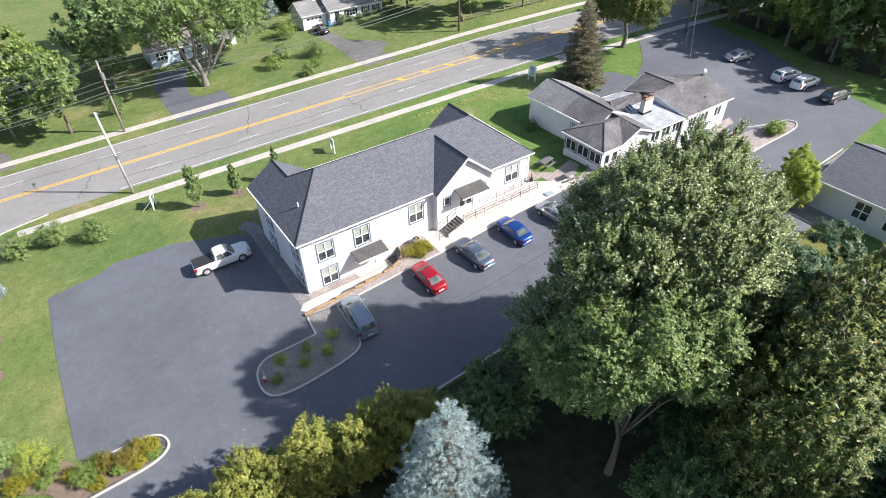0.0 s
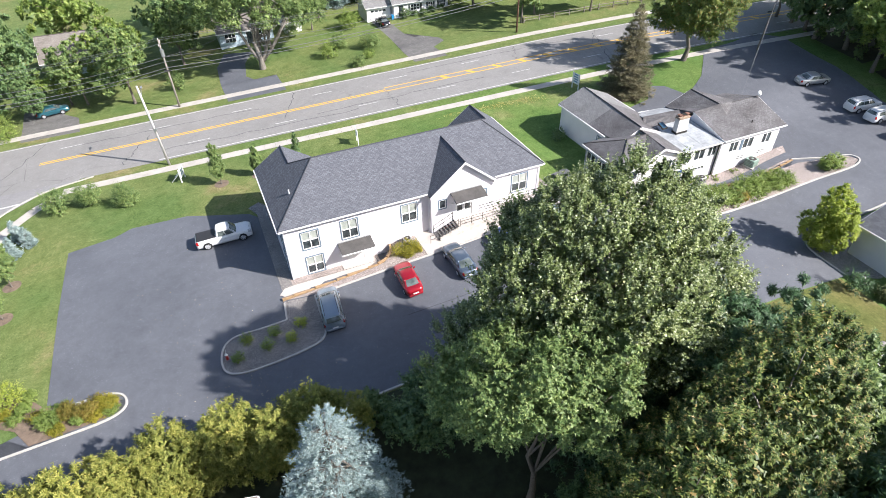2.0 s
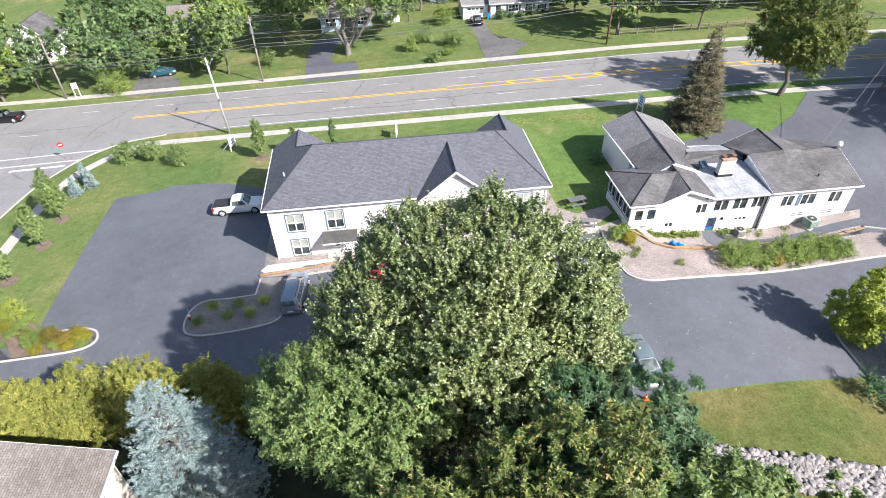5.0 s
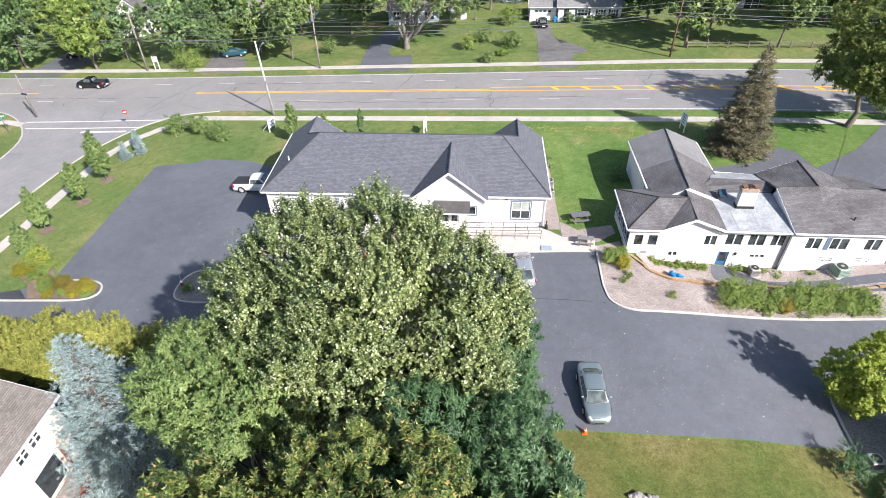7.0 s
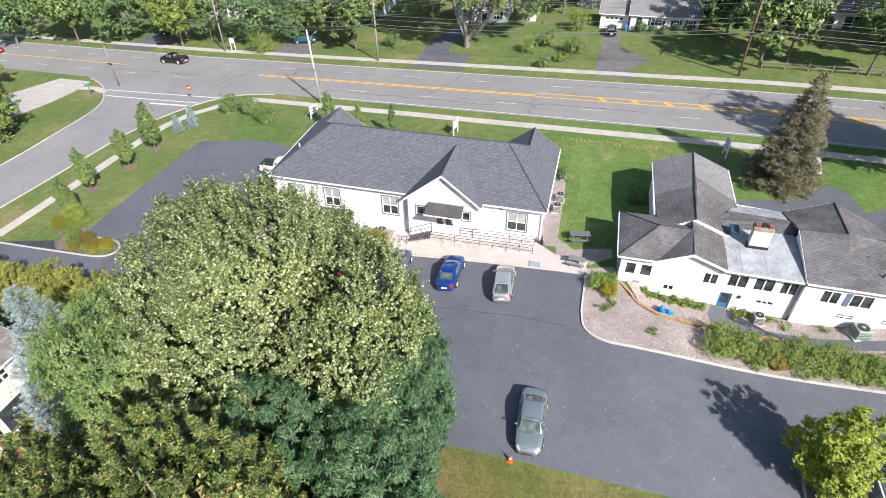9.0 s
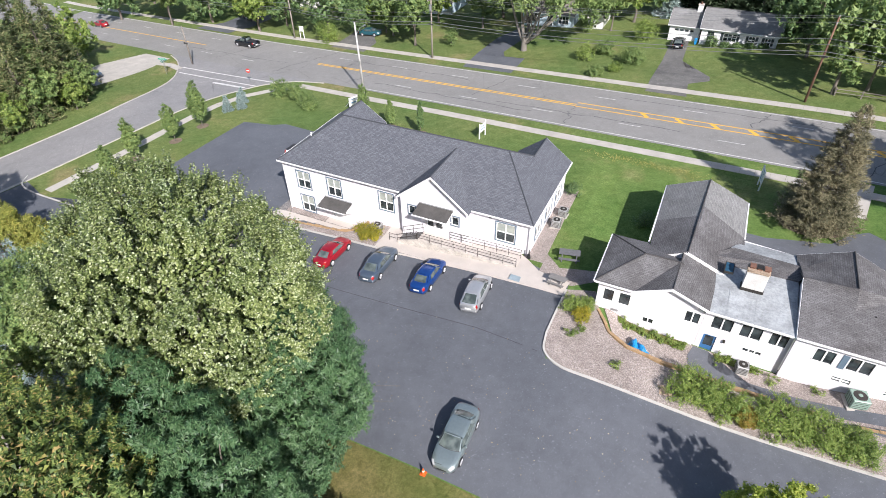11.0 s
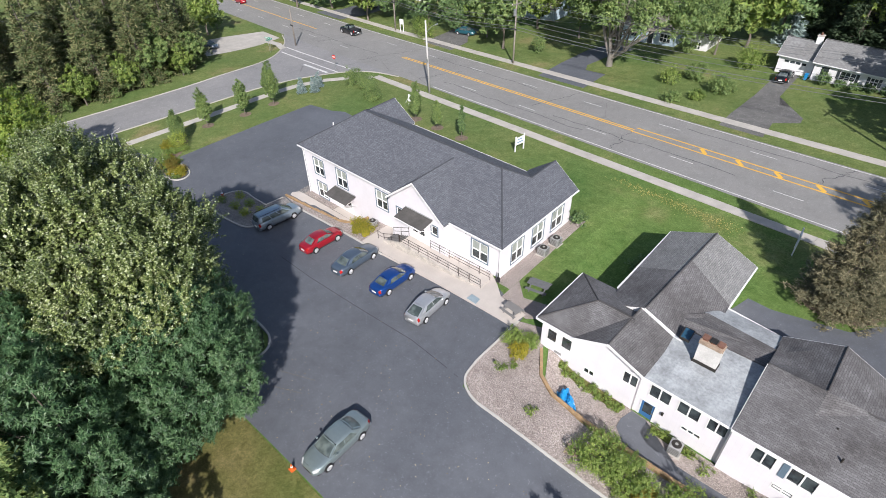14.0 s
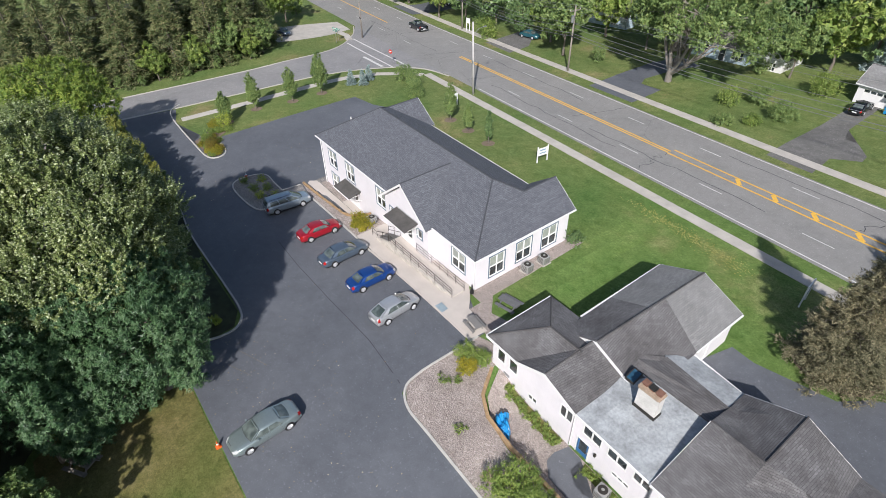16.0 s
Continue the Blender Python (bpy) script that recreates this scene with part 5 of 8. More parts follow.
def gable_house(name, label, x0, x1, y0, y1, low, eave, ridge, axis, wall_mat, roof_mat, openings=(), trim=None, shutters=False, over=0.35):
    """A small gabled house; openings: (side, u0, u1, z0, z1, kind)."""
    b = thing(name, label, "house")
    faces = {"s": Face((x0, y0), (x1, y0)), "e": Face((x1, y0), (x1, y1)), "n": Face((x1, y1), (x0, y1)), "w": Face((x0, y1), (x0, y0))}
    xm, ym = (x0 + x1) / 2, (y0 + y1) / 2
    for side, f in faces.items():
        holes = [o[1:5] for o in openings if o[0] == side]
        end = (axis == "x" and side in "ew") or (axis == "y" and side in "sn")
        wall(b, f, low, eave, holes, wall_mat, gable=(f.length / 2, ridge - 0.2) if end else None)
    for side, u0, u1, z0, z1, what in openings:
        f = faces[side]
        if what == "window":
            window(b, f, u0, u1, z0, z1, 2 if u1 - u0 < 1.6 else 3, 2, trim)
            if shutters:
                for a in (u0 - 0.42, u1 + 0.05):
                    part("shutter", f.box(bmesh.new(), a, a + 0.37, 0.0, 0.04, z0, z1), SHUTTER, b)
        elif what == "garage":
            d = part("garage_door", f.box(bmesh.new(), u0, u1, -0.1, -0.05, z0, z1), TRIM_WHITE, b, "white panelled garage door")
            for k in range(4):
                w = (u1 - u0) / 4
                part("pane", f.box(bmesh.new(), u0 + w * k + 0.08, u0 + w * (k + 1) - 0.08, -0.049, -0.035, z1 - 0.62, z1 - 0.3), GLASS, d)
        else:
            door(b, f, u0, u1, z0, z1, SHUTTER, 1)
    o = over
    if axis == "x":
        k = (ridge - eave) / (ym - y0)
        ez = eave - o * k + 0.1
        roof_plane(b, [(x0 - o, y0 - o, ez), (x1 + o, y0 - o, ez), (x1 + o, ym, ridge), (x0 - o, ym, ridge)], roof_mat)
        roof_plane(b, [(x1 + o, y1 + o, ez), (x0 - o, y1 + o, ez), (x0 - o, ym, ridge), (x1 + o, ym, ridge)], roof_mat)
        cap(b, (x0 - o, ym, ridge + 0.01), (x1 + o, ym, ridge + 0.01), roof_mat)
        eaves(b, (x0 - o, y0 - o), (x1 + o, y0 - o), ez, True)
        eaves(b, (x1 + o, y1 + o), (x0 - o, y1 + o), ez, True)
        for x, s in ((x0 - o - 0.01, -1), (x1 + o + 0.01, 1)):
            rake(b, (x, y0 - o, ez), (x, ym, ridge), (s, 0))
            rake(b, (x, y1 + o, ez), (x, ym, ridge), (s, 0))
    else:
        k = (ridge - eave) / (xm - x0)
        ez = eave - o * k + 0.1
        roof_plane(b, [(x0 - o, y1 + o, ez), (x0 - o, y0 - o, ez), (xm, y0 - o, ridge), (xm, y1 + o, ridge)], roof_mat)
        roof_plane(b, [(x1 + o, y0 - o, ez), (x1 + o, y1 + o, ez), (xm, y1 + o, ridge), (xm, y0 - o, ridge)], roof_mat)
        cap(b, (xm, y0 - o, ridge + 0.01), (xm, y1 + o, ridge + 0.01), roof_mat)
        eaves(b, (x0 - o, y1 + o), (x0 - o, y0 - o), ez, True)
        eaves(b, (x1 + o, y0 - o), (x1 + o, y1 + o), ez, True)
        for y, s in ((y0 - o - 0.01, -1), (y1 + o + 0.01, 1)):
            rake(b, (x0 - o, y, ez), (xm, y, ridge), (0, s))
            rake(b, (x1 + o, y, ez), (xm, y, ridge), (0, s))
    return b


def cupola(x, y, z):
    c = thing("chimney", "small white square chimney on a garage roof", "chimney", (x, y, z))
    part("shaft", box(bmesh.new(), -0.4, 0.4, -0.4, 0.4, -0.6, 0.9, 0.02), TRIM_WHITE, c)
    part("cap", box(bmesh.new(), -0.48, 0.48, -0.48, 0.48, 0.9, 1.0, 0.02), CONCRETE, c)
    part("pot", rod(bmesh.new(), (0, 0, 1.0), (0, 0, 1.35), 0.16, 0.14, 10), CLAY, c)


cupola(46.4, 111.6, 4.4)
office_building()
long_house()
gable_house("house", "white sided house with a dark shingle roof beside the lot", 62.7, 74.5, 3.5, 20.9, -1.5, 2.95, 5.25, "y", WHITE_LAP, ROOF_DARK, [("w", 4.0, 5.6, 0.4, 2.35, "window"), ("w", 7.0, 8.5, 0.4, 2.35, "window"), ("w", 11.5, 13.0, 0.4, 2.35, "window"), ("n", 4.5, 6.2, 0.6, 2.2, "window")])
gable_house("house", "cream sided house with a tan shingle roof under trees", -8.0, 5.3, 3.0, 16.9, -3.5, 4.1, 6.9, "y", CREAM_WALL, ROOF_TAN, [("e", 9.75, 10.75, 2.55, 3.6, "window"), ("e", 11.0, 12.0, 2.55, 3.6, "window"), ("e", 3.6, 5.2, 1.6, 2.9, "window"), ("e", 9.8, 11.9, -1.45, 0.9, "door"), ("n", 3.0, 4.6, 0.6, 1.9, "window")])
porch = thing("porch", "low red brick porch with a pebbled top beside a cream wall", "porch")
part("brick_wall", box(bmesh.new(), 5.52, 7.4, 11.6, 11.85, -3.2, -1.0, 0.03), RED_BRICK, porch)
part("brick_wall", box(bmesh.new(), 7.15, 7.4, 11.86, 15.6, -3.2, -1.0, 0.03), RED_BRICK, porch)
part("floor_slab", box(bmesh.new(), 5.52, 7.14, 11.86, 15.6, -3.2, -1.5), GRAVEL_PINK, porch, "pebbled floor")
part("door_surround", box(bmesh.new(), 5.53, 5.62, 15.12, 15.3, -1.45, 1.05), RED_BRICK, porch)
gable_house("house", "white clapboard cape house with shutters and grey roof", 47.6, 59.2, 107.6, 114.4, -1.6, 3.0, 5.2, "x", WHITE_LAP, ROOF_GREY, [("s", 1.0, 2.0, 0.35, 2.4, "door"), ("s", 3.5, 5.5, 1.15, 2.35, "window"), ("s", 7.3, 8.3, 1.2, 2.35, "window"), ("s", 9.7, 10.6, 1.2, 2.35, "window")], None, True)
gable_house("garage", "white attached garage with a grey roof", 42.4, 47.3, 108.8, 114.4, -1.8, 2.6, 4.4, "x", WHITE_LAP, ROOF_GREY, [("s", 0.8, 4.0, -0.1, 2.1, "garage")])
gable_house("house", "white house half hidden behind a large tree", 14.6, 24.6, 112.6, 119.6, -3.5, 0.7, 2.6, "x", BLUE_LAP, ROOF_TAN, [("s", 1.0, 3.0, -1.3, 0.3, "window"), ("s", 5.0, 6.0, -1.9, 0.2, "door"), ("s", 7.2, 9.2, -1.2, 0.3, "window")])
gable_house("shed", "small white gabled shed under a large tree", 27.0, 30.2, 112.9, 119.6, -2.6, 0.9, 2.3, "y", WHITE_LAP, ROOF_TAN, [("s", 1.1, 2.1, -1.2, 0.1, "window"), ("e", 1.6, 2.8, -1.0, 0.2, "window")])
gable_house("house", "pale house behind trees with a tan roof", -15.5, -3.0, 117.0, 126.0, -6.0, -1.2, 2.0, "x", BLUE_LAP, ROOF_TAN, [("s", 2.0, 4.0, -3.4, -1.9, "window"), ("s", 8.0, 10.0, -3.4, -1.9, "window")])
gable_house("house", "white house with tall windows behind trees", 73.6, 92.0, 109.0, 118.0, -0.5, 5.0, 8.0, "x", WHITE_LAP, ROOF_BROWN, [("s", 0.8, 4.4, 2.0, 4.3, "window"), ("s", 5.6, 6.6, 1.5, 3.8, "door"), ("s", 8.0, 12.0, 2.0, 4.3, "window")])
gable_house("house", "white gabled house across the road among trees", -46.0, -38.0, 117.0, 125.0, -8.0, -2.0, 1.4, "y", WHITE_LAP, ROOF_BROWN, [("s", 3.5, 6.0, -4.5, -2.8, "window")], None, True)


# ---- trees and shrubs ----
def unit(v):
    return v / (np.linalg.norm(v, axis=-1, keepdims=True) + 1e-9)


def blades(name, points, axis, normal, length, width, material, parent, fold=0.2, single=False):
    """Many leaves as one mesh: each a folded kite (or a single pointed blade) along its own axis."""
    n = len(points)
    a = unit(axis)
    w = unit(np.cross(normal, a))
    d = np.cross(a, w)
    l, h = np.broadcast_to(length, n)[:, None], np.broadcast_to(width, n)[:, None] * 0.5
    if single:
        co = [points - w * h * 0.8, points + a * l - d * l * 0.15, points + w * h * 0.8]
    else:
        co = [points, points + a * l * 0.45 + w * h + d * h * fold * 2, points + a * l - d * l * 0.12, points + a * l * 0.45 - w * h + d * h * fold * 2]
    k = len(co)
    co = np.stack(co, axis=1).reshape(-1, 3)
    data = bpy.data.meshes.new(name)
    data.vertices.add(k * n)
    data.vertices.foreach_set("co", co.astype(np.float32).ravel())
    data.loops.add(k * n)
    data.loops.foreach_set("vertex_index", np.arange(k * n, dtype=np.int32))
    data.polygons.add(n)
    data.polygons.foreach_set("loop_start", np.arange(0, k * n, k, dtype=np.int32))
    data.update(calc_edges=True)
    data.materials.append(material)
    ob = new(name, data)
    ob.parent = parent
    return ob


def bough_places(rng, lobes, count):
    """Evenly spread places on the outside of overlapping lobes: place, way out, and the room that each one has."""
    lobes = np.array(lobes, dtype=float)
    area = (lobes[:, 3] * lobes[:, 4] + lobes[:, 5] * (lobes[:, 3] + lobes[:, 4])) * 4.19
    m = count * 9
    pick = rng.choice(len(lobes), m, p=area / area.sum())
    d = rng.normal(0, 1, (m, 3))
    d[:, 2] += 0.15
    d = unit(d)
    p = lobes[pick, :3] + d * lobes[pick, 3:6]
    free = np.ones(m, bool)
    for i, q in enumerate(lobes):
        inside = (((p - q[:3]) / (q[3:6] * 0.9)) ** 2).sum(1) < 1
        free &= ~(inside & (pick != i))
    kept = max(0.05, free.mean())
    p, d = p[free], unit(d[free] / lobes[pick[free], 3:6])
    count = min(count, len(p))
    far = np.full(len(p), 1e9)
    order = [0]
    for _ in range(count - 1):
        far = np.minimum(far, ((p - p[order[-1]]) ** 2).sum(1))
        order.append(int((far * (0.6 + 0.4 * rng.uniform(0, 1, len(p)))).argmax()))
    return p[order], d[order], math.sqrt(area.sum() * kept / count / math.pi)


def crown(name, parent, lobes, total, leaf, material, rng, lift=0.6, fan=0.75, long=1.0, sag=0.0, per=14, shoots=16, single=False, inner=0.1, upright=0.0):
    """Boughs over the lobes, a fan of shoots on each bough, and leaves set in turns along each shoot."""
    lobes = np.array(lobes, dtype=float)
    p, d, room = bough_places(rng, lobes, max(6, total // (per * shoots)))
    wave = unit(rng.normal(0, 1, (4, 3))) * math.tau / (room * 5.5)
    swell = np.sin(p @ wave.T + rng.uniform(0, 6.28, 4)).mean(1) * 1.6
    p = p + d * (room * 0.7 * swell)[:, None]
    keep = swell > -0.95
    p, d = p[keep], d[keep]
    n = len(p)
    reach = np.minimum(room * 1.15 * rng.uniform(0.55, 1.5, n), np.median(lobes[:, 3]) * 0.9)
    heart = p - d * reach[:, None] * rng.uniform(0.35, 1.75, (n, 1))
    j = np.repeat(np.arange(n), shoots)
    m = len(j)
    e = unit(d[j] * 0.95 + np.array([0, 0, lift]) + rng.normal(0, fan, (m, 3)))
    start = heart[j] + e * (reach[j] * rng.uniform(0.2, 0.7, m))[:, None]
    way = unit(e + np.array([0, 0, upright + 0.35 * lift]))
    size = reach[j] * long * rng.uniform(0.55, 1.15, m)
    k = np.repeat(np.arange(m), per)
    f = np.tile(np.linspace(0.08, 1.0, per), m) + rng.normal(0, 0.03, m * per)
    turn = np.tile(np.arange(per) * 2.4, m) + np.repeat(rng.uniform(0, 6.28, m), per)
    w = way[k]
    u = unit(np.cross(w, np.array([0.31, 0.87, 0.12])))
    v = np.cross(w, u)
    out = u * np.cos(turn)[:, None] + v * np.sin(turn)[:, None]
    axis = out + w * rng.uniform(0.25, 0.9, (len(k), 1)) + rng.normal(0, 0.25, (len(k), 3))
    axis[:, 2] -= sag
    place = start[k] + w * (f * size[k])[:, None]
    normal = w * 0.7 + np.array([0, 0, 0.7]) + rng.normal(0, 0.28, (len(k), 3))
    grow = rng.uniform(0.7, 1.25, len(k)) * (1.12 - 0.35 * f)
    core = int(len(k) * inner)
    big = np.where(lobes[:, 3] > 0.45 * lobes[:, 3].max(), lobes[:, 3] ** 2, 0.0)
    q = rng.choice(len(lobes), core, p=big / big.sum())
    i = unit(rng.normal(0, 1, (core, 3)))
    within = lobes[q, :3] + i * rng.uniform(0.3, 0.72, (core, 1)) * lobes[q, 3:6]
    place, axis = np.concatenate([place, within]), np.concatenate([axis, rng.normal(0, 1, (core, 3))])
    normal, grow = np.concatenate([normal, i + np.array([0, 0, 0.6])]), np.concatenate([grow, np.full(core, 1.7)])
    ob = blades(name, place, axis, normal, leaf[0] * grow, leaf[1] * grow, material, parent, 0.2, single)
    return ob, heart


def skeleton(parent, base, top, radius, targets, material, rng, limbs=9, leaders=()):
    """Tapered trunk and limbs that reach into the crown."""
    base, top = Vector(base), Vector(top)
    bm = bmesh.new()
    p, r = base - Vector((0, 0, 0.3)), radius
    path = [p]
    for k in range(1, 6):
        q = base.lerp(top, k / 5) + Vector((rng.normal(0, radius * 0.5), rng.normal(0, radius * 0.5), 0))
        r1 = radius * (1 - 0.17 * k)
        rod(bm, p, q, r * (1.35 if k == 1 else 1), r1, 8, caps=False)
        p, r = q, r1
        path.append(q)
    part("trunk", bm, material, parent, smooth=True)
    for x, y, z in leaders:
        bm = bmesh.new()
        a = base + Vector((0, 0, 1.2))
        for k in range(1, 5):
            f = k / 4
            q = base + Vector((x * f ** 0.8, y * f ** 0.8, 1.2 + (z - 1.2) * f))
            rod(bm, a, q, radius * (0.75 - 0.15 * (k - 1)), radius * (0.75 - 0.15 * k), 8, caps=False)
            a = q
            path.append(q)
        part("limb", bm, material, parent, smooth=True)
    if len(targets):
        for j in rng.choice(len(targets), min(limbs, len(targets)), replace=False):
            bm = bmesh.new()
            t = Vector(targets[j])
            a = path[rng.integers(2, len(path))]
            if t.z < a.z - 1:
                a = path[2]
            mid = a.lerp(t, 0.5) + Vector((0, 0, 0.08 * (t - a).length))
            rod(bm, a, mid, radius * 0.34, radius * 0.2, 6, caps=False)
            rod(bm, mid, t, radius * 0.2, radius * 0.05, 6, caps=False)
            bmesh.ops.remove_doubles(bm, verts=bm.verts, dist=radius * 0.12)
            part("limb", bm, material, parent, smooth=True)


def broad_tree(label, at, height, spread, material, bark=BARK, seed=1, leaves=14000, leaf=(0.3, 0.2), clear=0.22, lobes=None, trunk=None, limbs=10, name="tree", group="", per=14, shoots=16, lift=0.5, fan=0.75, long=1.0, sag=0.0, single=False, sprouts=4, upright=0.0, leaders=()):
    """A broad-leaved tree: at is the foot; lobes, if given, are in metres round the foot."""
    rng = np.random.default_rng(seed)
    t = thing(name, label, "tree", at, group=group)
    if lobes is None:
        z0, z1 = height * clear, height
        zc, rz = (z0 + z1) / 2, (z1 - z0) / 2
        lobes = [(0, 0, zc + rz * 0.15, spread * 0.62, spread * 0.62, rz * 0.85)]
        for k in range(7):
            a = k * 0.9 + rng.uniform(0, 0.6)
            q = rng.uniform(0.35, 0.6) * spread
            f = rng.uniform(0.36, 0.52)
            lobes.append((q * math.cos(a), q * math.sin(a), zc + rz * rng.uniform(-0.45, 0.5), spread * f, spread * f, rz * f))
    if spread > 3.0:
        knobs = []
        for lx, ly, lz, rx, ry, rz in lobes:
            for _ in range(sprouts):
                a, b = rng.uniform(0, math.tau), rng.uniform(-0.25, 1.3)
                q = rng.uniform(0.8, 1.0)
                f = rng.uniform(0.2, 0.36) * min(rx, ry)
                knobs.append((lx + q * rx * math.cos(a) * math.cos(b), ly + q * ry * math.sin(a) * math.cos(b), lz + q * rz * math.sin(b), f, f, f * rng.uniform(1.0, 1.7)))
        lobes = list(lobes) + knobs
    _, centres = crown("crown", t, lobes, leaves, leaf, material, rng, lift, fan, long, sag, per, shoots, single, upright=upright)
    skeleton(t, (0, 0, 0), (0, 0, height * 0.62), trunk or height * 0.018, centres, bark, rng, limbs, leaders)
    return t


def conifer(label, at, height, spread, material, seed=1, whorls=26, arms=11, sprays=15, size=(0.5, 0.22), droop=0.25, bare=0.05, name="spruce_tree", group="", bark=BARK, taper=0.9, tuft=5, single=True):
    """A spruce: whorls of arms, side twigs on each arm, and a fan of needle blades on each twig."""
    rng = np.random.default_rng(seed)
    t = thing(name, label, "tree", at, group=group)
    P, A, L = [], [], []
    bm = bmesh.new()
    for w in range(whorls):
        f = min(0.985, max(0.0, (w + rng.uniform(-0.3, 0.3)) / whorls))
        z = height * (bare + (1 - bare) * f)
        reach = spread * (1 - f) ** taper + 0.12
        m = max(4, int(arms * (0.4 + 0.6 * (1 - f))))
        for k in range(m):
            a = rng.uniform(0, math.tau)
            r = reach * rng.uniform(0.66, 1.1)
            n = max(3, int(sprays * r / spread))
            s = rng.uniform(0.25, 1.0, n) ** 0.8
            side = rng.choice([-1.0, 1.0], n) * rng.uniform(0.02, 0.26, n) * r * (1.15 - 0.75 * s)
            x = s * r * math.cos(a) - side * math.sin(a)
            y = s * r * math.sin(a) + side * math.cos(a)
            zz = z - droop * r * s ** 1.4 + 0.12 * r * s ** 4 + rng.normal(0, 0.04, n) - 0.12 * np.abs(side)
            p = np.repeat(np.stack([x, y, zz], 1), tuft, axis=0)
            turn = a + np.repeat(np.sign(side) * 0.7 * (1.1 - s), tuft) + rng.normal(0, 0.75, n * tuft)
            rise = rng.normal(0.3, 0.45, n * tuft)
            P.append(p + rng.normal(0, size[0] * 0.3, p.shape))
            A.append(np.stack([np.cos(turn), np.sin(turn), rise], 1))
            L.append(rng.uniform(0.65, 1.2, n * tuft))
            if r > 0.8 and k % 2 == 0:
                rod(bm, (0, 0, z), (0.8 * r * math.cos(a), 0.8 * r * math.sin(a), z - droop * r * 0.7), 0.035, 0.01, 4, caps=False)
    P, A, L = np.concatenate(P), np.concatenate(A), np.concatenate(L)
    N = np.array([0, 0, 0.8]) + 0.35 * A + rng.normal(0, 0.35, A.shape)
    blades("crown", P, A, N, size[0] * L, size[1] * L, material, t, 0.12, single)
    part("branchwork", bm, bark, t)
    bm = rod(bmesh.new(), (0, 0, -0.3), (0, 0, height * 0.97), height * 0.016, 0.02, 8, caps=False)
    part("trunk", bm, bark, t, smooth=True)
    return t


def shrub(label, at, height, spread, material, seed=1, leaves=1500, leaf=(0.14, 0.09), name="shrub", group="", depth=None, lump=0.5):
    """A low bush of stems and leaf tufts down to the ground."""
    rng = np.random.default_rng(seed)
    t = thing(name, label, "shrub", at, group=group)
    d = depth or spread
    lobes = [(0, 0, height * 0.45, spread * 0.8, d * 0.8, height * 0.5)]
    for k in range(6):
        a = k * 1.05 + rng.uniform(0, 0.8)
        lobes.append((spread * lump * math.cos(a), d * lump * math.sin(a), height * rng.uniform(0.3, 0.6), spread * 0.45, d * 0.45, height * 0.4))
    _, centres = crown("foliage", t, lobes, leaves, leaf, material, rng, 0.45, 0.6, 1.2, 0.0, 9, 9, leaves > 2000)
    if height < 0.5:
        return t
    bm = bmesh.new()
    for j in range(7):
        c = centres[rng.integers(len(centres))]
        rod(bm, (rng.uniform(-0.1, 0.1), rng.uniform(-0.1, 0.1), -0.1), (c[0] * 0.8, c[1] * 0.8, max(0.1, c[2] * 0.85)), 0.025, 0.008, 5, caps=False)
    part("woody_base", bm, BARK, t)
    return t


def foot(x, y, dz=0.0):
    return (x, y, ground(x, y) + dz)


def again(ob, x, y, turn=0.0, scale=1.0, dz=0.0, label=""):
    c = copy_thing(ob, pose(x, y, ground(x, y) + dz, 0, 0, turn) @ Matrix.Scale(scale, 4))
    if label:
        c["label"] = label
    return c


# the large silver maple and its neighbours
broad_tree("huge silver maple with pale shimmering leaves beside the lot", foot(27.6, 16.2), 20.5, 8.2, LEAF_MAPLE, BARK_PALE, 11, 235000, (0.155, 0.112), name="silver_maple_tree", trunk=0.42, limbs=34, lift=0.75, fan=0.5, long=1.45, per=22, shoots=12, sprouts=5, upright=0.45,
           lobes=[(0.0, 0.4, 14.2, 5.0, 5.0, 5.6), (4.6, 0.8, 13.4, 3.5, 3.6, 4.6), (4.6, -2.0, 13.0, 2.8, 2.8, 4.0), (-4.6, 0.2, 13.0, 3.8, 3.8, 4.8), (0.2, 3.7, 11.8, 3.5, 3.0, 4.4), (-0.6, -3.4, 13.6, 3.8, 3.4, 4.8), (2.8, 2.6, 13.8, 2.7, 2.6, 3.6), (-3.4, 2.8, 14.0, 3.0, 2.8, 3.6), (-6.6, 1.8, 9.8, 2.8, 2.8, 2.8), (-6.2, -1.8, 11.0, 3.2, 3.0, 3.4), (1.8, 0.2, 17.6, 2.4, 2.4, 3.0), (-2.2, 1.0, 17.2, 2.4, 2.4, 3.0), (4.2, 3.4, 9.6, 2.0, 2.0, 2.6), (0.0, 1.8, 17.2, 2.0, 2.0, 2.4)])
ASH = dict(leaf=(0.25, 0.10), lift=0.35, fan=0.6, long=1.0, sag=0.35, per=16, shoots=20, single=True, name="ash_tree")
broad_tree("dense dark green ash tree at the lot's edge", foot(33.4, 17.2), 13.4, 5.6, LEAF_ASH, BARK, 12, 84000, trunk=0.26, **ASH,
           lobes=[(0.0, 0.2, 7.2, 3.8, 3.9, 5.6), (1.4, 1.6, 6.0, 2.2, 2.3, 4.6), (-0.4, 2.4, 7.2, 2.6, 2.2, 4.6), (1.6, -1.2, 6.2, 2.2, 2.6, 4.8), (-1.6, 0.6, 8.6, 2.4, 2.4, 4.0), (0.8, -3.0, 6.0, 2.8, 2.4, 4.6), (0.6, 0.4, 10.8, 2.4, 2.4, 2.8), (0.2, -2.0, 10.0, 2.2, 2.2, 2.8)])
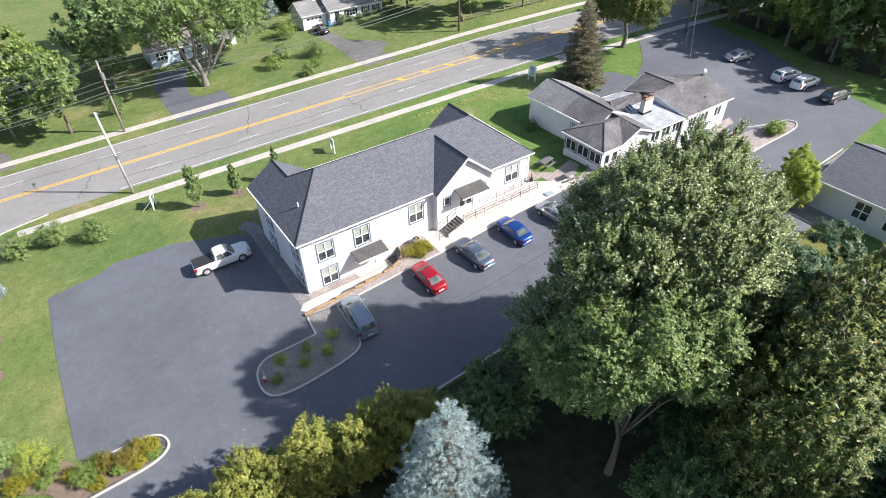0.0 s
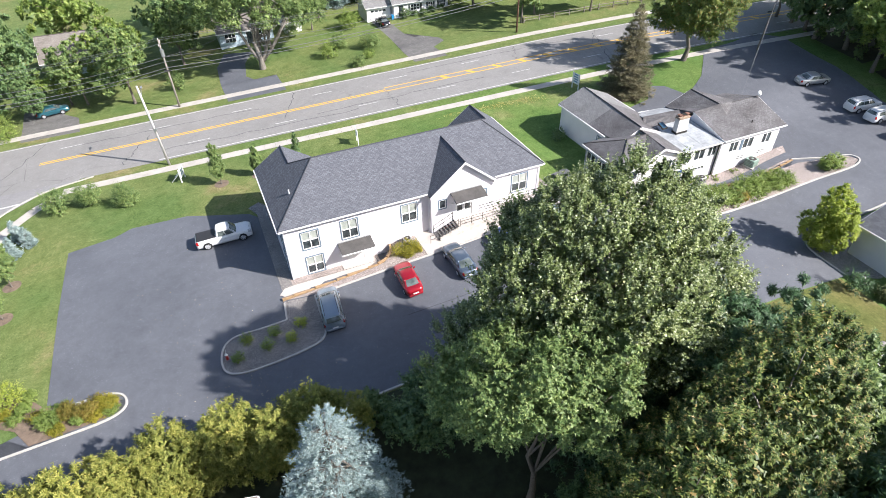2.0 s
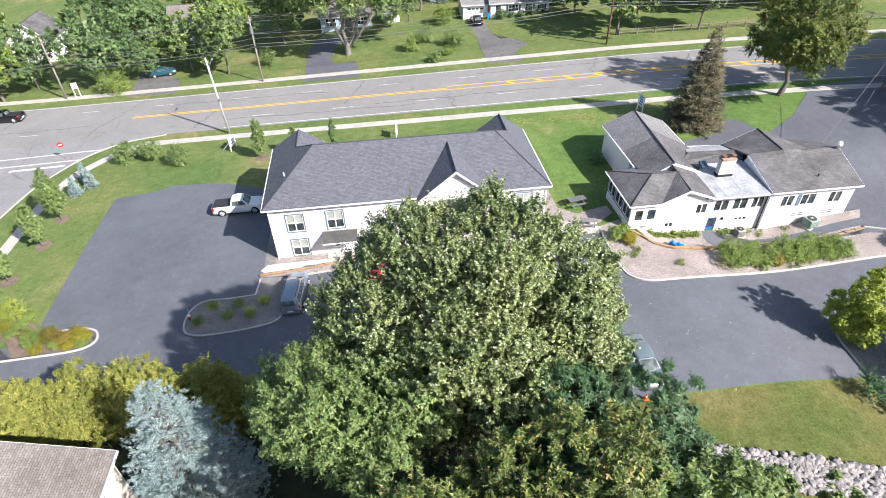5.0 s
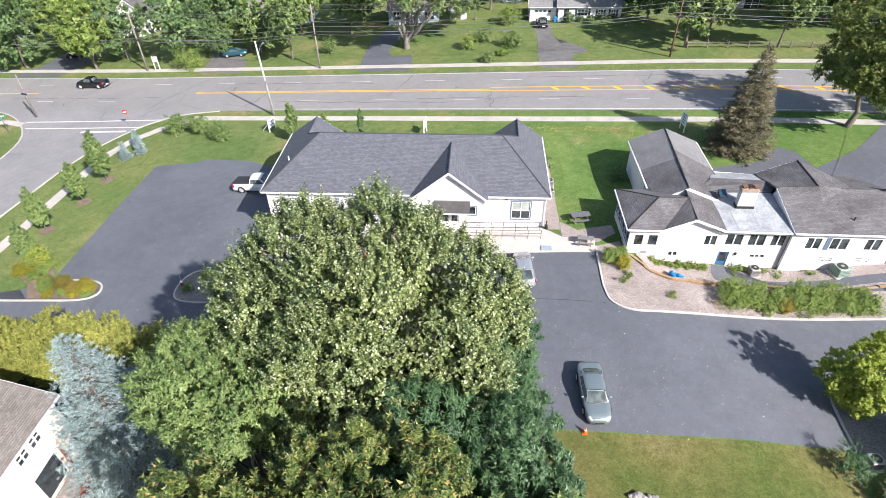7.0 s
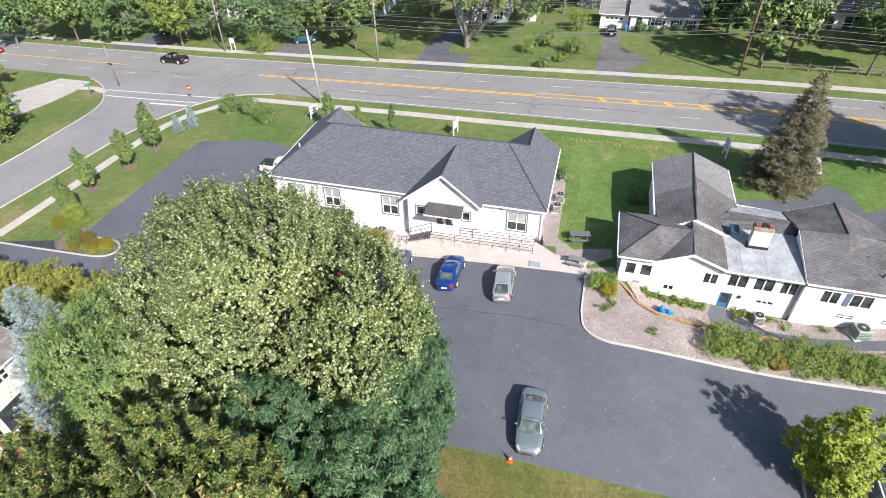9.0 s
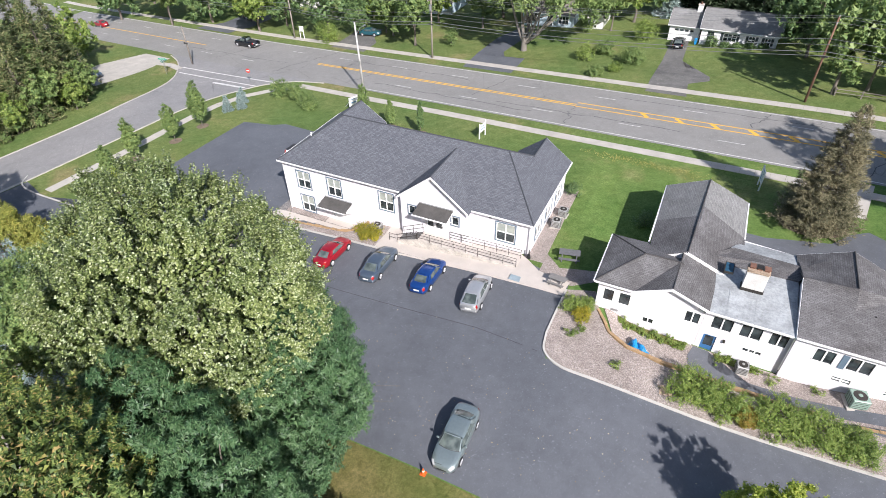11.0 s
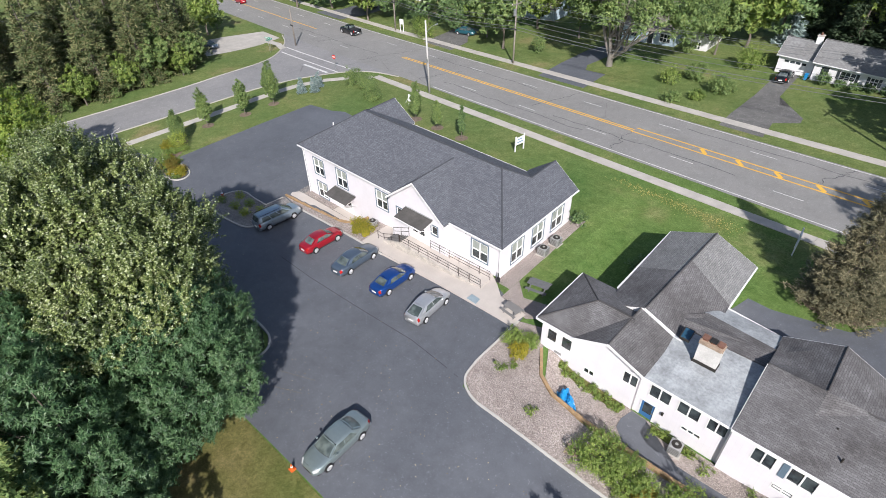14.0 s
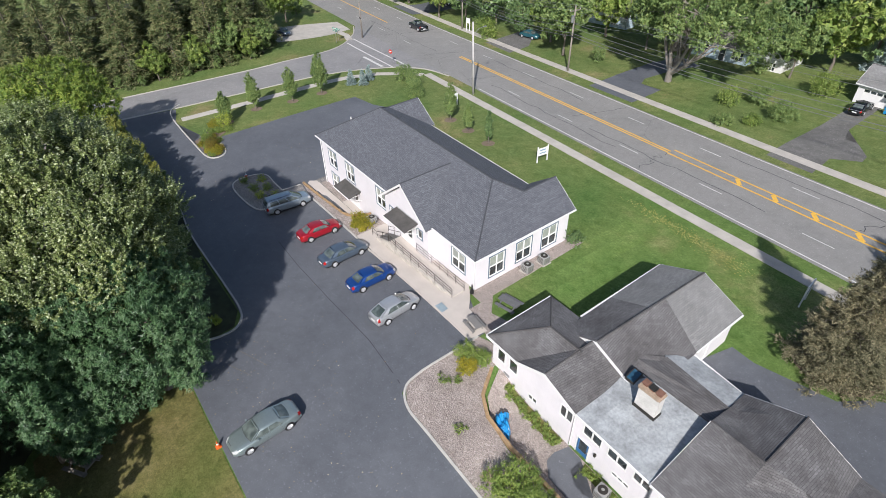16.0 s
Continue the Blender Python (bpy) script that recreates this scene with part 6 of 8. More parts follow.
broad_tree("tall dark green ash tree beside a silver maple", foot(31.2, 10.4), 15.6, 4.2, LEAF_ASH, BARK, 23, 60000, trunk=0.24, clear=0.1, **ASH)
broad_tree("dark green ash tree over the dry lawn", foot(35.3, 9.7), 15.0, 3.4, LEAF_ASH, BARK, 13, 56000, trunk=0.18, clear=0.06, **ASH)
broad_tree("low dark green ash at the edge of the dry lawn", foot(34.5, 12.6), 7.4, 2.9, LEAF_ASH, BARK, 25, 26000, trunk=0.12, clear=0.02, **ASH)
shade_ash = broad_tree("dark green ash tree in the shade of taller trees", foot(26.0, 9.2), 10.0, 4.6, LEAF_ASH, BARK, 24, 30000, trunk=0.2, clear=0.06, **ASH)
broad_tree("maple with layered green branches under a larger tree", foot(21.2, 12.2), 16.4, 4.9, LEAF_GREEN, BARK, 14, 76000, (0.185, 0.135), single=True, name="maple_tree", trunk=0.26, lift=0.1, fan=0.5, long=1.25, per=16, shoots=14,
           lobes=[(0.6, -0.8, 13.8, 3.0, 2.8, 2.4), (-1.8, 0.4, 13.0, 2.8, 2.6, 2.6), (2.4, -0.6, 14.0, 2.2, 2.4, 2.2), (-2.6, 2.8, 11.0, 2.6, 2.4, 2.4), (-0.4, 2.6, 12.0, 2.6, 2.4, 2.6), (1.6, 1.6, 11.4, 2.4, 2.4, 2.6)])
UPRIGHT = dict(name="maple_tree", lift=0.9, fan=0.4, long=1.7, upright=0.9, per=18, shoots=10, clear=0.1, single=True)
broad_tree("tall maple with upright yellow-green shoots", foot(29.0, 5.4), 19.6, 4.6, LEAF_YOUNG, BARK_PALE, 15, 88000, (0.185, 0.125), trunk=0.24, **UPRIGHT,
           lobes=[(0, 0, 11.6, 3.2, 3.2, 5.6), (0.4, 1.0, 15.0, 1.1, 1.1, 4.4), (2.6, 0.8, 13.6, 1.7, 1.7, 4.6), (-2.0, 1.2, 12.6, 1.5, 1.5, 4.6), (0.6, 2.4, 11.6, 1.4, 1.4, 4.6), (-0.8, -2.0, 12.6, 1.4, 1.4, 4.6), (3.0, -1.0, 10.2, 1.5, 1.5, 4.2), (-2.8, -0.6, 9.6, 1.4, 1.4, 4.2), (2.4, 2.8, 9.2, 1.7, 1.5, 4.2), (-2.4, 2.6, 8.8, 1.7, 1.5, 4.0)])
broad_tree("young maple with upright shoots among trees", foot(37.0, 4.4), 13.0, 4.4, LEAF_GREEN, BARK_PALE, 16, 32000, (0.26, 0.18), trunk=0.16, **UPRIGHT)
broad_tree("young maple with upright shoots behind a spruce", foot(20.6, 7.0), 9.0, 3.0, LEAF_DARK, BARK_PALE, 20, 24000, (0.24, 0.17), trunk=0.14, **UPRIGHT)
broad_tree("young green tree beside the riprap", foot(41.6, 7.0), 7.8, 3.4, LEAF_GREEN, BARK, 17, 19000, (0.22, 0.14), trunk=0.12, clear=0.04)
broad_tree("young green tree beside the riprap", foot(46.6, 5.4), 6.6, 3.3, LEAF_GREEN, BARK, 18, 16000, (0.22, 0.14), trunk=0.1, clear=0.04)
broad_tree("yellow-green maple with upright shoots behind a larger maple", foot(23.4, 4.6), 18.4, 3.6, LEAF_YOUNG, BARK, 19, 56000, (0.185, 0.125), trunk=0.2, **UPRIGHT)
broad_tree("leafy understorey tree in the shade of the maple", foot(22.8, 19.6), 7.2, 4.2, LEAF_GREEN, BARK, 21, 20000, (0.24, 0.16), trunk=0.12, clear=0.06)
broad_tree("leafy understorey tree in the shade of the maple", foot(17.0, 20.0), 5.0, 3.0, LEAF_DARK, BARK, 22, 12000, (0.24, 0.16), trunk=0.1, clear=0.05)
conifer("tall blue spruce with pale silvery needles", foot(10.2, 15.7), 13.8, 4.6, NEEDLE_BLUE, 31, 50, 22, 22, (0.17, 0.045), 0.2, 0.0, name="blue_spruce_tree", taper=0.62, tuft=13)

arborvitae = None
for k in range(13):
    x = -11.0 + 1.95 * k + 0.35 * math.sin(5.1 * k)
    y = 23.6 - 0.012 * max(0.0, x) ** 2 + 0.3 * math.sin(3.3 * k)
    if arborvitae is None:
        arborvitae = broad_tree("golden green arborvitae in a dense row", foot(x, y), 6.6, 1.9, LEAF_ARBOR, BARK, 41, 15000, (0.2, 0.11), clear=0.02, name="arborvitae", group="arborvitae row", per=10, shoots=10, lift=0.9, fan=0.5, single=True, trunk=0.1, limbs=5,
                                lobes=[(0, 0, 2.4, 1.75, 1.75, 2.6), (0.2, 0, 4.0, 1.2, 1.2, 2.2), (0.8, 0.3, 3.2, 1.0, 1.0, 2.4), (-0.8, 0.5, 3.0, 1.0, 1.0, 2.2), (0.2, -0.8, 3.3, 1.0, 1.0, 2.5)])
    else:
        again(arborvitae, x, y, k * 77.0, (1.0, 1.12, 0.95, 1.18, 1.06)[k % 5])
for x, y, h in ((2.9, 25.2, 4.4), (6.4, 24.6, 4.0), (14.6, 23.4, 2.6)):
    broad_tree("green saplings growing before an arborvitae row", foot(x, y), h, 1.4, LEAF_GREEN, BARK, int(50 + x), 2600, (0.26, 0.11), clear=0.05, trunk=0.05, limbs=5, name="sapling")

# beside the long house and the road
conifer("spruce with grey-brown needles on the lawn", foot(63.4, 56.8), 12.2, 3.9, NEEDLE_BROWN, 32, 42, 20, 24, (0.25, 0.085), 0.16, 0.03, taper=0.8, tuft=9)
broad_tree("broad maple turning orange beside the road", foot(77.7, 61.2), 15.5, 7.4, leaf_material("turning_maple_leaves", [(0.0, (0.095, 0.145, 0.045)), (0.55, (0.165, 0.22, 0.065)), (0.9, (0.26, 0.28, 0.085)), (1.0, (0.38, 0.22, 0.08))], 0.3), BARK, 33, 46000, (0.30, 0.23), single=True, name="maple_tree", trunk=0.34, clear=0.16, shoots=22, long=1.2, limbs=14)
broad_tree("lime green small tree at the lot's corner", foot(60.3, 22.5), 7.2, 3.3, LEAF_LIME, BARK, 34, 34000, (0.15, 0.095), name="small_tree", trunk=0.09, clear=0.02, shoots=18, long=1.4, fan=0.5, sprouts=5,
           lobes=[(0.0, 0.0, 3.2, 1.8, 1.8, 2.8), (0.9, 0.5, 4.5, 1.2, 1.2, 1.9), (-0.9, 0.3, 2.7, 1.4, 1.4, 2.2), (0.2, -1.0, 3.0, 1.3, 1.3, 2.4), (0.3, 0.2, 5.7, 0.8, 0.8, 1.4), (-0.6, -0.5, 4.8, 0.9, 0.9, 1.6)])
shrub("small grey-green tree on the dry lawn", foot(58.0, 16.9), 2.2, 1.15, LEAF_ASH, 35, 2200, (0.14, 0.08))
shrub("dark conifer shrub at the corner of the white house", foot(59.6, 15.0), 1.5, 0.8, NEEDLE_DARK, 36, 1800)
broad_tree("spreading lime green locust beside the side street", foot(-16.2, 20.0), 13.4, 6.4, LEAF_LOCUST, BARK, 37, 48000, (0.27, 0.16), single=True, name="locust_tree", trunk=0.22, clear=0.2)

# the woods: a few kinds, each one repeated
kinds = [
    broad_tree("tall green tree across the road", foot(-1.3, 97.2), 12.0, 4.2, LEAF_GREEN, BARK, 61, 8000, (0.47, 0.37), clear=0.14, per=12, shoots=12, single=True),
    broad_tree("broad dark green tree across the road", foot(-24.0, 101.0), 14.0, 6.0, LEAF_DARK, BARK, 62, 9000, (0.52, 0.40), clear=0.08, per=12, shoots=12, single=True),
    broad_tree("wide green maple across the road", foot(-40.5, 98.5), 13.0, 5.4, LEAF_SHRUB, BARK, 63, 8000, (0.50, 0.38), clear=0.1, per=12, shoots=12, single=True),
]
WOODS = [(2, 44.0, 132.0, 1.2), (1, 86.5, 97.5, 0.95), (0, -8.5, 101.5, 0.85), (1, -36.4, 103.0, 0.85), (2, -47.5, 104.5, 1.05), (1, -57.0, 101.5, 1.0), (0, -66.0, 97.5, 1.1), (2, -74, 104, 1.1), (1, -84, 98, 1.1), (0, 66.4, 90.4, 1.0), (0, 70.6, 93.0, 0.9), (1, 63.5, 104.5, 0.85), (0, 80.0, 88.4, 0.85), (1, 92.0, 100.0, 1.0), (2, 101.0, 95.0, 1.05), (0, 110.0, 90.0, 1.1), 
         (1, -20.0, 113.0, 1.0), (2, -3.0, 111.0, 0.95), (0, 7.5, 109.5, 0.9), (1, 9.0, 117.0, 1.1), (2, 35.0, 118.0, 1.05), (1, 38.0, 126.0, 1.2), (0, 32.0, 112.0, 0.75), (1, 63.0, 120.0, 1.25), (2, 52.0, 124.0, 1.2), (1, 25.0, 128.0, 1.2), (0, 12.0, 130.0, 1.2), (2, -12.0, 130.0, 1.2), (1, -26.0, 126.0, 1.2), (2, -51.0, 116.0, 1.1), (0, -58.0, 114.0, 1.2), (1, -70.0, 118.0, 1.3), (0, 78.0, 128.0, 1.2), (1, 92.0, 120.0, 1.3), (2, 104.0, 112.0, 1.2), (1, 118.0, 104.0, 1.3), (0, 44.0, 134.0, 1.3), (0, -88, 112, 1.3)]
for k, (i, x, y, s) in enumerate(WOODS):
    again(kinds[i], x, y, k * 47.0, s * (1.12 if x > 60 else 1.0), label="leafy green tree in the yards across the road")
hemlock = conifer("dark hemlock behind a white cape house", foot(50.0, 120.0), 17.0, 5.2, NEEDLE_DEEP, 68, 26, 11, 16, (0.8, 0.32), 0.3, 0.02, name="hemlock_tree", group="dark hemlocks", taper=0.75, tuft=6)
for k, (x, y, z) in enumerate(((56.0, 119.5, 1.05), (61.5, 118.0, 0.95), (66.5, 114.0, 0.9), (46.0, 126.0, 1.0), (53.0, 127.0, 1.2), (60.0, 126.0, 1.2), (67.5, 121.0, 1.1), (72.0, 127.0, 1.2))):
    again(hemlock, x, y, k * 67.0, z)
EAST = [(1, 101.0, 57.5, 1.2), (1, 104.5, 48.0, 1.25), (2, 101.0, 40.0, 1.15), (1, 107.0, 37.0, 1.3), (0, 99.0, 29.5, 1.2), (1, 111.0, 55.0, 1.3), (2, 114.0, 45.0, 1.3), (1, 106.0, 27.0, 1.25), (2, 113.0, 65.0, 1.2), (0, 104.0, 64.5, 1.1), (2, 105, 15, 1.2)]
for k, (i, x, y, s) in enumerate(EAST):
    again(kinds[i], x, y, k * 61.0 + 20, s, label="large dark tree in the woods beyond the lot")
broad_tree("huge old tree with bare forking limbs before a house", foot(19.8, 98.6), 19.0, 9.4, LEAF_GREEN, BARK_GREY, 64, 52000, (0.30, 0.23), name="old_tree", trunk=0.46, limbs=26, shoots=22, long=1.2, single=True, leaders=[(-4.0, 0.5, 11.0), (3.6, -0.6, 10.0), (0.8, 2.4, 13.0), (6.4, 1.0, 8.5)],
           lobes=[(-5.4, 0.5, 12.6, 4.2, 4.0, 3.4), (5.6, 0.5, 11.6, 4.6, 4.2, 3.6), (0.4, 1.0, 16.0, 4.6, 4.2, 3.4), (-1.0, -4.0, 13.2, 3.6, 3.2, 2.8), (9.6, 2.0, 9.0, 3.2, 3.2, 3.2), (9.4, 6.0, 8.6, 3.6, 3.4, 4.0), (-7.8, 2.6, 9.6, 2.8, 2.6, 2.6), (1.0, -5.2, 10.0, 2.6, 2.4, 2.2), (-4.0, -3.6, 9.6, 2.6, 2.4, 2.2), (6.0, -4.0, 9.8, 2.8, 2.4, 2.4), (4.6, 4.8, 13.4, 3.8, 3.4, 3.2)])
bush = broad_tree("leafy green undergrowth beneath spruces", foot(-40.3, 43.8), 12.0, 5.0, LEAF_GREEN, BARK, 67, 2400, (0.9, 0.6), clear=0.05, per=10, shoots=8, single=True, limbs=5)
bush.matrix_basis = bush.matrix_basis @ Matrix.Scale(0.42, 4)
spruce = conifer("tall spruce with drooping green-brown boughs", foot(-43.0, 33.0), 19.0, 4.6, NEEDLE_DARK, 65, 32, 11, 18, (0.62, 0.22), 0.5, 0.02, group="spruce row", tuft=7)
for k, (x, y, s) in enumerate([(-42.4, 40.5, 1.0), (-42.0, 47.6, 0.95), (-43.6, 54.0, 1.0), (-47.4, 58.6, 0.92), (-49.5, 44.0, 1.1), (-51.5, 36.0, 1.1), (-51.0, 52.0, 1.05), (-57.0, 59.5, 1.05), (-58.0, 42.0, 1.15), (-60.0, 51.0, 1.15), (-44.0, 26.0, 1.0), (-52.0, 27.0, 1.1), (-46.0, 18.5, 1.0), (-61.0, 33.0, 1.1), (-66.0, 58.0, 1.1), (-70, 46, 1.2)]):
    again(spruce, x, y, k * 53.0, s)
# far spruces beyond the row
for k, (x, y) in enumerate(((-64, 14), (-70, 24), (-76, 12), (-80, 30), (-86, 20))):
    again(spruce, x, y, k * 41.0, 0.85 + 0.05 * (k % 5))
for k, (x, y, s) in enumerate([(-40.6, 50.8, 0.4), (-40.8, 37.0, 0.4), (-42.6, 57.6, 0.44), (-38.8, 46.6, 0.46), (-39.0, 53.6, 0.42), (-38.8, 41.0, 0.36), (-39.2, 33.4, 0.4), (-46.5, 60.5, 0.4), (-41.4, 30.0, 0.42), (-38.8, 24.0, 0.42), (-43.5, 50.6, 0.62), (-43.0, 37.2, 0.6), (-66, 75, 0.7), (-75, 76, 1.0)]):
    again(bush, x, y, k * 71.0, s, label="leafy green undergrowth beneath spruces")
# trees added out of view in the south, to cast shade on the maples
for k, (x, y, z) in enumerate(((31.5, -2.5, 1.38), (38.5, -3.0, 1.25), (26.0, -4.5, 1.35), (44.5, -3.5, 1.1))):
    again(shade_ash, x, y, 90.0 * k, z * 1.35, label="unseen dark green tree added to shade the trees north of it")
for k, (x, y, z) in enumerate(((-39.9, 49.2, 0.62), (-40.2, 43.6, 0.5), (-41.0, 56.2, 0.55), (-40.2, 36.4, 0.52), (-44.6, 52.6, 0.8), (-39.4, 53.0, 0.42))):
    again(kinds[(k % 2) * 2], x, y, 57.0 * k, z, label="bright green tree growing among spruces")
again(kinds[2], -63.0, 71.0, 20, 0.86, label="round bright green tree beside a concrete driveway")
again(kinds[2], -58.0, 63.5, 140, 0.62, label="round bright green tree beside a concrete driveway")
again(kinds[1], -16.0, 100.8, 33, 0.5, label="small tree overhanging a parked car")
again(kinds[2], -11.0, 103.0, 93, 0.62, label="small tree overhanging a parked car")
for k, (x, y, s) in enumerate([(98.5, 38.0, 1.3), (97.5, 45.0, 1.15), (101.0, 52.0, 1.3), (103.0, 61.0, 1.2), (104.0, 34.0, 1.4), (106.0, 44.0, 1.4), (109.0, 53.0, 1.4), (112.0, 62.0, 1.3), (113.0, 37.0, 1.5), (110.0, 27.0, 1.4), (104.5, 68.0, 1.0)]):
    again(kinds[(k * 2) % 3], x, y, k * 47.0, s, label="tall dark green tree behind the far lot")
for k, (x, y, s) in enumerate([(96.0, 34.5, 0.5), (97.5, 41.5, 0.46), (99.0, 48.5, 0.5), (101.5, 57.0, 0.5), (95.0, 27.5, 0.48), (102.0, 42.0, 0.7), (105.0, 49.0, 0.7), (101.5, 33.0, 0.7), (107.0, 57.0, 0.7), (99.5, 37.5, 0.6), (101.0, 45.0, 0.6), (103.0, 53.0, 0.6), (98.5, 30.0, 0.6), (107.0, 38.0, 0.8), (110.0, 46.0, 0.8), (106.0, 63.0, 0.6)]):
    again(bush, x, y, k * 61.0, s, label="leafy undergrowth at the edge of the far lot")
conifer("young bluish spruce beside a white house", foot(40.5, 123.0), 6.5, 2.6, NEEDLE_BLUE, 66, 20, 9, 12, (0.6, 0.3), 0.25, 0.05)

# yard shrubs across the road
for k, (x, y, h, r) in enumerate([(34.5, 89.7, 1.7, 1.2), (37.0, 92.2, 1.5, 1.0), (38.8, 96.4, 2.6, 2.0), (31.0, 96.4, 2.6, 1.5), (5.6, 98.6, 3.0, 1.5), (-20.2, 95.6, 4.0, 2.4), (33.8, 99.6, 2.4, 1.6), (49.6, 106.4, 1.9, 1.0), (51.6, 106.9, 0.75, 0.8), (53.6, 106.9, 0.7, 0.9), (55.4, 106.9, 0.75, 0.9), (57.4, 106.9, 0.7, 0.9), (28.0, 110.8, 2.0, 1.5), (38.6, 108.3, 3.6, 2.1)]):
    shrub("green leafy shrub in a yard across the road", foot(x, y), h, r, LEAF_DARK if 7 <= k <= 11 else (LEAF_SHRUB if k % 2 else LEAF_GREEN), 70 + k, 6000 if r > 1.5 else 2600, (0.17, 0.11), name="yard_shrub")

# the offices' own planting
for x, y, h, r, sd in ((-15.4, 44.2, 5.6, 1.15, 1), (-14.2, 49.8, 5.6, 1.1, 2), (-14.0, 54.8, 6.8, 1.5, 3), (8.2, 63.9, 5.6, 0.95, 4), (12.8, 63.4, 4.1, 0.75, 5), (17.8, 62.7, 4.6, 0.45, 6), (-13.6, 39.0, 4.6, 1.1, 7)):
    broad_tree("slender columnar young tree in the lawn", foot(x, y), h, r, LEAF_GREEN if sd != 6 else LEAF_DARK, BARK, 80 + sd, int(4200 + 5600 * r), (0.18, 0.13), clear=0.14, trunk=0.06, limbs=6, name="columnar_tree", group="columnar lawn trees", per=10, shoots=9, lift=0.9, fan=0.4, long=1.15, single=True,
               lobes=[(0, 0, h * 0.44, r * 0.85, r * 0.85, h * 0.28), (0, 0, h * 0.64, r * 0.68, r * 0.68, h * 0.27), (0, 0, h * 0.82, r * 0.36, r * 0.36, h * 0.17)])
    setting("mulch_ring", drape(bmesh.new(), [(x + 0.9 * math.cos(k * math.tau / 12), y + 0.9 * math.sin(k * math.tau / 12)) for k in range(12)], 0.03, 3.0), MULCH, "mulch ring round a young tree", "planting bed")
for k, (x, y) in enumerate(((-10.7, 68.6), (-7.0, 67.9), (-2.8, 65.4))):
    shrub("round green shrub beside the sidewalk", foot(x, y), 2.7, 1.45, LEAF_GREEN, 90 + k, 4600, (0.17, 0.12), group="round lawn shrubs")
for k, (x, y) in enumerate(((-14.4, 60.5), (-13.0, 62.0), (-14.4, 64.0))):
    conifer("dwarf blue spruce beside the sidewalk", foot(x, y), 2.6, 0.75, NEEDLE_BLUE, 94 + k, 20, 9, 9, (0.2, 0.1), 0.05, 0.03, name="dwarf_spruce", group="dwarf blue spruces")
for k, (x, y) in enumerate(((6.7, 35.8), (9.1, 35.5), (11.6, 35.5), (8.2, 34.2), (10.4, 34.1), (5.7, 34.0))):
    shrub("small rounded shrub in the gravel island", foot(x, y, 0.1), 0.85, 0.62, LEAF_SHRUB if k % 2 else LEAF_LIME, 100 + k, 2400, (0.065, 0.04), group="island shrubs")
for k, (x, y, h, r, m) in enumerate(((-9.0, 34.4, 1.4, 0.95, LEAF_SHRUB), (-7.6, 34.7, 1.2, 0.8, LEAF_ORANGE), (-6.1, 34.1, 1.3, 0.9, LEAF_ORANGE), (-4.6, 34.2, 1.0, 0.8, LEAF_YELLOW), (-6.9, 33.6, 0.7, 0.5, LEAF_SHRUB), (-12.1, 38.0, 2.3, 1.35, LEAF_LIME), (-13.4, 36.8, 1.1, 0.8, LEAF_YELLOW), (-11.0, 36.8, 0.9, 0.6, LEAF_SHRUB))):
    shrub(("green", "orange tinted", "orange tinted", "yellowing", "low green", "lime green", "yellowing", "low green")[k] + " shrub in the mulch bed by the entrance", foot(x, y), h, r, m, 110 + k, 5000, (0.09, 0.06))
for k, (x, y, m) in enumerate(((-8.4, 33.5, LEAF_YELLOW), (-5.6, 33.5, LEAF_YELLOW), (-4.4, 33.6, LEAF_SHRUB), (-9.9, 35.4, LEAF_YELLOW), (-8.2, 35.5, LEAF_SHRUB), (-5.4, 34.9, LEAF_ORANGE), (-10.8, 38.0, LEAF_SHRUB), (-12.6, 37.0, LEAF_YELLOW), (-11.6, 36.0, LEAF_SHRUB))):
    shrub("low yellowing plant spilling over the bed", foot(x, y), 0.6, 0.75, m, 160 + k, 2600, (0.09, 0.05), name="low_plant", group="low plants of the bed")
for k, (x, y, h, r) in enumerate(((22.9, 40.0, 1.0, 0.95), (24.2, 40.2, 1.0, 0.85), (23.6, 39.4, 0.8, 0.7), (24.6, 39.5, 0.7, 0.5))):
    shrub("bright yellow-green spirea beside the steps", foot(x, y, 0.05), h, r, LEAF_YELLOW, 120 + k, 5200, (0.075, 0.05), name="spirea")
for k, (x, y, h, r) in enumerate(((45.6, 36.4, 1.3, 1.0), (46.6, 35.6, 1.1, 0.8), (46.7, 37.0, 0.9, 0.7))):
    shrub("yellowish green shrub in the gravel bed", foot(x, y, 0.05), h, r, LEAF_YELLOW if k == 1 else LEAF_SHRUB, 125 + k, 6000, (0.08, 0.05))
for x, y, h, r, d, m, s in ((55.6, 32.1, 1.6, 2.0, 1.9, LEAF_SHRUB, 1), (57.7, 32.0, 1.5, 1.7, 1.8, LEAF_SHRUB, 2), (59.2, 31.5, 1.1, 0.9, 0.9, LEAF_ORANGE, 3), (61.4, 32.2, 1.6, 2.1, 1.9, LEAF_SHRUB, 4), (63.9, 32.2, 1.7, 2.2, 1.9, LEAF_SHRUB, 5), (66.0, 32.1, 1.5, 1.6, 1.7, LEAF_SHRUB, 6), (73.2, 31.6, 1.4, 1.7, 1.2, LEAF_SHRUB, 7)):
    shrub("spreading green hedge shrub in the gravel bed" if m is LEAF_SHRUB else "small orange shrub between hedge shrubs", foot(x, y, 0.05), h, r, m, 130 + s, 9000, (0.12, 0.08), depth=d, name="hedge_shrub")
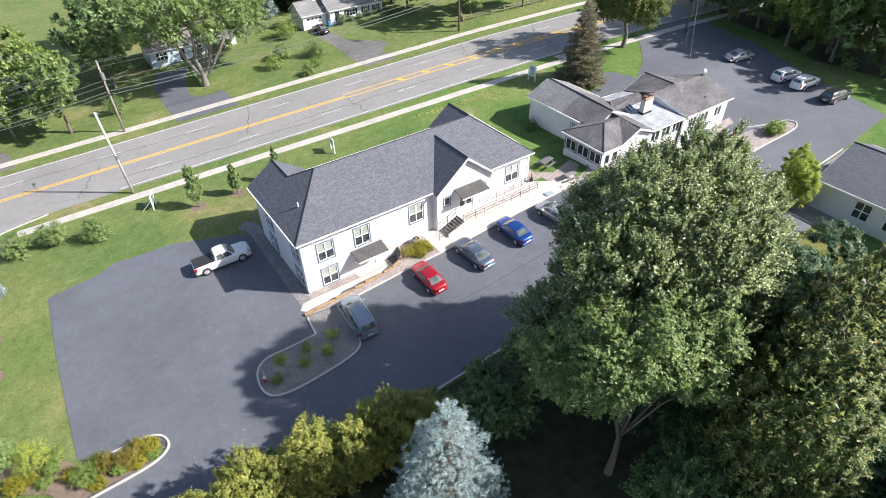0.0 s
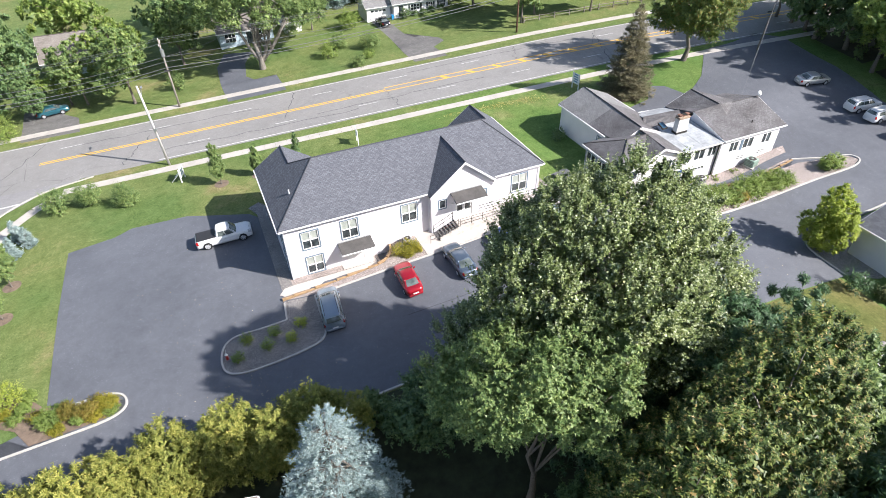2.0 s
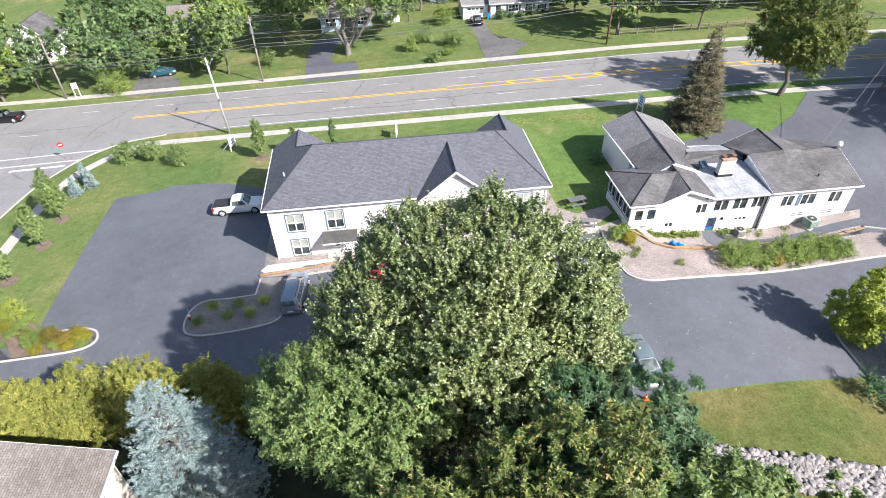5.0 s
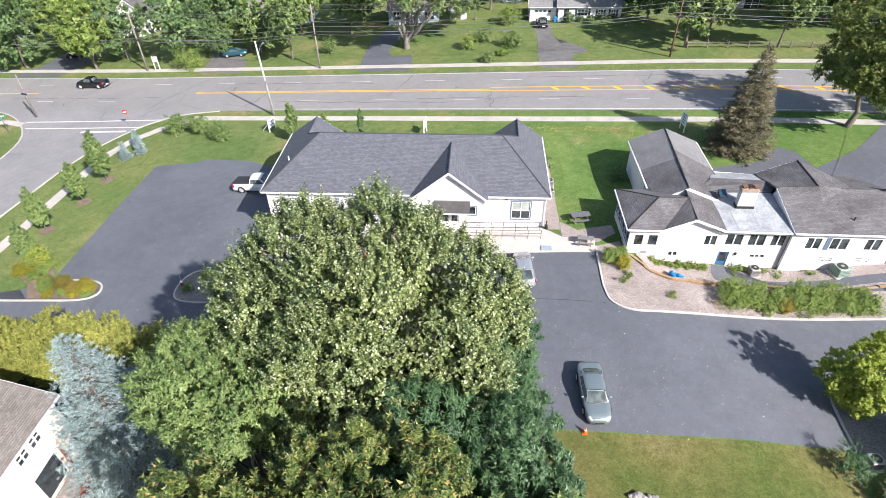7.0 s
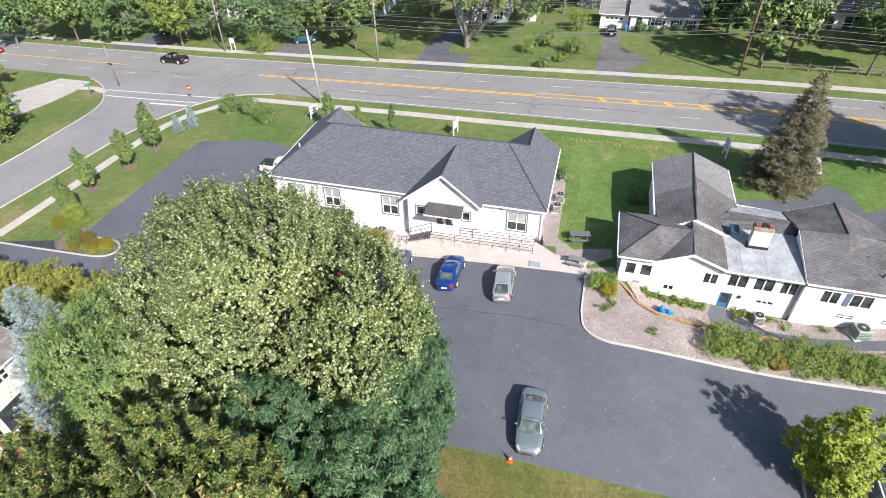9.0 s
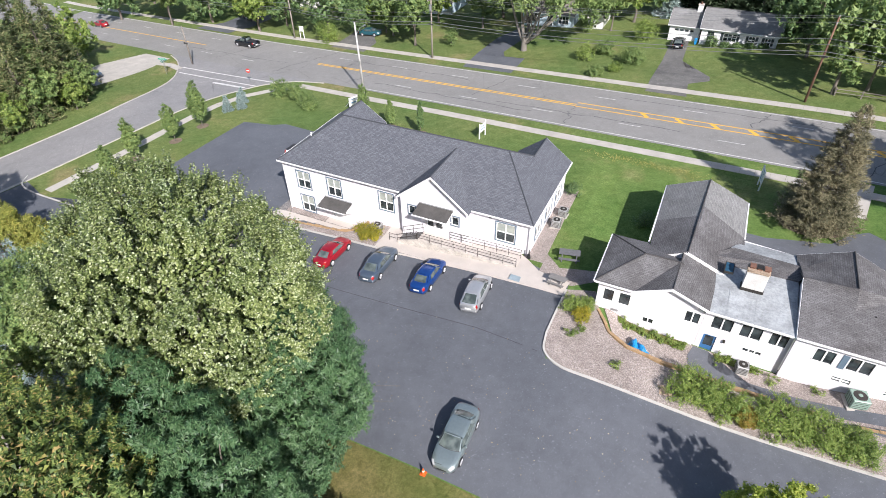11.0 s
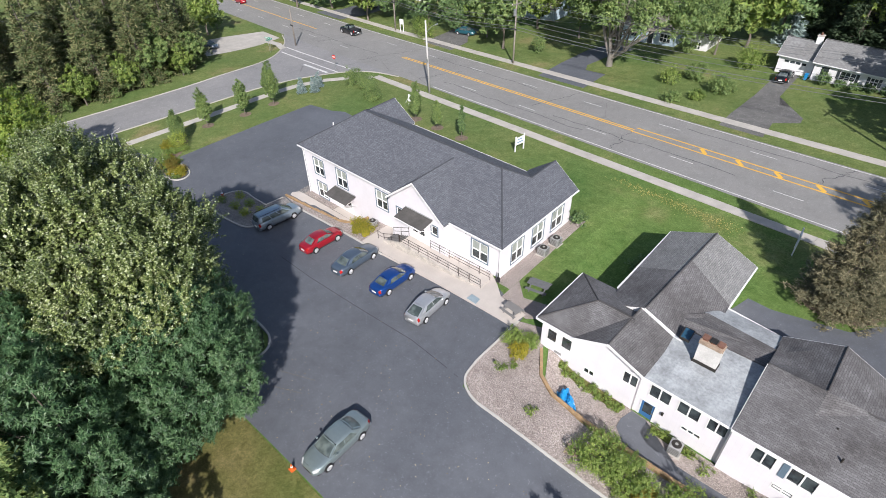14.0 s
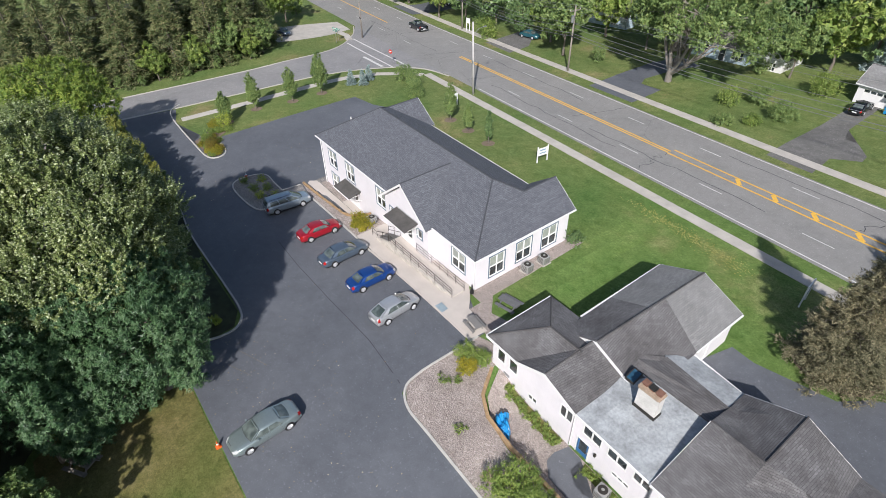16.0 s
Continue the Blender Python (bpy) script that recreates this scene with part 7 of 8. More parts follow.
for k, (x, y) in enumerate(((50.2, 32.0), (47.0, 34.4), (64.0, 36.9), (61.0, 36.6), (52.0, 36.9), (50.6, 37.2), (54.0, 36.8), (49.6, 37.2), (51.3, 37.0), (52.8, 36.8), (53.4, 37.2), (54.5, 37.0), (57.2, 36.9), (57.8, 37.3), (59.9, 37.1), (50.0, 36.8), (46.2, 33.6), (52.4, 37.3))):
    shrub("small weed tuft in the gravel", foot(x, y, 0.05), 0.32, 0.45, LEAF_SHRUB, 140 + k, 500, (0.1, 0.04), name="weed")
shrub("dark round shrub against the white wing", foot(48.9, 51.2), 1.2, 1.0, LEAF_DARK, 150, 1500, (0.13, 0.08))
shrub("dark round shrub at the offices' corner", foot(40.9, 53.6), 1.3, 0.8, LEAF_DARK, 151, 1400, (0.13, 0.08))
shrub("small yellow-green shrub in the shaded island", foot(28.6, 22.6), 0.7, 0.6, LEAF_LIME, 152, 700, (0.11, 0.07))


# ---- vehicles ----
def loft(bm, rings, close=True):
    made = [[bm.verts.new(p) for p in r] for r in rings]
    for a, b in zip(made, made[1:]):
        for k in range(len(a) - (0 if close else 1)):
            j = (k + 1) % len(a)
            bm.faces.new((a[k], a[j], b[j], b[k]))
    bm.faces.new(made[0][::-1])
    bm.faces.new(made[-1])
    bmesh.ops.recalc_face_normals(bm, faces=bm.faces)
    return bm


def patch(bm, surface, a, b, n=6, lift=0.007, shape=None):
    """A thin plate over the part of a surface between the corners a and b; shape bends the plate's two ends."""
    def at(i, j):
        u, v = a[0] + (b[0] - a[0]) * i / n, a[1] + (b[1] - a[1]) * j / n
        if shape:
            u, v = shape(u, v)
        e = 0.004
        p = Vector(surface(u, v))
        d = (Vector(surface(u + e, v)) - Vector(surface(u - e, v))).cross(Vector(surface(u, v + e)) - Vector(surface(u, v - e)))
        d = d.normalized() if d.length > 1e-9 else Vector((0, 0, 1))
        if d.dot(p - Vector((p.x * 0.7, 0, 0.55))) < 0:
            d = -d
        return p + d * lift
    grid = [[bm.verts.new(at(i, j)) for j in range(n + 1)] for i in range(n + 1)]
    for i in range(n):
        for j in range(n):
            bm.faces.new((grid[i][j], grid[i + 1][j], grid[i + 1][j + 1], grid[i][j + 1]))
    bmesh.ops.recalc_face_normals(bm, faces=bm.faces)
    return bm


def wheel(parent, x, y, r, side):
    bm = bmesh.new()
    prof = [(r * 0.6, 0.11), (r * 0.93, 0.115), (r, 0.085), (r, -0.085), (r * 0.93, -0.115), (r * 0.6, -0.11)]
    n = 20
    rings = [[bm.verts.new((x + p * math.cos(k * math.tau / n), y + w, r + p * math.sin(k * math.tau / n))) for p, w in prof] for k in range(n)]
    for a, b in zip(rings, rings[1:] + rings[:1]):
        for k in range(len(prof) - 1):
            bm.faces.new((a[k], a[k + 1], b[k + 1], b[k]))
    t = part("wheel", bm, TYRE, parent, smooth=True)
    bm = bmesh.new()
    rod(bm, (x, y + 0.04 * side, r), (x, y + 0.105 * side, r), r * 0.16, r * 0.14, 10)
    for k in range(7):
        a = k * math.tau / 7
        rod(bm, (x, y + 0.09 * side, r), (x + r * 0.62 * math.cos(a), y + 0.10 * side, r + r * 0.62 * math.sin(a)), 0.055, 0.05, 5)
    n = 20
    for ra, rc in ((r * 0.58, r * 0.70),):
        lo = [bm.verts.new((x + ra * math.cos(k * math.tau / n), y + 0.118 * side, r + ra * math.sin(k * math.tau / n))) for k in range(n)]
        hi = [bm.verts.new((x + rc * math.cos(k * math.tau / n), y + 0.122 * side, r + rc * math.sin(k * math.tau / n))) for k in range(n)]
        for k in range(n):
            bm.faces.new((lo[k], lo[(k + 1) % n], hi[(k + 1) % n], hi[k]))
    part("rim", bm, RIM, t)
    part("brake_disc", rod(bmesh.new(), (x, y + 0.0 * side, r), (x, y + 0.03 * side, r), r * 0.5, r * 0.5, 14), METAL, t)
    return t


def vehicle(name, label, category, paint, L, W, H, base, profile, cab, r=0.33, belt=None, bed=False, posts=2, rails=False):
    """A car, its front towards +x. profile: (place along it, height of the body, width); cab: places of rear foot, rear top, front top and front foot of the glazed part."""
    v = thing(name, label, category)
    hw = W / 2
    fs = np.linspace(-0.5, 0.5, 61)
    soft = np.array([1, 2, 3, 2, 1]) / 9

    def smooth(col):
        y = np.interp(fs, [p[0] for p in profile], [p[col] for p in profile])
        return np.convolve(np.pad(y, 2, mode="edge"), soft, mode="valid")
    zs, ws = smooth(1), smooth(2)
    rise = [(0.0, 0.80, 0.0), (0.1, 0.95, 0.1), (0.25, 1.0, 0.3), (0.45, 1.0, 0.55), (0.6, 0.985, 0.78), (0.7, 0.955, 0.9), (0.8, 0.88, 0.975), (0.9, 0.55, 1.01), (1.0, 0.0, 1.025)]

    def shell(f, u):
        z, w = float(np.interp(f, fs, zs)), float(np.interp(f, fs, ws))
        side = 1 if u >= 0 else -1
        k = abs(u)
        y = np.interp(k, [q[0] for q in rise], [q[1] for q in rise])
        h = np.interp(k, [q[0] for q in rise], [q[2] for q in rise])
        return (f * L, side * y * w * hw, 0.2 + (z - 0.2) * h)
    us = [q[0] for q in rise]
    rings = [[shell(f, u) for u in us] + [shell(f, -u) for u in us[-2::-1]] for f in fs[::2]]
    body = part("body", loft(bmesh.new(), rings), paint, v, smooth=True)
    zb = belt
    rb, rt, ft, fb = (k * L for k in cab)
    wb, wt = hw * 0.94, hw * 0.74

    # the glazed part: two flanks, the roof, the front and the rear, each a curved surface
    def crest(f):
        return H - 0.06 - 0.05 * (2 * f - 1) ** 2

    def flank(f, q):
        side = 1 if q >= 0 else -1
        k = abs(q)
        bow = 1 - 0.10 * (2 * f - 1) ** 4
        x = rb + (fb - rb) * f + (rt + (ft - rt) * f - rb - (fb - rb) * f) * k
        return (x, side * (wb * bow + (wt * bow - wb * bow) * k + 0.035 * math.sin(math.pi * min(1, k))), zb - 0.05 + (crest(f) - zb + 0.05) * k)

    def top(f, p):
        bow = 1 - 0.10 * (2 * f - 1) ** 4
        return (rt + (ft - rt) * f, p * wt * bow, crest(f) + 0.055 * (1 - p * p))

    def end(f0, foot_x, head_x, out):
        def surface(q, p):
            c = 1 - p * p
            x = foot_x + out * 0.16 * c + (head_x + out * 0.05 * c - foot_x - out * 0.16 * c) * q
            return (x + out * 0.05 * math.sin(math.pi * q), p * (wb + (wt - wb) * q) * 0.9, zb - 0.05 + (crest(f0) + 0.055 * c - zb + 0.05) * q)
        return surface
    fore, aft = end(1.0, fb, ft, 1), end(0.0, rb, rt, -1)
    bm = bmesh.new()
    for surface, a, b in ((flank, (0, 0), (1, 1)), (flank, (0, 0), (1, -1)), (top, (0, -1), (1, 1)), (fore, (0, -1), (1, 1)), (aft, (0, -1), (1, 1))):
        patch(bm, surface, a, b, 8, 0.0)
    bmesh.ops.remove_doubles(bm, verts=bm.verts, dist=0.004)
    bmesh.ops.recalc_face_normals(bm, faces=bm.faces)
    roof = part("cabin", bm, paint, v, smooth=True)
    glass = lambda n, surface, a, b, shape=None: part(n, patch(bmesh.new(), surface, a, b, 6, 0.008, shape), CAR_GLASS, roof, "dark tinted glass", smooth=True)
    glass("windscreen", fore, (0.10, -0.9), (0.93, 0.9))
    glass("rear_window", aft, (0.16 if cab[1] - cab[0] > 0.1 else 0.3, -0.82), (0.9, 0.82))
    n = posts + (1 if rails else 0)
    for s in (1, -1):
        slope_r, slope_f = (rt - rb) / max(0.1, fb - rb), (fb - ft) / max(0.1, fb - rb)
        cuts = [0.05 + 0.5 * slope_r + (0.9 - 0.4 * slope_r) * k / n for k in range(n + 1)]
        for k, (a, b) in enumerate(zip(cuts, cuts[1:])):
            glass("side_window", flank, (a + 0.012, s * 0.17), (b - 0.012, s * 0.88))
        part("mirror", box(bmesh.new(), fb - 0.50, fb - 0.36, s * (hw + 0.04) - 0.1, s * (hw + 0.04) + 0.1, zb - 0.02, zb + 0.13, 0.04), paint, v)
        for f in (0.5 * base, -0.5 * base):
            wheel(v, f, s * (hw - 0.085), r, s)
            part("wheel_arch", rod(bmesh.new(), (f, s * (hw - 0.3), r), (f, s * (hw - 0.01), r), r + 0.05, r + 0.05, 20), PLASTIC_DARK, v)
        part("headlight", patch(bmesh.new(), shell, (0.435, s * 0.55), (0.492, s * 0.84), 5, 0.008), LENS_CLEAR, body, smooth=True)
        part("tail_light", patch(bmesh.new(), shell, (-0.498, s * 0.48), (-0.455, s * 0.80), 5, 0.01), LENS_RED, body, smooth=True)
        for f in ([0.02, -0.2] if posts == 2 else [0.02]):
            part("door_seam", patch(bmesh.new(), shell, (f - 0.0016, s * 0.12), (f + 0.0016, s * 0.78), 3, 0.003), PLASTIC_DARK, body)
        for f in (0.11, -0.06):
            part("door_handle", patch(bmesh.new(), shell, (f - 0.11 - 0.018, s * 0.575), (f - 0.11 + 0.018, s * 0.60), 2, 0.02), paint, body)
        if rails:
            part("roof_rail", rod(bmesh.new(), (rt + 0.2, s * wt * 0.85, H - 0.0), (ft - 0.2, s * wt * 0.85, H - 0.0), 0.022), METAL_DARK, v)
    part("cowl", patch(bmesh.new(), fore, (0.02, -0.92), (0.09, 0.92), 5, 0.01), PLASTIC_DARK, roof)
    part("bonnet_seam", patch(bmesh.new(), shell, (0.465, -1.0 + 0.17), (0.468, -1.0), 4, 0.004), PLASTIC_DARK, body)
    front = profile[-1][1]
    part("grille", box(bmesh.new(), 0.5 * L - 0.05, 0.5 * L + 0.010, -hw * 0.36, hw * 0.36, 0.34, front - 0.1, 0.02), PLASTIC_DARK, v)
    part("bumper", box(bmesh.new(), -0.5 * L - 0.03, -0.5 * L + 0.12, -hw * 0.78, hw * 0.78, 0.3, 0.5, 0.04), paint if not bed else METAL, v)
    part("number_plate", box(bmesh.new(), -0.5 * L - 0.04, -0.5 * L - 0.01, -0.26, 0.26, 0.52, 0.66), SIGN_WHITE, v, "plain pale plate")
    part("underbody", box(bmesh.new(), -0.45 * L, 0.45 * L, -hw * 0.8, hw * 0.8, 0.17, 0.3), PLASTIC_DARK, v)
    if bed:
        z = profile[1][1]
        part("tonneau_cover", box(bmesh.new(), -0.485 * L, rb - 0.02, -hw * 0.84, hw * 0.84, z + 0.0, z + 0.05, 0.02), PLASTIC_DARK, v, "black bed cover")
    return v


SEDAN = [(-0.5, 0.78, 0.66), (-0.48, 0.93, 0.82), (-0.44, 0.99, 0.91), (-0.34, 1.0, 0.98), (-0.2, 0.98, 1.0), (0.1, 0.96, 1.0), (0.24, 0.93, 0.99), (0.38, 0.86, 0.95), (0.45, 0.78, 0.86), (0.485, 0.68, 0.7), (0.5, 0.58, 0.52)]
HATCH = [(-0.5, 0.9, 0.82), (-0.47, 1.02, 0.92), (-0.3, 1.03, 0.99), (0.1, 0.99, 1.0), (0.26, 0.95, 0.98), (0.4, 0.85, 0.93), (0.475, 0.72, 0.8), (0.5, 0.62, 0.66)]
SUV = [(-0.5, 1.0, 0.85), (-0.47, 1.1, 0.94), (-0.3, 1.12, 0.99), (0.1, 1.1, 1.0), (0.26, 1.08, 0.99), (0.4, 1.02, 0.96), (0.475, 0.92, 0.86), (0.5, 0.8, 0.74)]
TRUCK = [(-0.5, 1.12, 0.94), (-0.495, 1.18, 0.97), (-0.3, 1.18, 0.98), (0.0, 1.16, 1.0), (0.24, 1.17, 1.0), (0.42, 1.13, 0.97), (0.485, 1.05, 0.9), (0.5, 0.85, 0.8)]


def park(v, x, y, heading):
    """Sets a car on the sloping ground."""
    h = radians(heading)
    c, s = math.cos(h), math.sin(h)
    up = lambda dx, dy: ground(x + dx * c - dy * s, y + dx * s + dy * c)
    pitch = -math.degrees(math.atan2(up(1.3, 0) - up(-1.3, 0), 2.6))
    roll = math.degrees(math.atan2(up(0, 0.8) - up(0, -0.8), 1.6))
    z = (up(1.3, 0.8) + up(-1.3, 0.8) + up(1.3, -0.8) + up(-1.3, -0.8)) / 4
    v.matrix_basis = pose(x, y, z + 0.035, 0, 0, heading) @ pose(0, 0, 0, roll, pitch, 0)
    return v


SEDAN_CAB, HATCH_CAB, SUV_CAB = (-0.36, -0.20, 0.08, 0.235), (-0.46, -0.24, 0.08, 0.285), (-0.485, -0.42, 0.1, 0.25)


def sedan(label, paint, L=4.75, W=1.83, H=1.45):
    return vehicle("sedan", label, "car", paint, L, W, H, L * 0.585, SEDAN, SEDAN_CAB, 0.33, 0.95)


RED = paint_material("red_car_paint", (0.36, 0.01, 0.022), 0.3, 0.28)
SLATE = paint_material("slate_car_paint", (0.125, 0.165, 0.215), 0.55, 0.3)
BLUE = paint_material("blue_car_paint", (0.012, 0.06, 0.25), 0.4, 0.28)
SILVER = paint_material("silver_car_paint", (0.56, 0.57, 0.58), 0.6, 0.32)
SAGE = paint_material("sage_silver_car_paint", (0.30, 0.36, 0.36), 0.6, 0.3)
VAN_BLUE = paint_material("blue_grey_van_paint", (0.30, 0.36, 0.41), 0.55, 0.28)
WHITE_CAR = paint_material("white_car_paint", (0.80, 0.80, 0.79), 0.0, 0.3)
BLACK_CAR = paint_material("black_car_paint", (0.012, 0.013, 0.016), 0.3, 0.25)
TEAL = paint_material("teal_car_paint", (0.03, 0.14, 0.18), 0.4, 0.3)
GRAPHITE = paint_material("graphite_car_paint", (0.05, 0.06, 0.065), 0.5, 0.3)

park(vehicle("pickup_truck", "white crew-cab pickup truck with a black bed cover", "truck", WHITE_CAR, 5.8, 2.0, 1.88, 3.7, TRUCK, (-0.13, -0.1, 0.12, 0.22), 0.41, 1.17, bed=True), 7.1, 51.9, -3)
park(vehicle("minivan", "blue-grey minivan with roof rails parked beside the island", "van", VAN_BLUE, 5.1, 1.98, 1.75, 3.0, SUV, (-0.48, -0.43, 0.1, 0.31), 0.34, 1.08, rails=True), 14.5, 35.7, 84)
park(sedan("bright red sedan parked in the lot", RED, 4.55, 1.78), 22.15, 35.8, 88)
park(sedan("slate grey sedan parked in the lot", SLATE, 5.0, 1.88, 1.48), 27.5, 35.7, 91)
park(sedan("deep blue sedan parked in the lot", BLUE, 4.6, 1.8, 1.43), 32.7, 35.7, 89)
park(vehicle("hatchback", "silver hatchback parked beside the pad", "car", SILVER, 4.45, 1.75, 1.49, 2.7, HATCH, HATCH_CAB, 0.32, 0.98), 37.7, 35.0, 94)
park(sedan("pale sage silver sedan parked at the lawn's edge", SAGE, 5.0, 1.88, 1.46), 41.95, 21.4, -88)
park(sedan("silver sedan in the far lot", SILVER, 4.8), 87.2, 46.4, -14)
suv_white = park(vehicle("suv", "white sport utility car in the far lot", "car", WHITE_CAR, 4.6, 1.86, 1.68, 2.7, SUV, SUV_CAB, 0.36, 1.1, rails=True), 87.9, 39.0, -10)
h = copy_thing(suv_white, suv_white.matrix_basis.copy())
park(h, 87.6, 36.0, -6)
park(vehicle("suv", "dark grey sport utility car in the far lot", "car", GRAPHITE, 4.7, 1.86, 1.7, 2.75, SUV, SUV_CAB, 0.36, 1.1, rails=True), 86.8, 31.2, -8)
park(sedan("teal sedan under a small tree", TEAL, 4.7), -13.6, 101.0, 4)
park(sedan("black sedan in a driveway", BLACK_CAR, 4.7), -48.5, 106.0, 12)
park(sedan("black sedan before a garage", BLACK_CAR, 4.7), 44.6, 106.0, 92)
park(sedan("blue-grey sedan on the concrete driveway", SLATE, 4.7), -52.4, 65.2, 10)
park(vehicle("hatchback", "red hatchback on the road", "car", RED, 4.1, 1.72, 1.48, 2.5, HATCH, HATCH_CAB, 0.31, 0.98), -84.5, 92.6, 173)
park(vehicle("pickup_truck", "black crew-cab pickup truck on the road", "truck", BLACK_CAR, 5.7, 1.98, 1.85, 3.65, TRUCK, (-0.13, -0.1, 0.12, 0.22), 0.4, 1.15, bed=True), -36.0, 89.4, 173)


# ---- steps, ramp and rails before the offices ----
def entrance_ramp():
    r = thing("entrance_ramp", "pale concrete entrance landing and long ramp", "ramp")
    b = bmesh.new()
    prism(b, [(29.4, 39.75), (32.2, 39.75), (32.2, 41.2), (29.4, 41.2)], -0.8, 0.6)
    part("landing", b, CONCRETE_NEW, r)
    b = bmesh.new()
    top = [(32.2, 39.75, 0.6), (39.5, 39.75, 0.78), (39.5, 41.1, 0.78), (32.2, 41.1, 0.6)]
    hi = [b.verts.new(p) for p in top]
    lo = [b.verts.new((x, y, -0.8)) for x, y, _ in top]
    b.faces.new(hi)
    b.faces.new(lo[::-1])
    for k in range(4):
        b.faces.new((lo[k], lo[(k + 1) % 4], hi[(k + 1) % 4], hi[k]))
    part("ramp", b, CONCRETE_NEW, r)
    b = bmesh.new()
    wallq = [(27.2, 39.6, -0.9), (38.6, 39.6, -0.9), (38.6, 39.6, 0.72), (29.4, 39.6, 0.66), (27.2, 39.6, -0.1)]
    f = [b.verts.new(p) for p in wallq]
    g = [b.verts.new((x, y + 0.15, z)) for x, y, z in wallq]
    b.faces.new(f)
    b.faces.new(g[::-1])
    for k in range(5):
        b.faces.new((f[(k + 1) % 5], f[k], g[k], g[(k + 1) % 5]))
    part("side_wall", b, plain("stained_concrete", (0.60, 0.55, 0.49), 0.85, vary=0.35, scale=1.6, fine=14), r, "pale flaking concrete side wall")
    return r


STAIR_GREY = plain("worn_tread_metal", (0.16, 0.155, 0.15), 0.6, 0.2, vary=0.25)


def stair():
    s = thing("stair", "open metal stair with dark treads", "stair")
    n = 7
    for k in range(n):
        f = (k + 0.5) / n
        x, z = 29.35 - 2.3 * f, 0.6 - 1.1 * (k + 1) / (n + 1)
        part("tread", box(bmesh.new(), x - 0.11, x + 0.11, 39.85, 41.15, z - 0.04, z), STAIR_GREY, s)
    for y in (39.8, 41.18):
        part("stringer", rod(bmesh.new(), (29.4, y, 0.5), (27.1, y, -0.62), 0.06, 0.06, 6), METAL_DARK, s)
        for h in (0.5, 0.95):
            part("handrail", rod(bmesh.new(), (29.35, y, 0.55 + h), (27.05, y, -0.5 + h), 0.025), RUST_RAIL, s)
        for x, z in ((29.3, 0.55), (28.2, 0.05), (27.1, -0.45)):
            part("post", rod(bmesh.new(), (x, y, z - 0.15), (x, y, z + 0.98), 0.024), RUST_RAIL, s)
    for h in (0.45, 0.9):
        part("rail", rod(bmesh.new(), (26.9, 39.8, -0.5 + h), (26.2, 39.8, -0.5 + h), 0.02), RUST_RAIL, s)
    part("post", rod(bmesh.new(), (26.2, 39.8, -0.65), (26.2, 39.8, 0.45), 0.024), RUST_RAIL, s)
    return s


def railing(y, x0, x1, z0, z1):
    r = thing("railing", "thin brown metal railing beside the ramp", "railing", group="ramp railings")
    n = max(2, round((x1 - x0) / 1.25))
    for k in range(n + 1):
        f = k / n
        x, z = x0 + (x1 - x0) * f, z0 + (z1 - z0) * f
        part("post", rod(bmesh.new(), (x, y, z - 0.06), (x, y, z + 0.96), 0.024), RUST_RAIL, r)
    for h in (0.3, 0.62, 0.94):
        part("rail", rod(bmesh.new(), (x0, y, z0 + h), (x1, y, z1 + h), 0.021), RUST_RAIL, r)
    return r


entrance_ramp()
stair()
railing(39.7, 29.5, 39.5, 0.62, 0.78)
railing(41.05, 32.3, 39.5, 0.6, 0.78)


def timber_wall(pts, base, top, label):
    """Stacked timbers along a line."""
    w = thing("timber_wall", label, "retaining wall")
    p = resample(pts, 1.3)
    for a, b in zip(p, p[1:]):
        d = (b - a).normalized()
        s = Vector((-d.y, d.x)) * 0.12
        z = base(*((a + b) / 2))
        n = max(1, round((top((a + b) / 2) - z) / 0.15))
        for k in range(n):
            bm = bmesh.new()
            z0 = z + k * 0.15
            prism(bm, [tuple(a - s), tuple(b - s), tuple(b + s), tuple(a + s)], z0 + 0.004, z0 + 0.15)
            part("timber", bm, TIMBER, w)
    return w


def south_of(p):
    return ground(p.x - 0.1, p.y - 0.45) + 0.22


timber_wall(WALL_LINE[:-1], lambda x, y: ground(x + 0.15, y + 0.4) - 0.12, south_of, "curved wall of stacked landscape timbers holding gravel")
timber_wall(curve([(20.4, 39.62), (21.5, 40.1), (22.2, 40.9), (22.45, 41.85)], 3), lambda x, y: -1.95, lambda p: ground(p.x + 0.35, p.y - 0.5) + 0.22, "curved low timber wall at the end of the walk")
timber_wall([(10.7, 39.45), (15.0, 39.5), (20.4, 39.6)], lambda x, y: min(ground(x, y - 0.3), -1.87) - 0.05, lambda p: ground(p.x, p.y - 0.4) + 0.2, "weathered timber edging along the walk")
timber_wall([(71.0, 34.8), (66.5, 34.25)], lambda x, y: ground(x, y) - 0.02, lambda p: ground(p.x, p.y) + 0.15, "weathered timber edging beside the path")


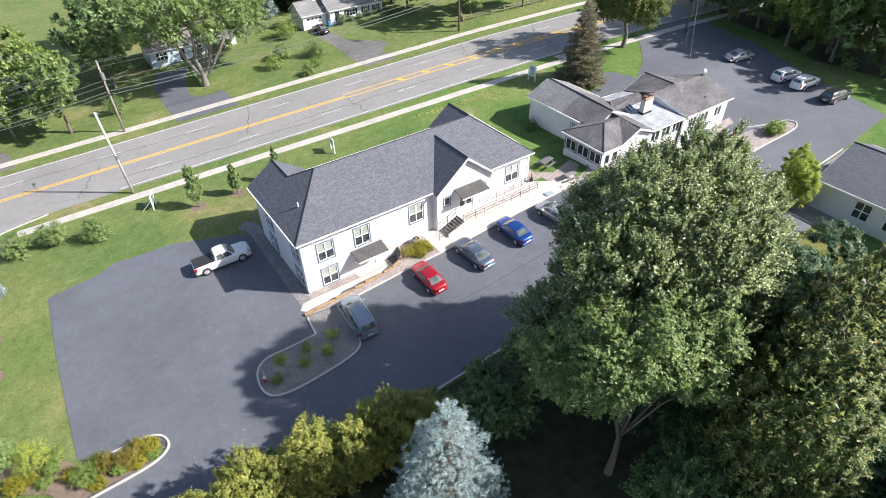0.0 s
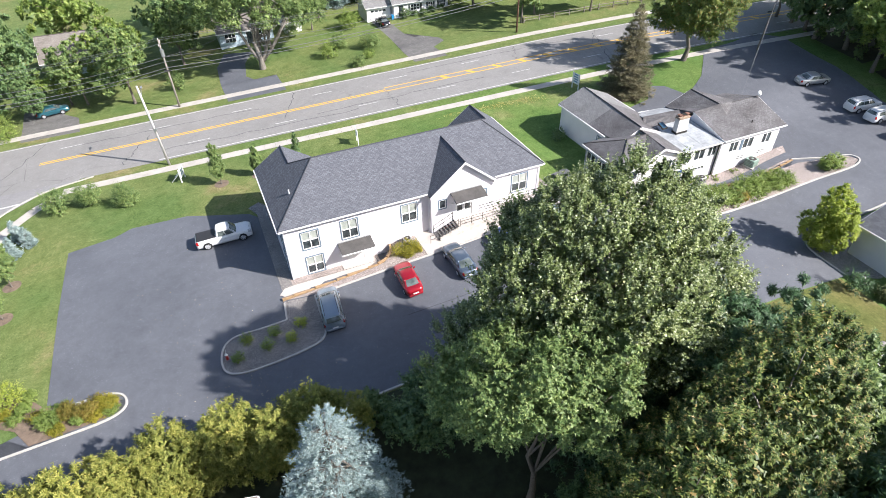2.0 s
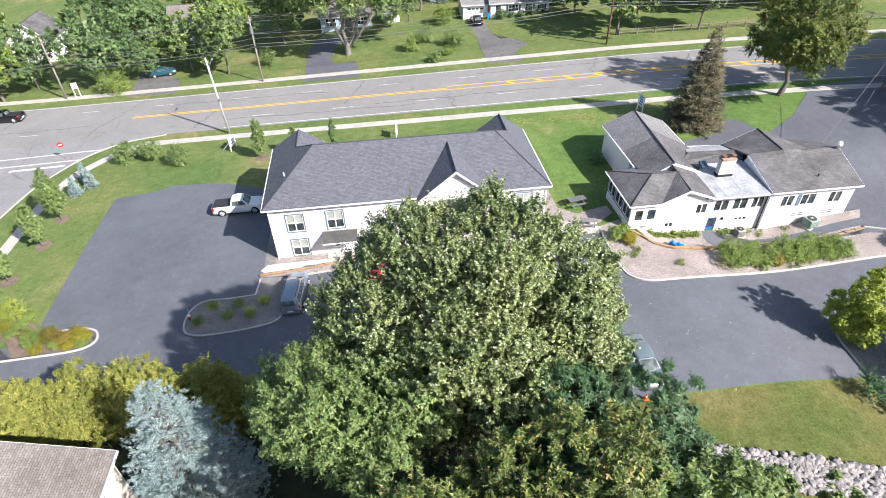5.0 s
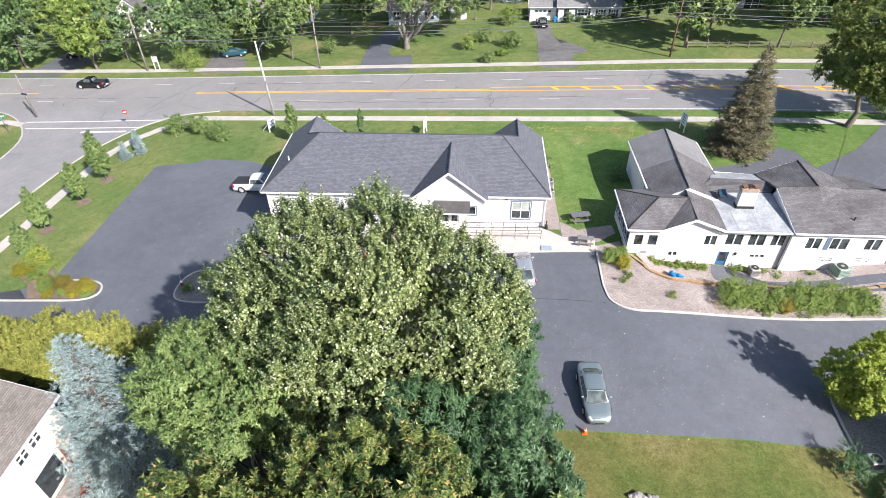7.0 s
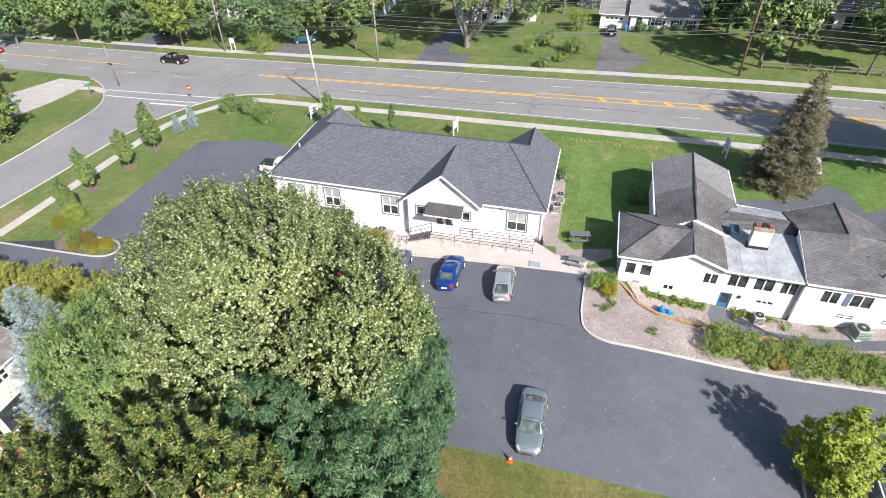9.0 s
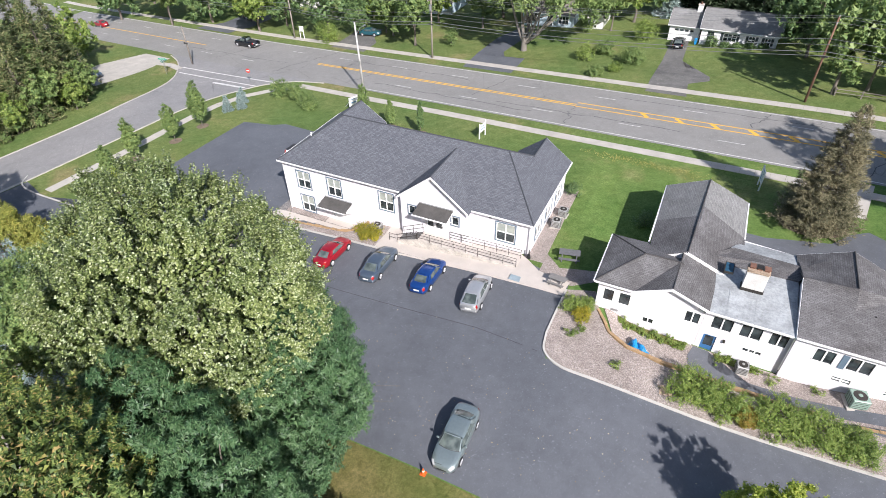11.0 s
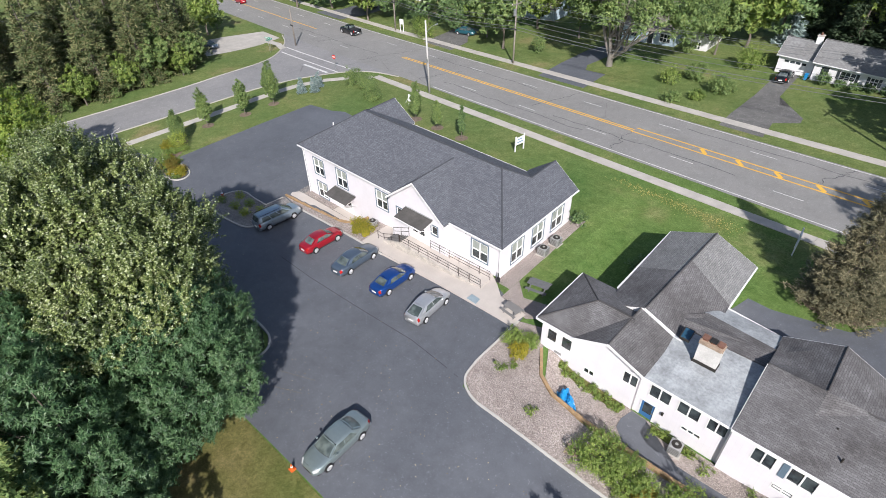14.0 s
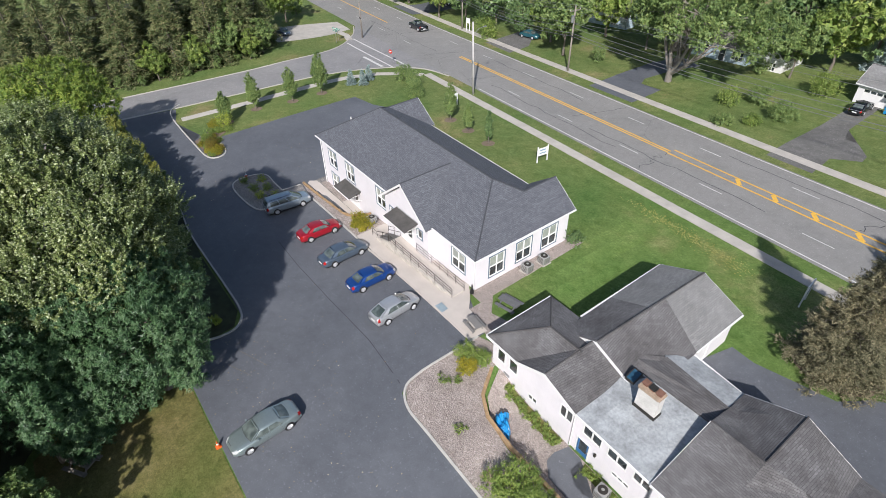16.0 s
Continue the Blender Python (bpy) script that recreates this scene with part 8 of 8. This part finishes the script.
# ---- poles, wires, signs ----
def utility_pole(x, y, height, material, label, transformer=False, turn=0.0, arm=True, lean=0.0):
    z = ground(x, y)
    p = thing("utility_pole", label, "utility pole", (x, y, z), -7.1)
    part("pole", rod(bmesh.new(), (0, 0, -0.4), (lean, 0, height), 0.17, 0.11, 10), material, p, smooth=True)
    if arm:
        part("crossarm", box(bmesh.new(), lean - 0.07, lean + 0.07, -1.1, 1.1, height - 0.75, height - 0.62), WOOD_GREY, p)
        for yy in (-1.0, 0.0, 1.0):
            part("insulator", rod(bmesh.new(), (lean, yy, height - 0.62 + (0.62 if yy == 0 else 0)), (lean, yy, height - 0.4 + (0.62 if yy == 0 else 0)), 0.06, 0.05), STEEL_POLE, p)
    if transformer:
        part("transformer", rod(bmesh.new(), (0.1, -0.42, height - 2.4), (0.1, -0.42, height - 1.4), 0.26, 0.26, 12), METAL, p, "grey transformer can")
        part("bracket", box(bmesh.new(), -0.1, 0.2, -0.3, -0.05, height - 2.1, height - 1.7), METAL, p)
    part("junction_box", box(bmesh.new(), -0.5, 0.5, -0.22, -0.1, height * 0.55, height * 0.55 + 0.2), PLASTIC_DARK, p)
    return p


POLES = [(-29.0, 96.0, 10.4), (5.2, 91.5, 10.6), (63.1, 86.6, 11.0)]
utility_pole(*POLES[0], WOOD_POLE, "grey wooden utility pole with a crossarm")
utility_pole(*POLES[1], WOOD_POLE, "grey wooden utility pole with a transformer", True)
utility_pole(*POLES[2], WOOD_POLE_RED, "reddish wooden utility pole beside a fence")
utility_pole(89.8, 58.4, 10.5, WOOD_GREY, "dark leaning wooden pole beside the drive", arm=False, lean=0.9)
utility_pole(-86.0, 103.0, 10.5, WOOD_POLE, "grey wooden utility pole with a crossarm")
utility_pole(122.0, 79.0, 11.0, WOOD_POLE, "grey wooden utility pole with a crossarm")
utility_pole(-39.0, 77.2, 7.2, WOOD_GREY, "grey wooden pole at the street corner", arm=False)


def wire(a, b, sag, r=0.022):
    a, b = Vector(a), Vector(b)
    n = 14
    w = thing("power_line", "thin dark overhead wire between poles", "wire", group="overhead wires")
    bm = bmesh.new()
    p = a
    for k in range(1, n + 1):
        f = k / n
        q = a.lerp(b, f) - Vector((0, 0, sag * 4 * f * (1 - f)))
        rod(bm, p, q, r, r, 5, caps=False)
        p = q
    bmesh.ops.remove_doubles(bm, verts=bm.verts, dist=0.012)
    part("cable", bm, WIRE, w)
    return w


chain = [(-86.0, 103.0, 10.5), *POLES, (122.0, 79.0, 11.0)]
for a, b in zip(chain, chain[1:]):
    za, zb = ground(a[0], a[1]), ground(b[0], b[1])
    for off, drop, r in ((-1.0, 0.4, 0.018), (1.0, 0.4, 0.018), (0.0, -0.15, 0.018), (-0.2, 2.6, 0.026), (-0.2, 3.3, 0.026), (-0.2, 4.2, 0.04), (-0.2, 4.7, 0.032)):
        wire((a[0] + off * RS, a[1] + off * RC, za + a[2] - drop), (b[0] + off * RS, b[1] + off * RC, zb + b[2] - drop), 0.9, r)
top = (90.6, 58.4, ground(89.8, 58.4) + 10.3)
wire(top, (70.6, 44.0, 4.6), 0.6, 0.02)
wire(top, (84.0, 54.0, ground(84, 54)), 0.1, 0.02)
wire((63.1, 86.6, ground(63.1, 86.6) + 8.0), top, 0.8, 0.022)
wire((5.2, 91.5, ground(5.2, 91.5) + 8.0), (18.0, 113.2, 0.9), 0.5, 0.02)


def street_lamp():
    x, y = 2.5, 72.9
    p = thing("street_lamp", "pale wooden street lamp pole with a short arm", "street lamp", (x, y, ground(x, y)))
    part("pole", rod(bmesh.new(), (0, 0, -0.4), (-0.5, 0.1, 11.0), 0.17, 0.12, 12), STEEL_POLE, p, smooth=True)
    arm = part("arm", rod(rod(bmesh.new(), (-0.42, 0.1, 9.2), (-0.3, 1.1, 9.9), 0.035), (-0.3, 1.1, 9.9), (-0.25, 2.0, 10.0), 0.035), METAL, p)
    part("lamp_head", box(bmesh.new(), -0.38, -0.12, 1.9, 2.5, 9.9, 10.05, 0.04), METAL, arm)
    part("junction_box", box(bmesh.new(), -0.25, 0.0, -0.25, -0.12, 5.0, 5.4), METAL, p)
    return p


street_lamp()


def board_sign(x, y, w, h, z0, turn, board, label, bars=3, braces=False, open_top=False):
    """A board between two posts, with plain bars for what is written on it."""
    s = thing("sign", label, "sign", (x, y, ground(x, y)), turn)
    for e in (-1, 1):
        part("post", box(bmesh.new(), e * w / 2 - 0.06, e * w / 2 + 0.06, -0.06, 0.06, -0.2, z0 + h + (0.25 if open_top else 0.05)), SIGN_WHITE, s)
        if braces:
            part("brace", rod(bmesh.new(), (e * w / 2, 0, z0 + h * 0.6), (e * w / 2 + 0.1, 1.3, 0.0), 0.04), SIGN_WHITE, s)
    b = part("board", box(bmesh.new(), -w / 2 + 0.06, w / 2 - 0.06, -0.04, 0.04, z0, z0 + h), board, s)
    for k in range(bars):
        zz = z0 + h * (k + 0.7) / (bars + 0.5)
        for sgn in (-1, 1):
            part("lettering", box(bmesh.new(), -w * 0.33, w * (0.33 - 0.1 * (k % 2)), sgn * 0.045 - 0.004, sgn * 0.045 + 0.004, zz, zz + h * 0.12), SIGN_BLUE if board is SIGN_WHITE else SIGN_WHITE, b)
    return s


board_sign(26.1, 64.2, 1.5, 1.0, 0.9, 82, SIGN_WHITE, "white framed post sign on the lawn", 2, open_top=True)
board_sign(58.5, 61.8, 1.3, 1.5, 0.8, 96, SIGN_WHITE, "white and blue post sign on the lawn", 4)
board_sign(3.9, 67.7, 1.4, 1.2, 0.6, 70, SIGN_WHITE, "white sign with raking braces on the lawn", 2, braces=True)
board_sign(-26.9, 95.9, 0.8, 1.0, 1.6, 10, SIGN_WHITE, "small white board on a post beside the sidewalk", 0)


def post_sign(x, y, h, plate, material, label, bar):
    s = thing("road_sign", label, "road sign", (x, y, ground(x, y)), 20)
    part("post", rod(bmesh.new(), (0, 0, -0.2), (0, 0, h), 0.035), METAL, s)
    if plate == "octagon":
        bm = bmesh.new()
        bmesh.ops.create_cone(bm, cap_ends=True, segments=8, radius1=0.4, radius2=0.4, depth=0.02, matrix=pose(0, -0.05, h - 0.2, 90, 22.5, 0))
        b = part("plate", bm, material, s)
        part("lettering", box(bmesh.new(), -0.25, 0.25, -0.072, -0.062, h - 0.28, h - 0.12), SIGN_WHITE, b)
    else:
        for k, (turn, z) in enumerate(((0, h), (90, h - 0.3))):
            bm = box(bmesh.new(), -0.65, 0.65, -0.015, 0.015, z - 0.12, z + 0.12)
            bmesh.ops.transform(bm, matrix=pose(0, 0, 0, 0, 0, turn), verts=bm.verts)
            b = part("plate", bm, material, s)
            bm = box(bmesh.new(), -0.45, 0.45, -0.02, 0.02, z - 0.045, z + 0.045)
            bmesh.ops.transform(bm, matrix=pose(0, 0, 0, 0, 0, turn), verts=bm.verts)
            part("lettering", bm, SIGN_WHITE, b)
    return s


post_sign(-20.2, 72.2, 2.4, "octagon", RED_PAINT, "red octagonal stop sign on a thin post", True)
post_sign(-39.6, 71.4, 2.9, "blades", GREEN_SIGN, "green street name blades on a post", True)
post_sign(-40.6, 72.4, 2.4, "blades", GREEN_SIGN, "green street name blades on a post", True)

# split-rail fence across the road
fence = thing("rail_fence", "weathered split-rail fence along a yard", "fence")
pa, pb = Vector((66.6, 90.0)), Vector((112.0, 84.4))
for k in range(16):
    q = pa.lerp(pb, k / 15)
    z = ground(q.x, q.y)
    part("post", box(bmesh.new(), q.x - 0.08, q.x + 0.08, q.y - 0.08, q.y + 0.08, z - 0.2, z + 1.1), WOOD_GREY, fence)
    if k < 15:
        q2 = pa.lerp(pb, (k + 1) / 15)
        z2 = ground(q2.x, q2.y)
        for h in (0.45, 0.9):
            part("rail", rod(bmesh.new(), (q.x, q.y, z + h), (q2.x, q2.y, z2 + h), 0.06, 0.055, 6), WOOD_GREY, fence)


# ---- small things on the ground ----
def condenser(x, y, s, h, material, label, turn=0.0, dz=0.0):
    a = thing("air_conditioner", label, "air conditioner", (x, y, ground(x, y) + dz), turn)
    part("pad", box(bmesh.new(), -s * 0.62, s * 0.62, -s * 0.62, s * 0.62, -0.15, 0.06), CONCRETE, a)
    part("housing", box(bmesh.new(), -s / 2, s / 2, -s / 2, s / 2, 0.06, h, 0.05), material, a)
    part("grille", rod(bmesh.new(), (0, 0, h), (0, 0, h + 0.03), s * 0.4, s * 0.38, 18), METAL_DARK, a)
    hub = part("hub", rod(bmesh.new(), (0, 0, h + 0.03), (0, 0, h + 0.06), s * 0.13, s * 0.12, 12), material, a)
    del hub
    for k in range(5):
        z = 0.16 + (h - 0.25) * k / 4
        for sx, sy in ((1, 0), (-1, 0), (0, 1), (0, -1)):
            part("louvre", box(bmesh.new(), sx * s * 0.5 - (0.012 if sx else s * 0.4), sx * s * 0.5 + (0.012 if sx else s * 0.4), sy * s * 0.5 - (0.012 if sy else s * 0.4), sy * s * 0.5 + (0.012 if sy else s * 0.4), z, z + 0.03), METAL_DARK, a)
    return a


condenser(24.1, 41.0, 0.85, 0.85, AC_GREY, "grey air conditioner unit beside the white wall", 5)
condenser(41.0, 47.2, 0.85, 0.85, AC_GREY, "grey air conditioner unit beside the white wall", 2)
condenser(41.1, 49.2, 0.85, 0.85, AC_GREY, "grey air conditioner unit beside the white wall", -3)
condenser(58.9, 36.7, 0.85, 0.85, AC_GREY, "grey air conditioner unit beside the path", 4, 0.03)
condenser(66.4, 36.6, 1.15, 0.95, AC_GREEN, "green air conditioner unit beside the white house", 12, 0.03)
condenser(60.0, 17.6, 0.85, 0.8, AC_GREY, "grey air conditioner unit beside the neighbouring house", 4, 0.06)


def picnic_table(x, y, turn, material, label):
    t = thing("picnic_table", label, "table", (x, y, ground(x, y) + 0.02), turn)
    for k in range(5):
        part("top_plank", box(bmesh.new(), -0.95, 0.95, -0.38 + 0.155 * k, -0.24 + 0.155 * k, 0.71, 0.75), material, t)
    for e in (-1, 1):
        for k in range(2):
            part("seat_plank", box(bmesh.new(), -0.95, 0.95, e * 0.68 - 0.15 + 0.155 * k, e * 0.68 - 0.01 + 0.155 * k, 0.42, 0.46), material, t)
        for xx in (-0.65, 0.65):
            part("leg", rod(bmesh.new(), (xx, e * 0.62, 0.0), (xx, e * 0.2, 0.72), 0.05, 0.05, 6), material, t)
    for xx in (-0.65, 0.65):
        part("crossbar", box(bmesh.new(), xx - 0.03, xx + 0.03, -0.75, 0.75, 0.36, 0.42), material, t)
    return t


picnic_table(43.6, 42.6, 12, plain("weathered_table_wood", (0.15, 0.15, 0.155), 0.7, vary=0.25, scale=4.0), "weathered grey picnic table on the grass")
grey_table = picnic_table(43.6, 38.8, -6, plain("grey_plastic_table", (0.22, 0.21, 0.20), 0.6, vary=0.15), "grey picnic table on the concrete pad")
grey_table.location.z += 0.1
grey_table.scale = (0.8, 0.8, 0.9)
picnic_table(36.7, 10.8, 35, WOOD_GREY, "dark picnic table in the shade of trees")

cone = thing("traffic_cone", "small orange traffic cone on the lawn's edge", "traffic cone", (41.0, 18.4, ground(41.0, 18.4) + 0.03))
part("base", box(bmesh.new(), -0.19, 0.19, -0.19, 0.19, 0, 0.04), ORANGE, cone)
part("cone", rod(bmesh.new(), (0, 0, 0.04), (0, 0, 0.6), 0.14, 0.03, 12), ORANGE, cone)
part("band", rod(bmesh.new(), (0, 0, 0.3), (0, 0, 0.4), 0.1, 0.08, 12), SIGN_WHITE, cone, "white reflective band")

hydrant = thing("hydrant", "red and white hydrant at the island's tip", "hydrant", (4.85, 34.6, ground(4.85, 34.6) + 0.1))
part("barrel", rod(bmesh.new(), (0, 0, 0), (0, 0, 0.55), 0.12, 0.11, 12), RED_PAINT, hydrant)
part("bonnet", rod(bmesh.new(), (0, 0, 0.55), (0, 0, 0.72), 0.15, 0.05, 12), SIGN_WHITE, hydrant)
for s in (-1, 1):
    part("outlet", rod(bmesh.new(), (0, s * 0.1, 0.4), (0, s * 0.2, 0.4), 0.05), RED_PAINT, hydrant)
part("marker_rod", rod(bmesh.new(), (0.05, 0, 0.6), (0.1, 0, 1.5), 0.015), SIGN_WHITE, hydrant)

urn = thing("ash_urn", "black cigarette urn at the end of the ramp", "urn", (40.15, 41.4, ground(40.15, 41.4) + 0.13))
part("bowl", rod(bmesh.new(), (0, 0, 0), (0, 0, 0.4), 0.2, 0.14, 12), BLACK, urn)
part("neck", rod(bmesh.new(), (0, 0, 0.4), (0, 0, 0.95), 0.06, 0.05, 10), BLACK, urn)

plate = thing("metal_plate", "pale blue-grey tactile plate in the concrete pad", "plate", (40.2, 38.25, ground(40.2, 38.25) + 0.135), -2)
part("sheet", box(bmesh.new(), -0.75, 0.75, -0.35, 0.35, 0.0, 0.02), plain("plate_grey", (0.34, 0.42, 0.46), 0.5, 0.2, vary=0.15), plate)


def tarp_heap(x, y):
    """A crumpled sheet in soft folded lumps, with two white poles leaning beside it."""
    rng = np.random.default_rng(9)
    t = thing("tarp", "crumpled bright blue plastic sheet below the timber wall", "tarp", (x, y, ground(x, y) + 0.1), -38)
    bm = bmesh.new()
    bmesh.ops.create_grid(bm, x_segments=34, y_segments=20, size=0.5)
    for v in bm.verts:
        u, w = v.co.x * 2, v.co.y * 2
        edge = max(0.0, 1 - max(abs(u), abs(w)) ** 6)
        fold = sum(abs(math.sin(f * u + g * w + p)) / (k + 1) for k, (f, g, p) in enumerate(((3.1, 1.7, 0.4), (5.3, -4.2, 1.1), (-9.0, 6.5, 2.0), (14.0, 9.0, 0.3))))
        v.co = (u * 1.0 + 0.05 * math.sin(7 * w), w * 0.5 + 0.06 * math.sin(5 * u), edge * (0.14 + 0.32 * fold * (1 - 0.35 * u)) + rng.uniform(0, 0.015))
    part("sheet", bm, BLUE_TARP, t)
    for d in (0.0, 0.16):
        part("pole", rod(bmesh.new(), (-0.9, 0.1 + d, 0.04), (0.5, 0.25 + d, 0.42), 0.022), TRIM_WHITE, t, "thin white pole")
    return t


tarp_heap(51.45, 34.85)

bricks = thing("brick_pile", "low pile of red bricks on the gravel", "bricks", (53.9, 31.5, ground(53.9, 31.5) + 0.08), 15)
brick_mesh = bpy.data.meshes.new("brick")
b = box(bmesh.new(), -0.1, 0.1, -0.05, 0.05, 0.0, 0.06)
b.to_mesh(brick_mesh)
b.free()
brick_mesh.materials.append(BRICK)
for k in range(26):
    ob = new("brick", brick_mesh)
    ob.parent = bricks
    ob.location = ((k % 4) * 0.22 - 0.33 + random.uniform(-0.02, 0.02), (k // 4) * 0.115 - 0.35, 0.0 if k < 20 else 0.06)
    ob.rotation_euler = (0, 0, random.uniform(-0.2, 0.2))

bin_ = thing("recycling_bin", "blue plastic recycling bin beside a white garage", "bin", (47.1, 107.2, ground(47.1, 107.2)))
part("tub", rod(bmesh.new(), (0, 0, 0.06), (0, 0, 0.95), 0.24, 0.32, 4), BLUE_TARP, bin_)
part("lid", box(bmesh.new(), -0.27, 0.27, -0.27, 0.27, 0.95, 1.02, 0.02), BLUE_TARP, bin_)
for y in (-0.2, 0.2):
    part("wheel", rod(bmesh.new(), (0.2, y - 0.03, 0.09), (0.2, y + 0.03, 0.09), 0.09, 0.09, 10), BLACK, bin_)

# riprap: loose stones beside the dry lawn
def riprap():
    rng = np.random.default_rng(5)
    t = bmesh.new()
    bmesh.ops.create_icosphere(t, subdivisions=1, radius=1.0)
    base = np.array([v.co[:] for v in t.verts])
    tri = [[v.index for v in f.verts] for f in t.faces]
    t.free()
    verts, faces = [], []
    for _ in range(1500):
        a = rng.uniform(0, 1)
        x = 43.5 + 13.5 * a + rng.normal(0, 0.3)
        y = 13.3 - 3.4 * a + rng.uniform(-1.9, 0.9 - 0.3 * a)
        s = rng.uniform(0.11, 0.27)
        p = base * rng.uniform(0.8, 1.2, (len(base), 1)) * s * np.array([rng.uniform(0.7, 1.3), rng.uniform(0.7, 1.3), rng.uniform(0.5, 0.8)])
        n = len(verts)
        verts += [tuple(v) for v in p + np.array([x, y, ground(x, y) + s * 0.35 + rng.uniform(0, 0.15)])]
        faces += [[i + n for i in f] for f in tri]
    data = bpy.data.meshes.new("riprap")
    data.from_pydata(verts, [], faces)
    data.materials.append(STONE)
    return tagged(new("riprap", data), "loose pale grey riprap stones beside the lawn", "stones", kind="stuff")


riprap()


def fallen_leaves(label, count, spots, seed, material, lift):
    """Dry leaves lying flat in drifts; spots: centre, half-width along and across."""
    rng = np.random.default_rng(seed)
    pick = rng.integers(0, len(spots), count)
    q = np.array(spots, dtype=float)[pick]
    x = q[:, 0] + rng.normal(0, 0.5, count) * q[:, 2]
    y = q[:, 1] + rng.normal(0, 0.5, count) * q[:, 3] - 0.12 * (x - q[:, 0])
    p = np.stack([x, y, [ground(a, b) + lift for a, b in zip(x, y)]], 1)
    a = rng.normal(0, 1, (count, 3)) * np.array([1, 1, 0.12])
    ob = blades("fallen_leaves", p, a, np.array([0, 0, 1.0]) + rng.normal(0, 0.2, (count, 3)), rng.uniform(0.07, 0.14, count), rng.uniform(0.05, 0.1, count), material, None)
    return tagged(ob, label, "leaves", kind="stuff")


LITTER_YELLOW = leaf_material("fallen_yellow_leaves", [(0.0, (0.30, 0.24, 0.07)), (0.5, (0.46, 0.38, 0.12)), (0.95, (0.60, 0.52, 0.24))], 0.1, 0.7)
LITTER_PALE = leaf_material("fallen_dry_leaves", [(0.0, (0.20, 0.15, 0.10)), (0.5, (0.34, 0.28, 0.20)), (0.95, (0.55, 0.50, 0.42))], 0.1, 0.8)
fallen_leaves("yellow fallen leaves scattered over the lawn", 900, [(47.0, 63.5, 4.0, 0.9), (51.0, 62.6, 3.0, 1.2), (43.0, 64.0, 4.0, 0.8)], 5, LITTER_YELLOW, 0.05)
fallen_leaves("dry leaves blown over the parking lot", 380, [(5.0, 42.0, 9.0, 8.0), (38.0, 27.0, 12.0, 7.0), (36.0, 22.0, 7.0, 3.0), (8.0, 30.0, 9.0, 3.0), (50.0, 24.0, 9.0, 5.0)], 6, LITTER_PALE, 0.045)
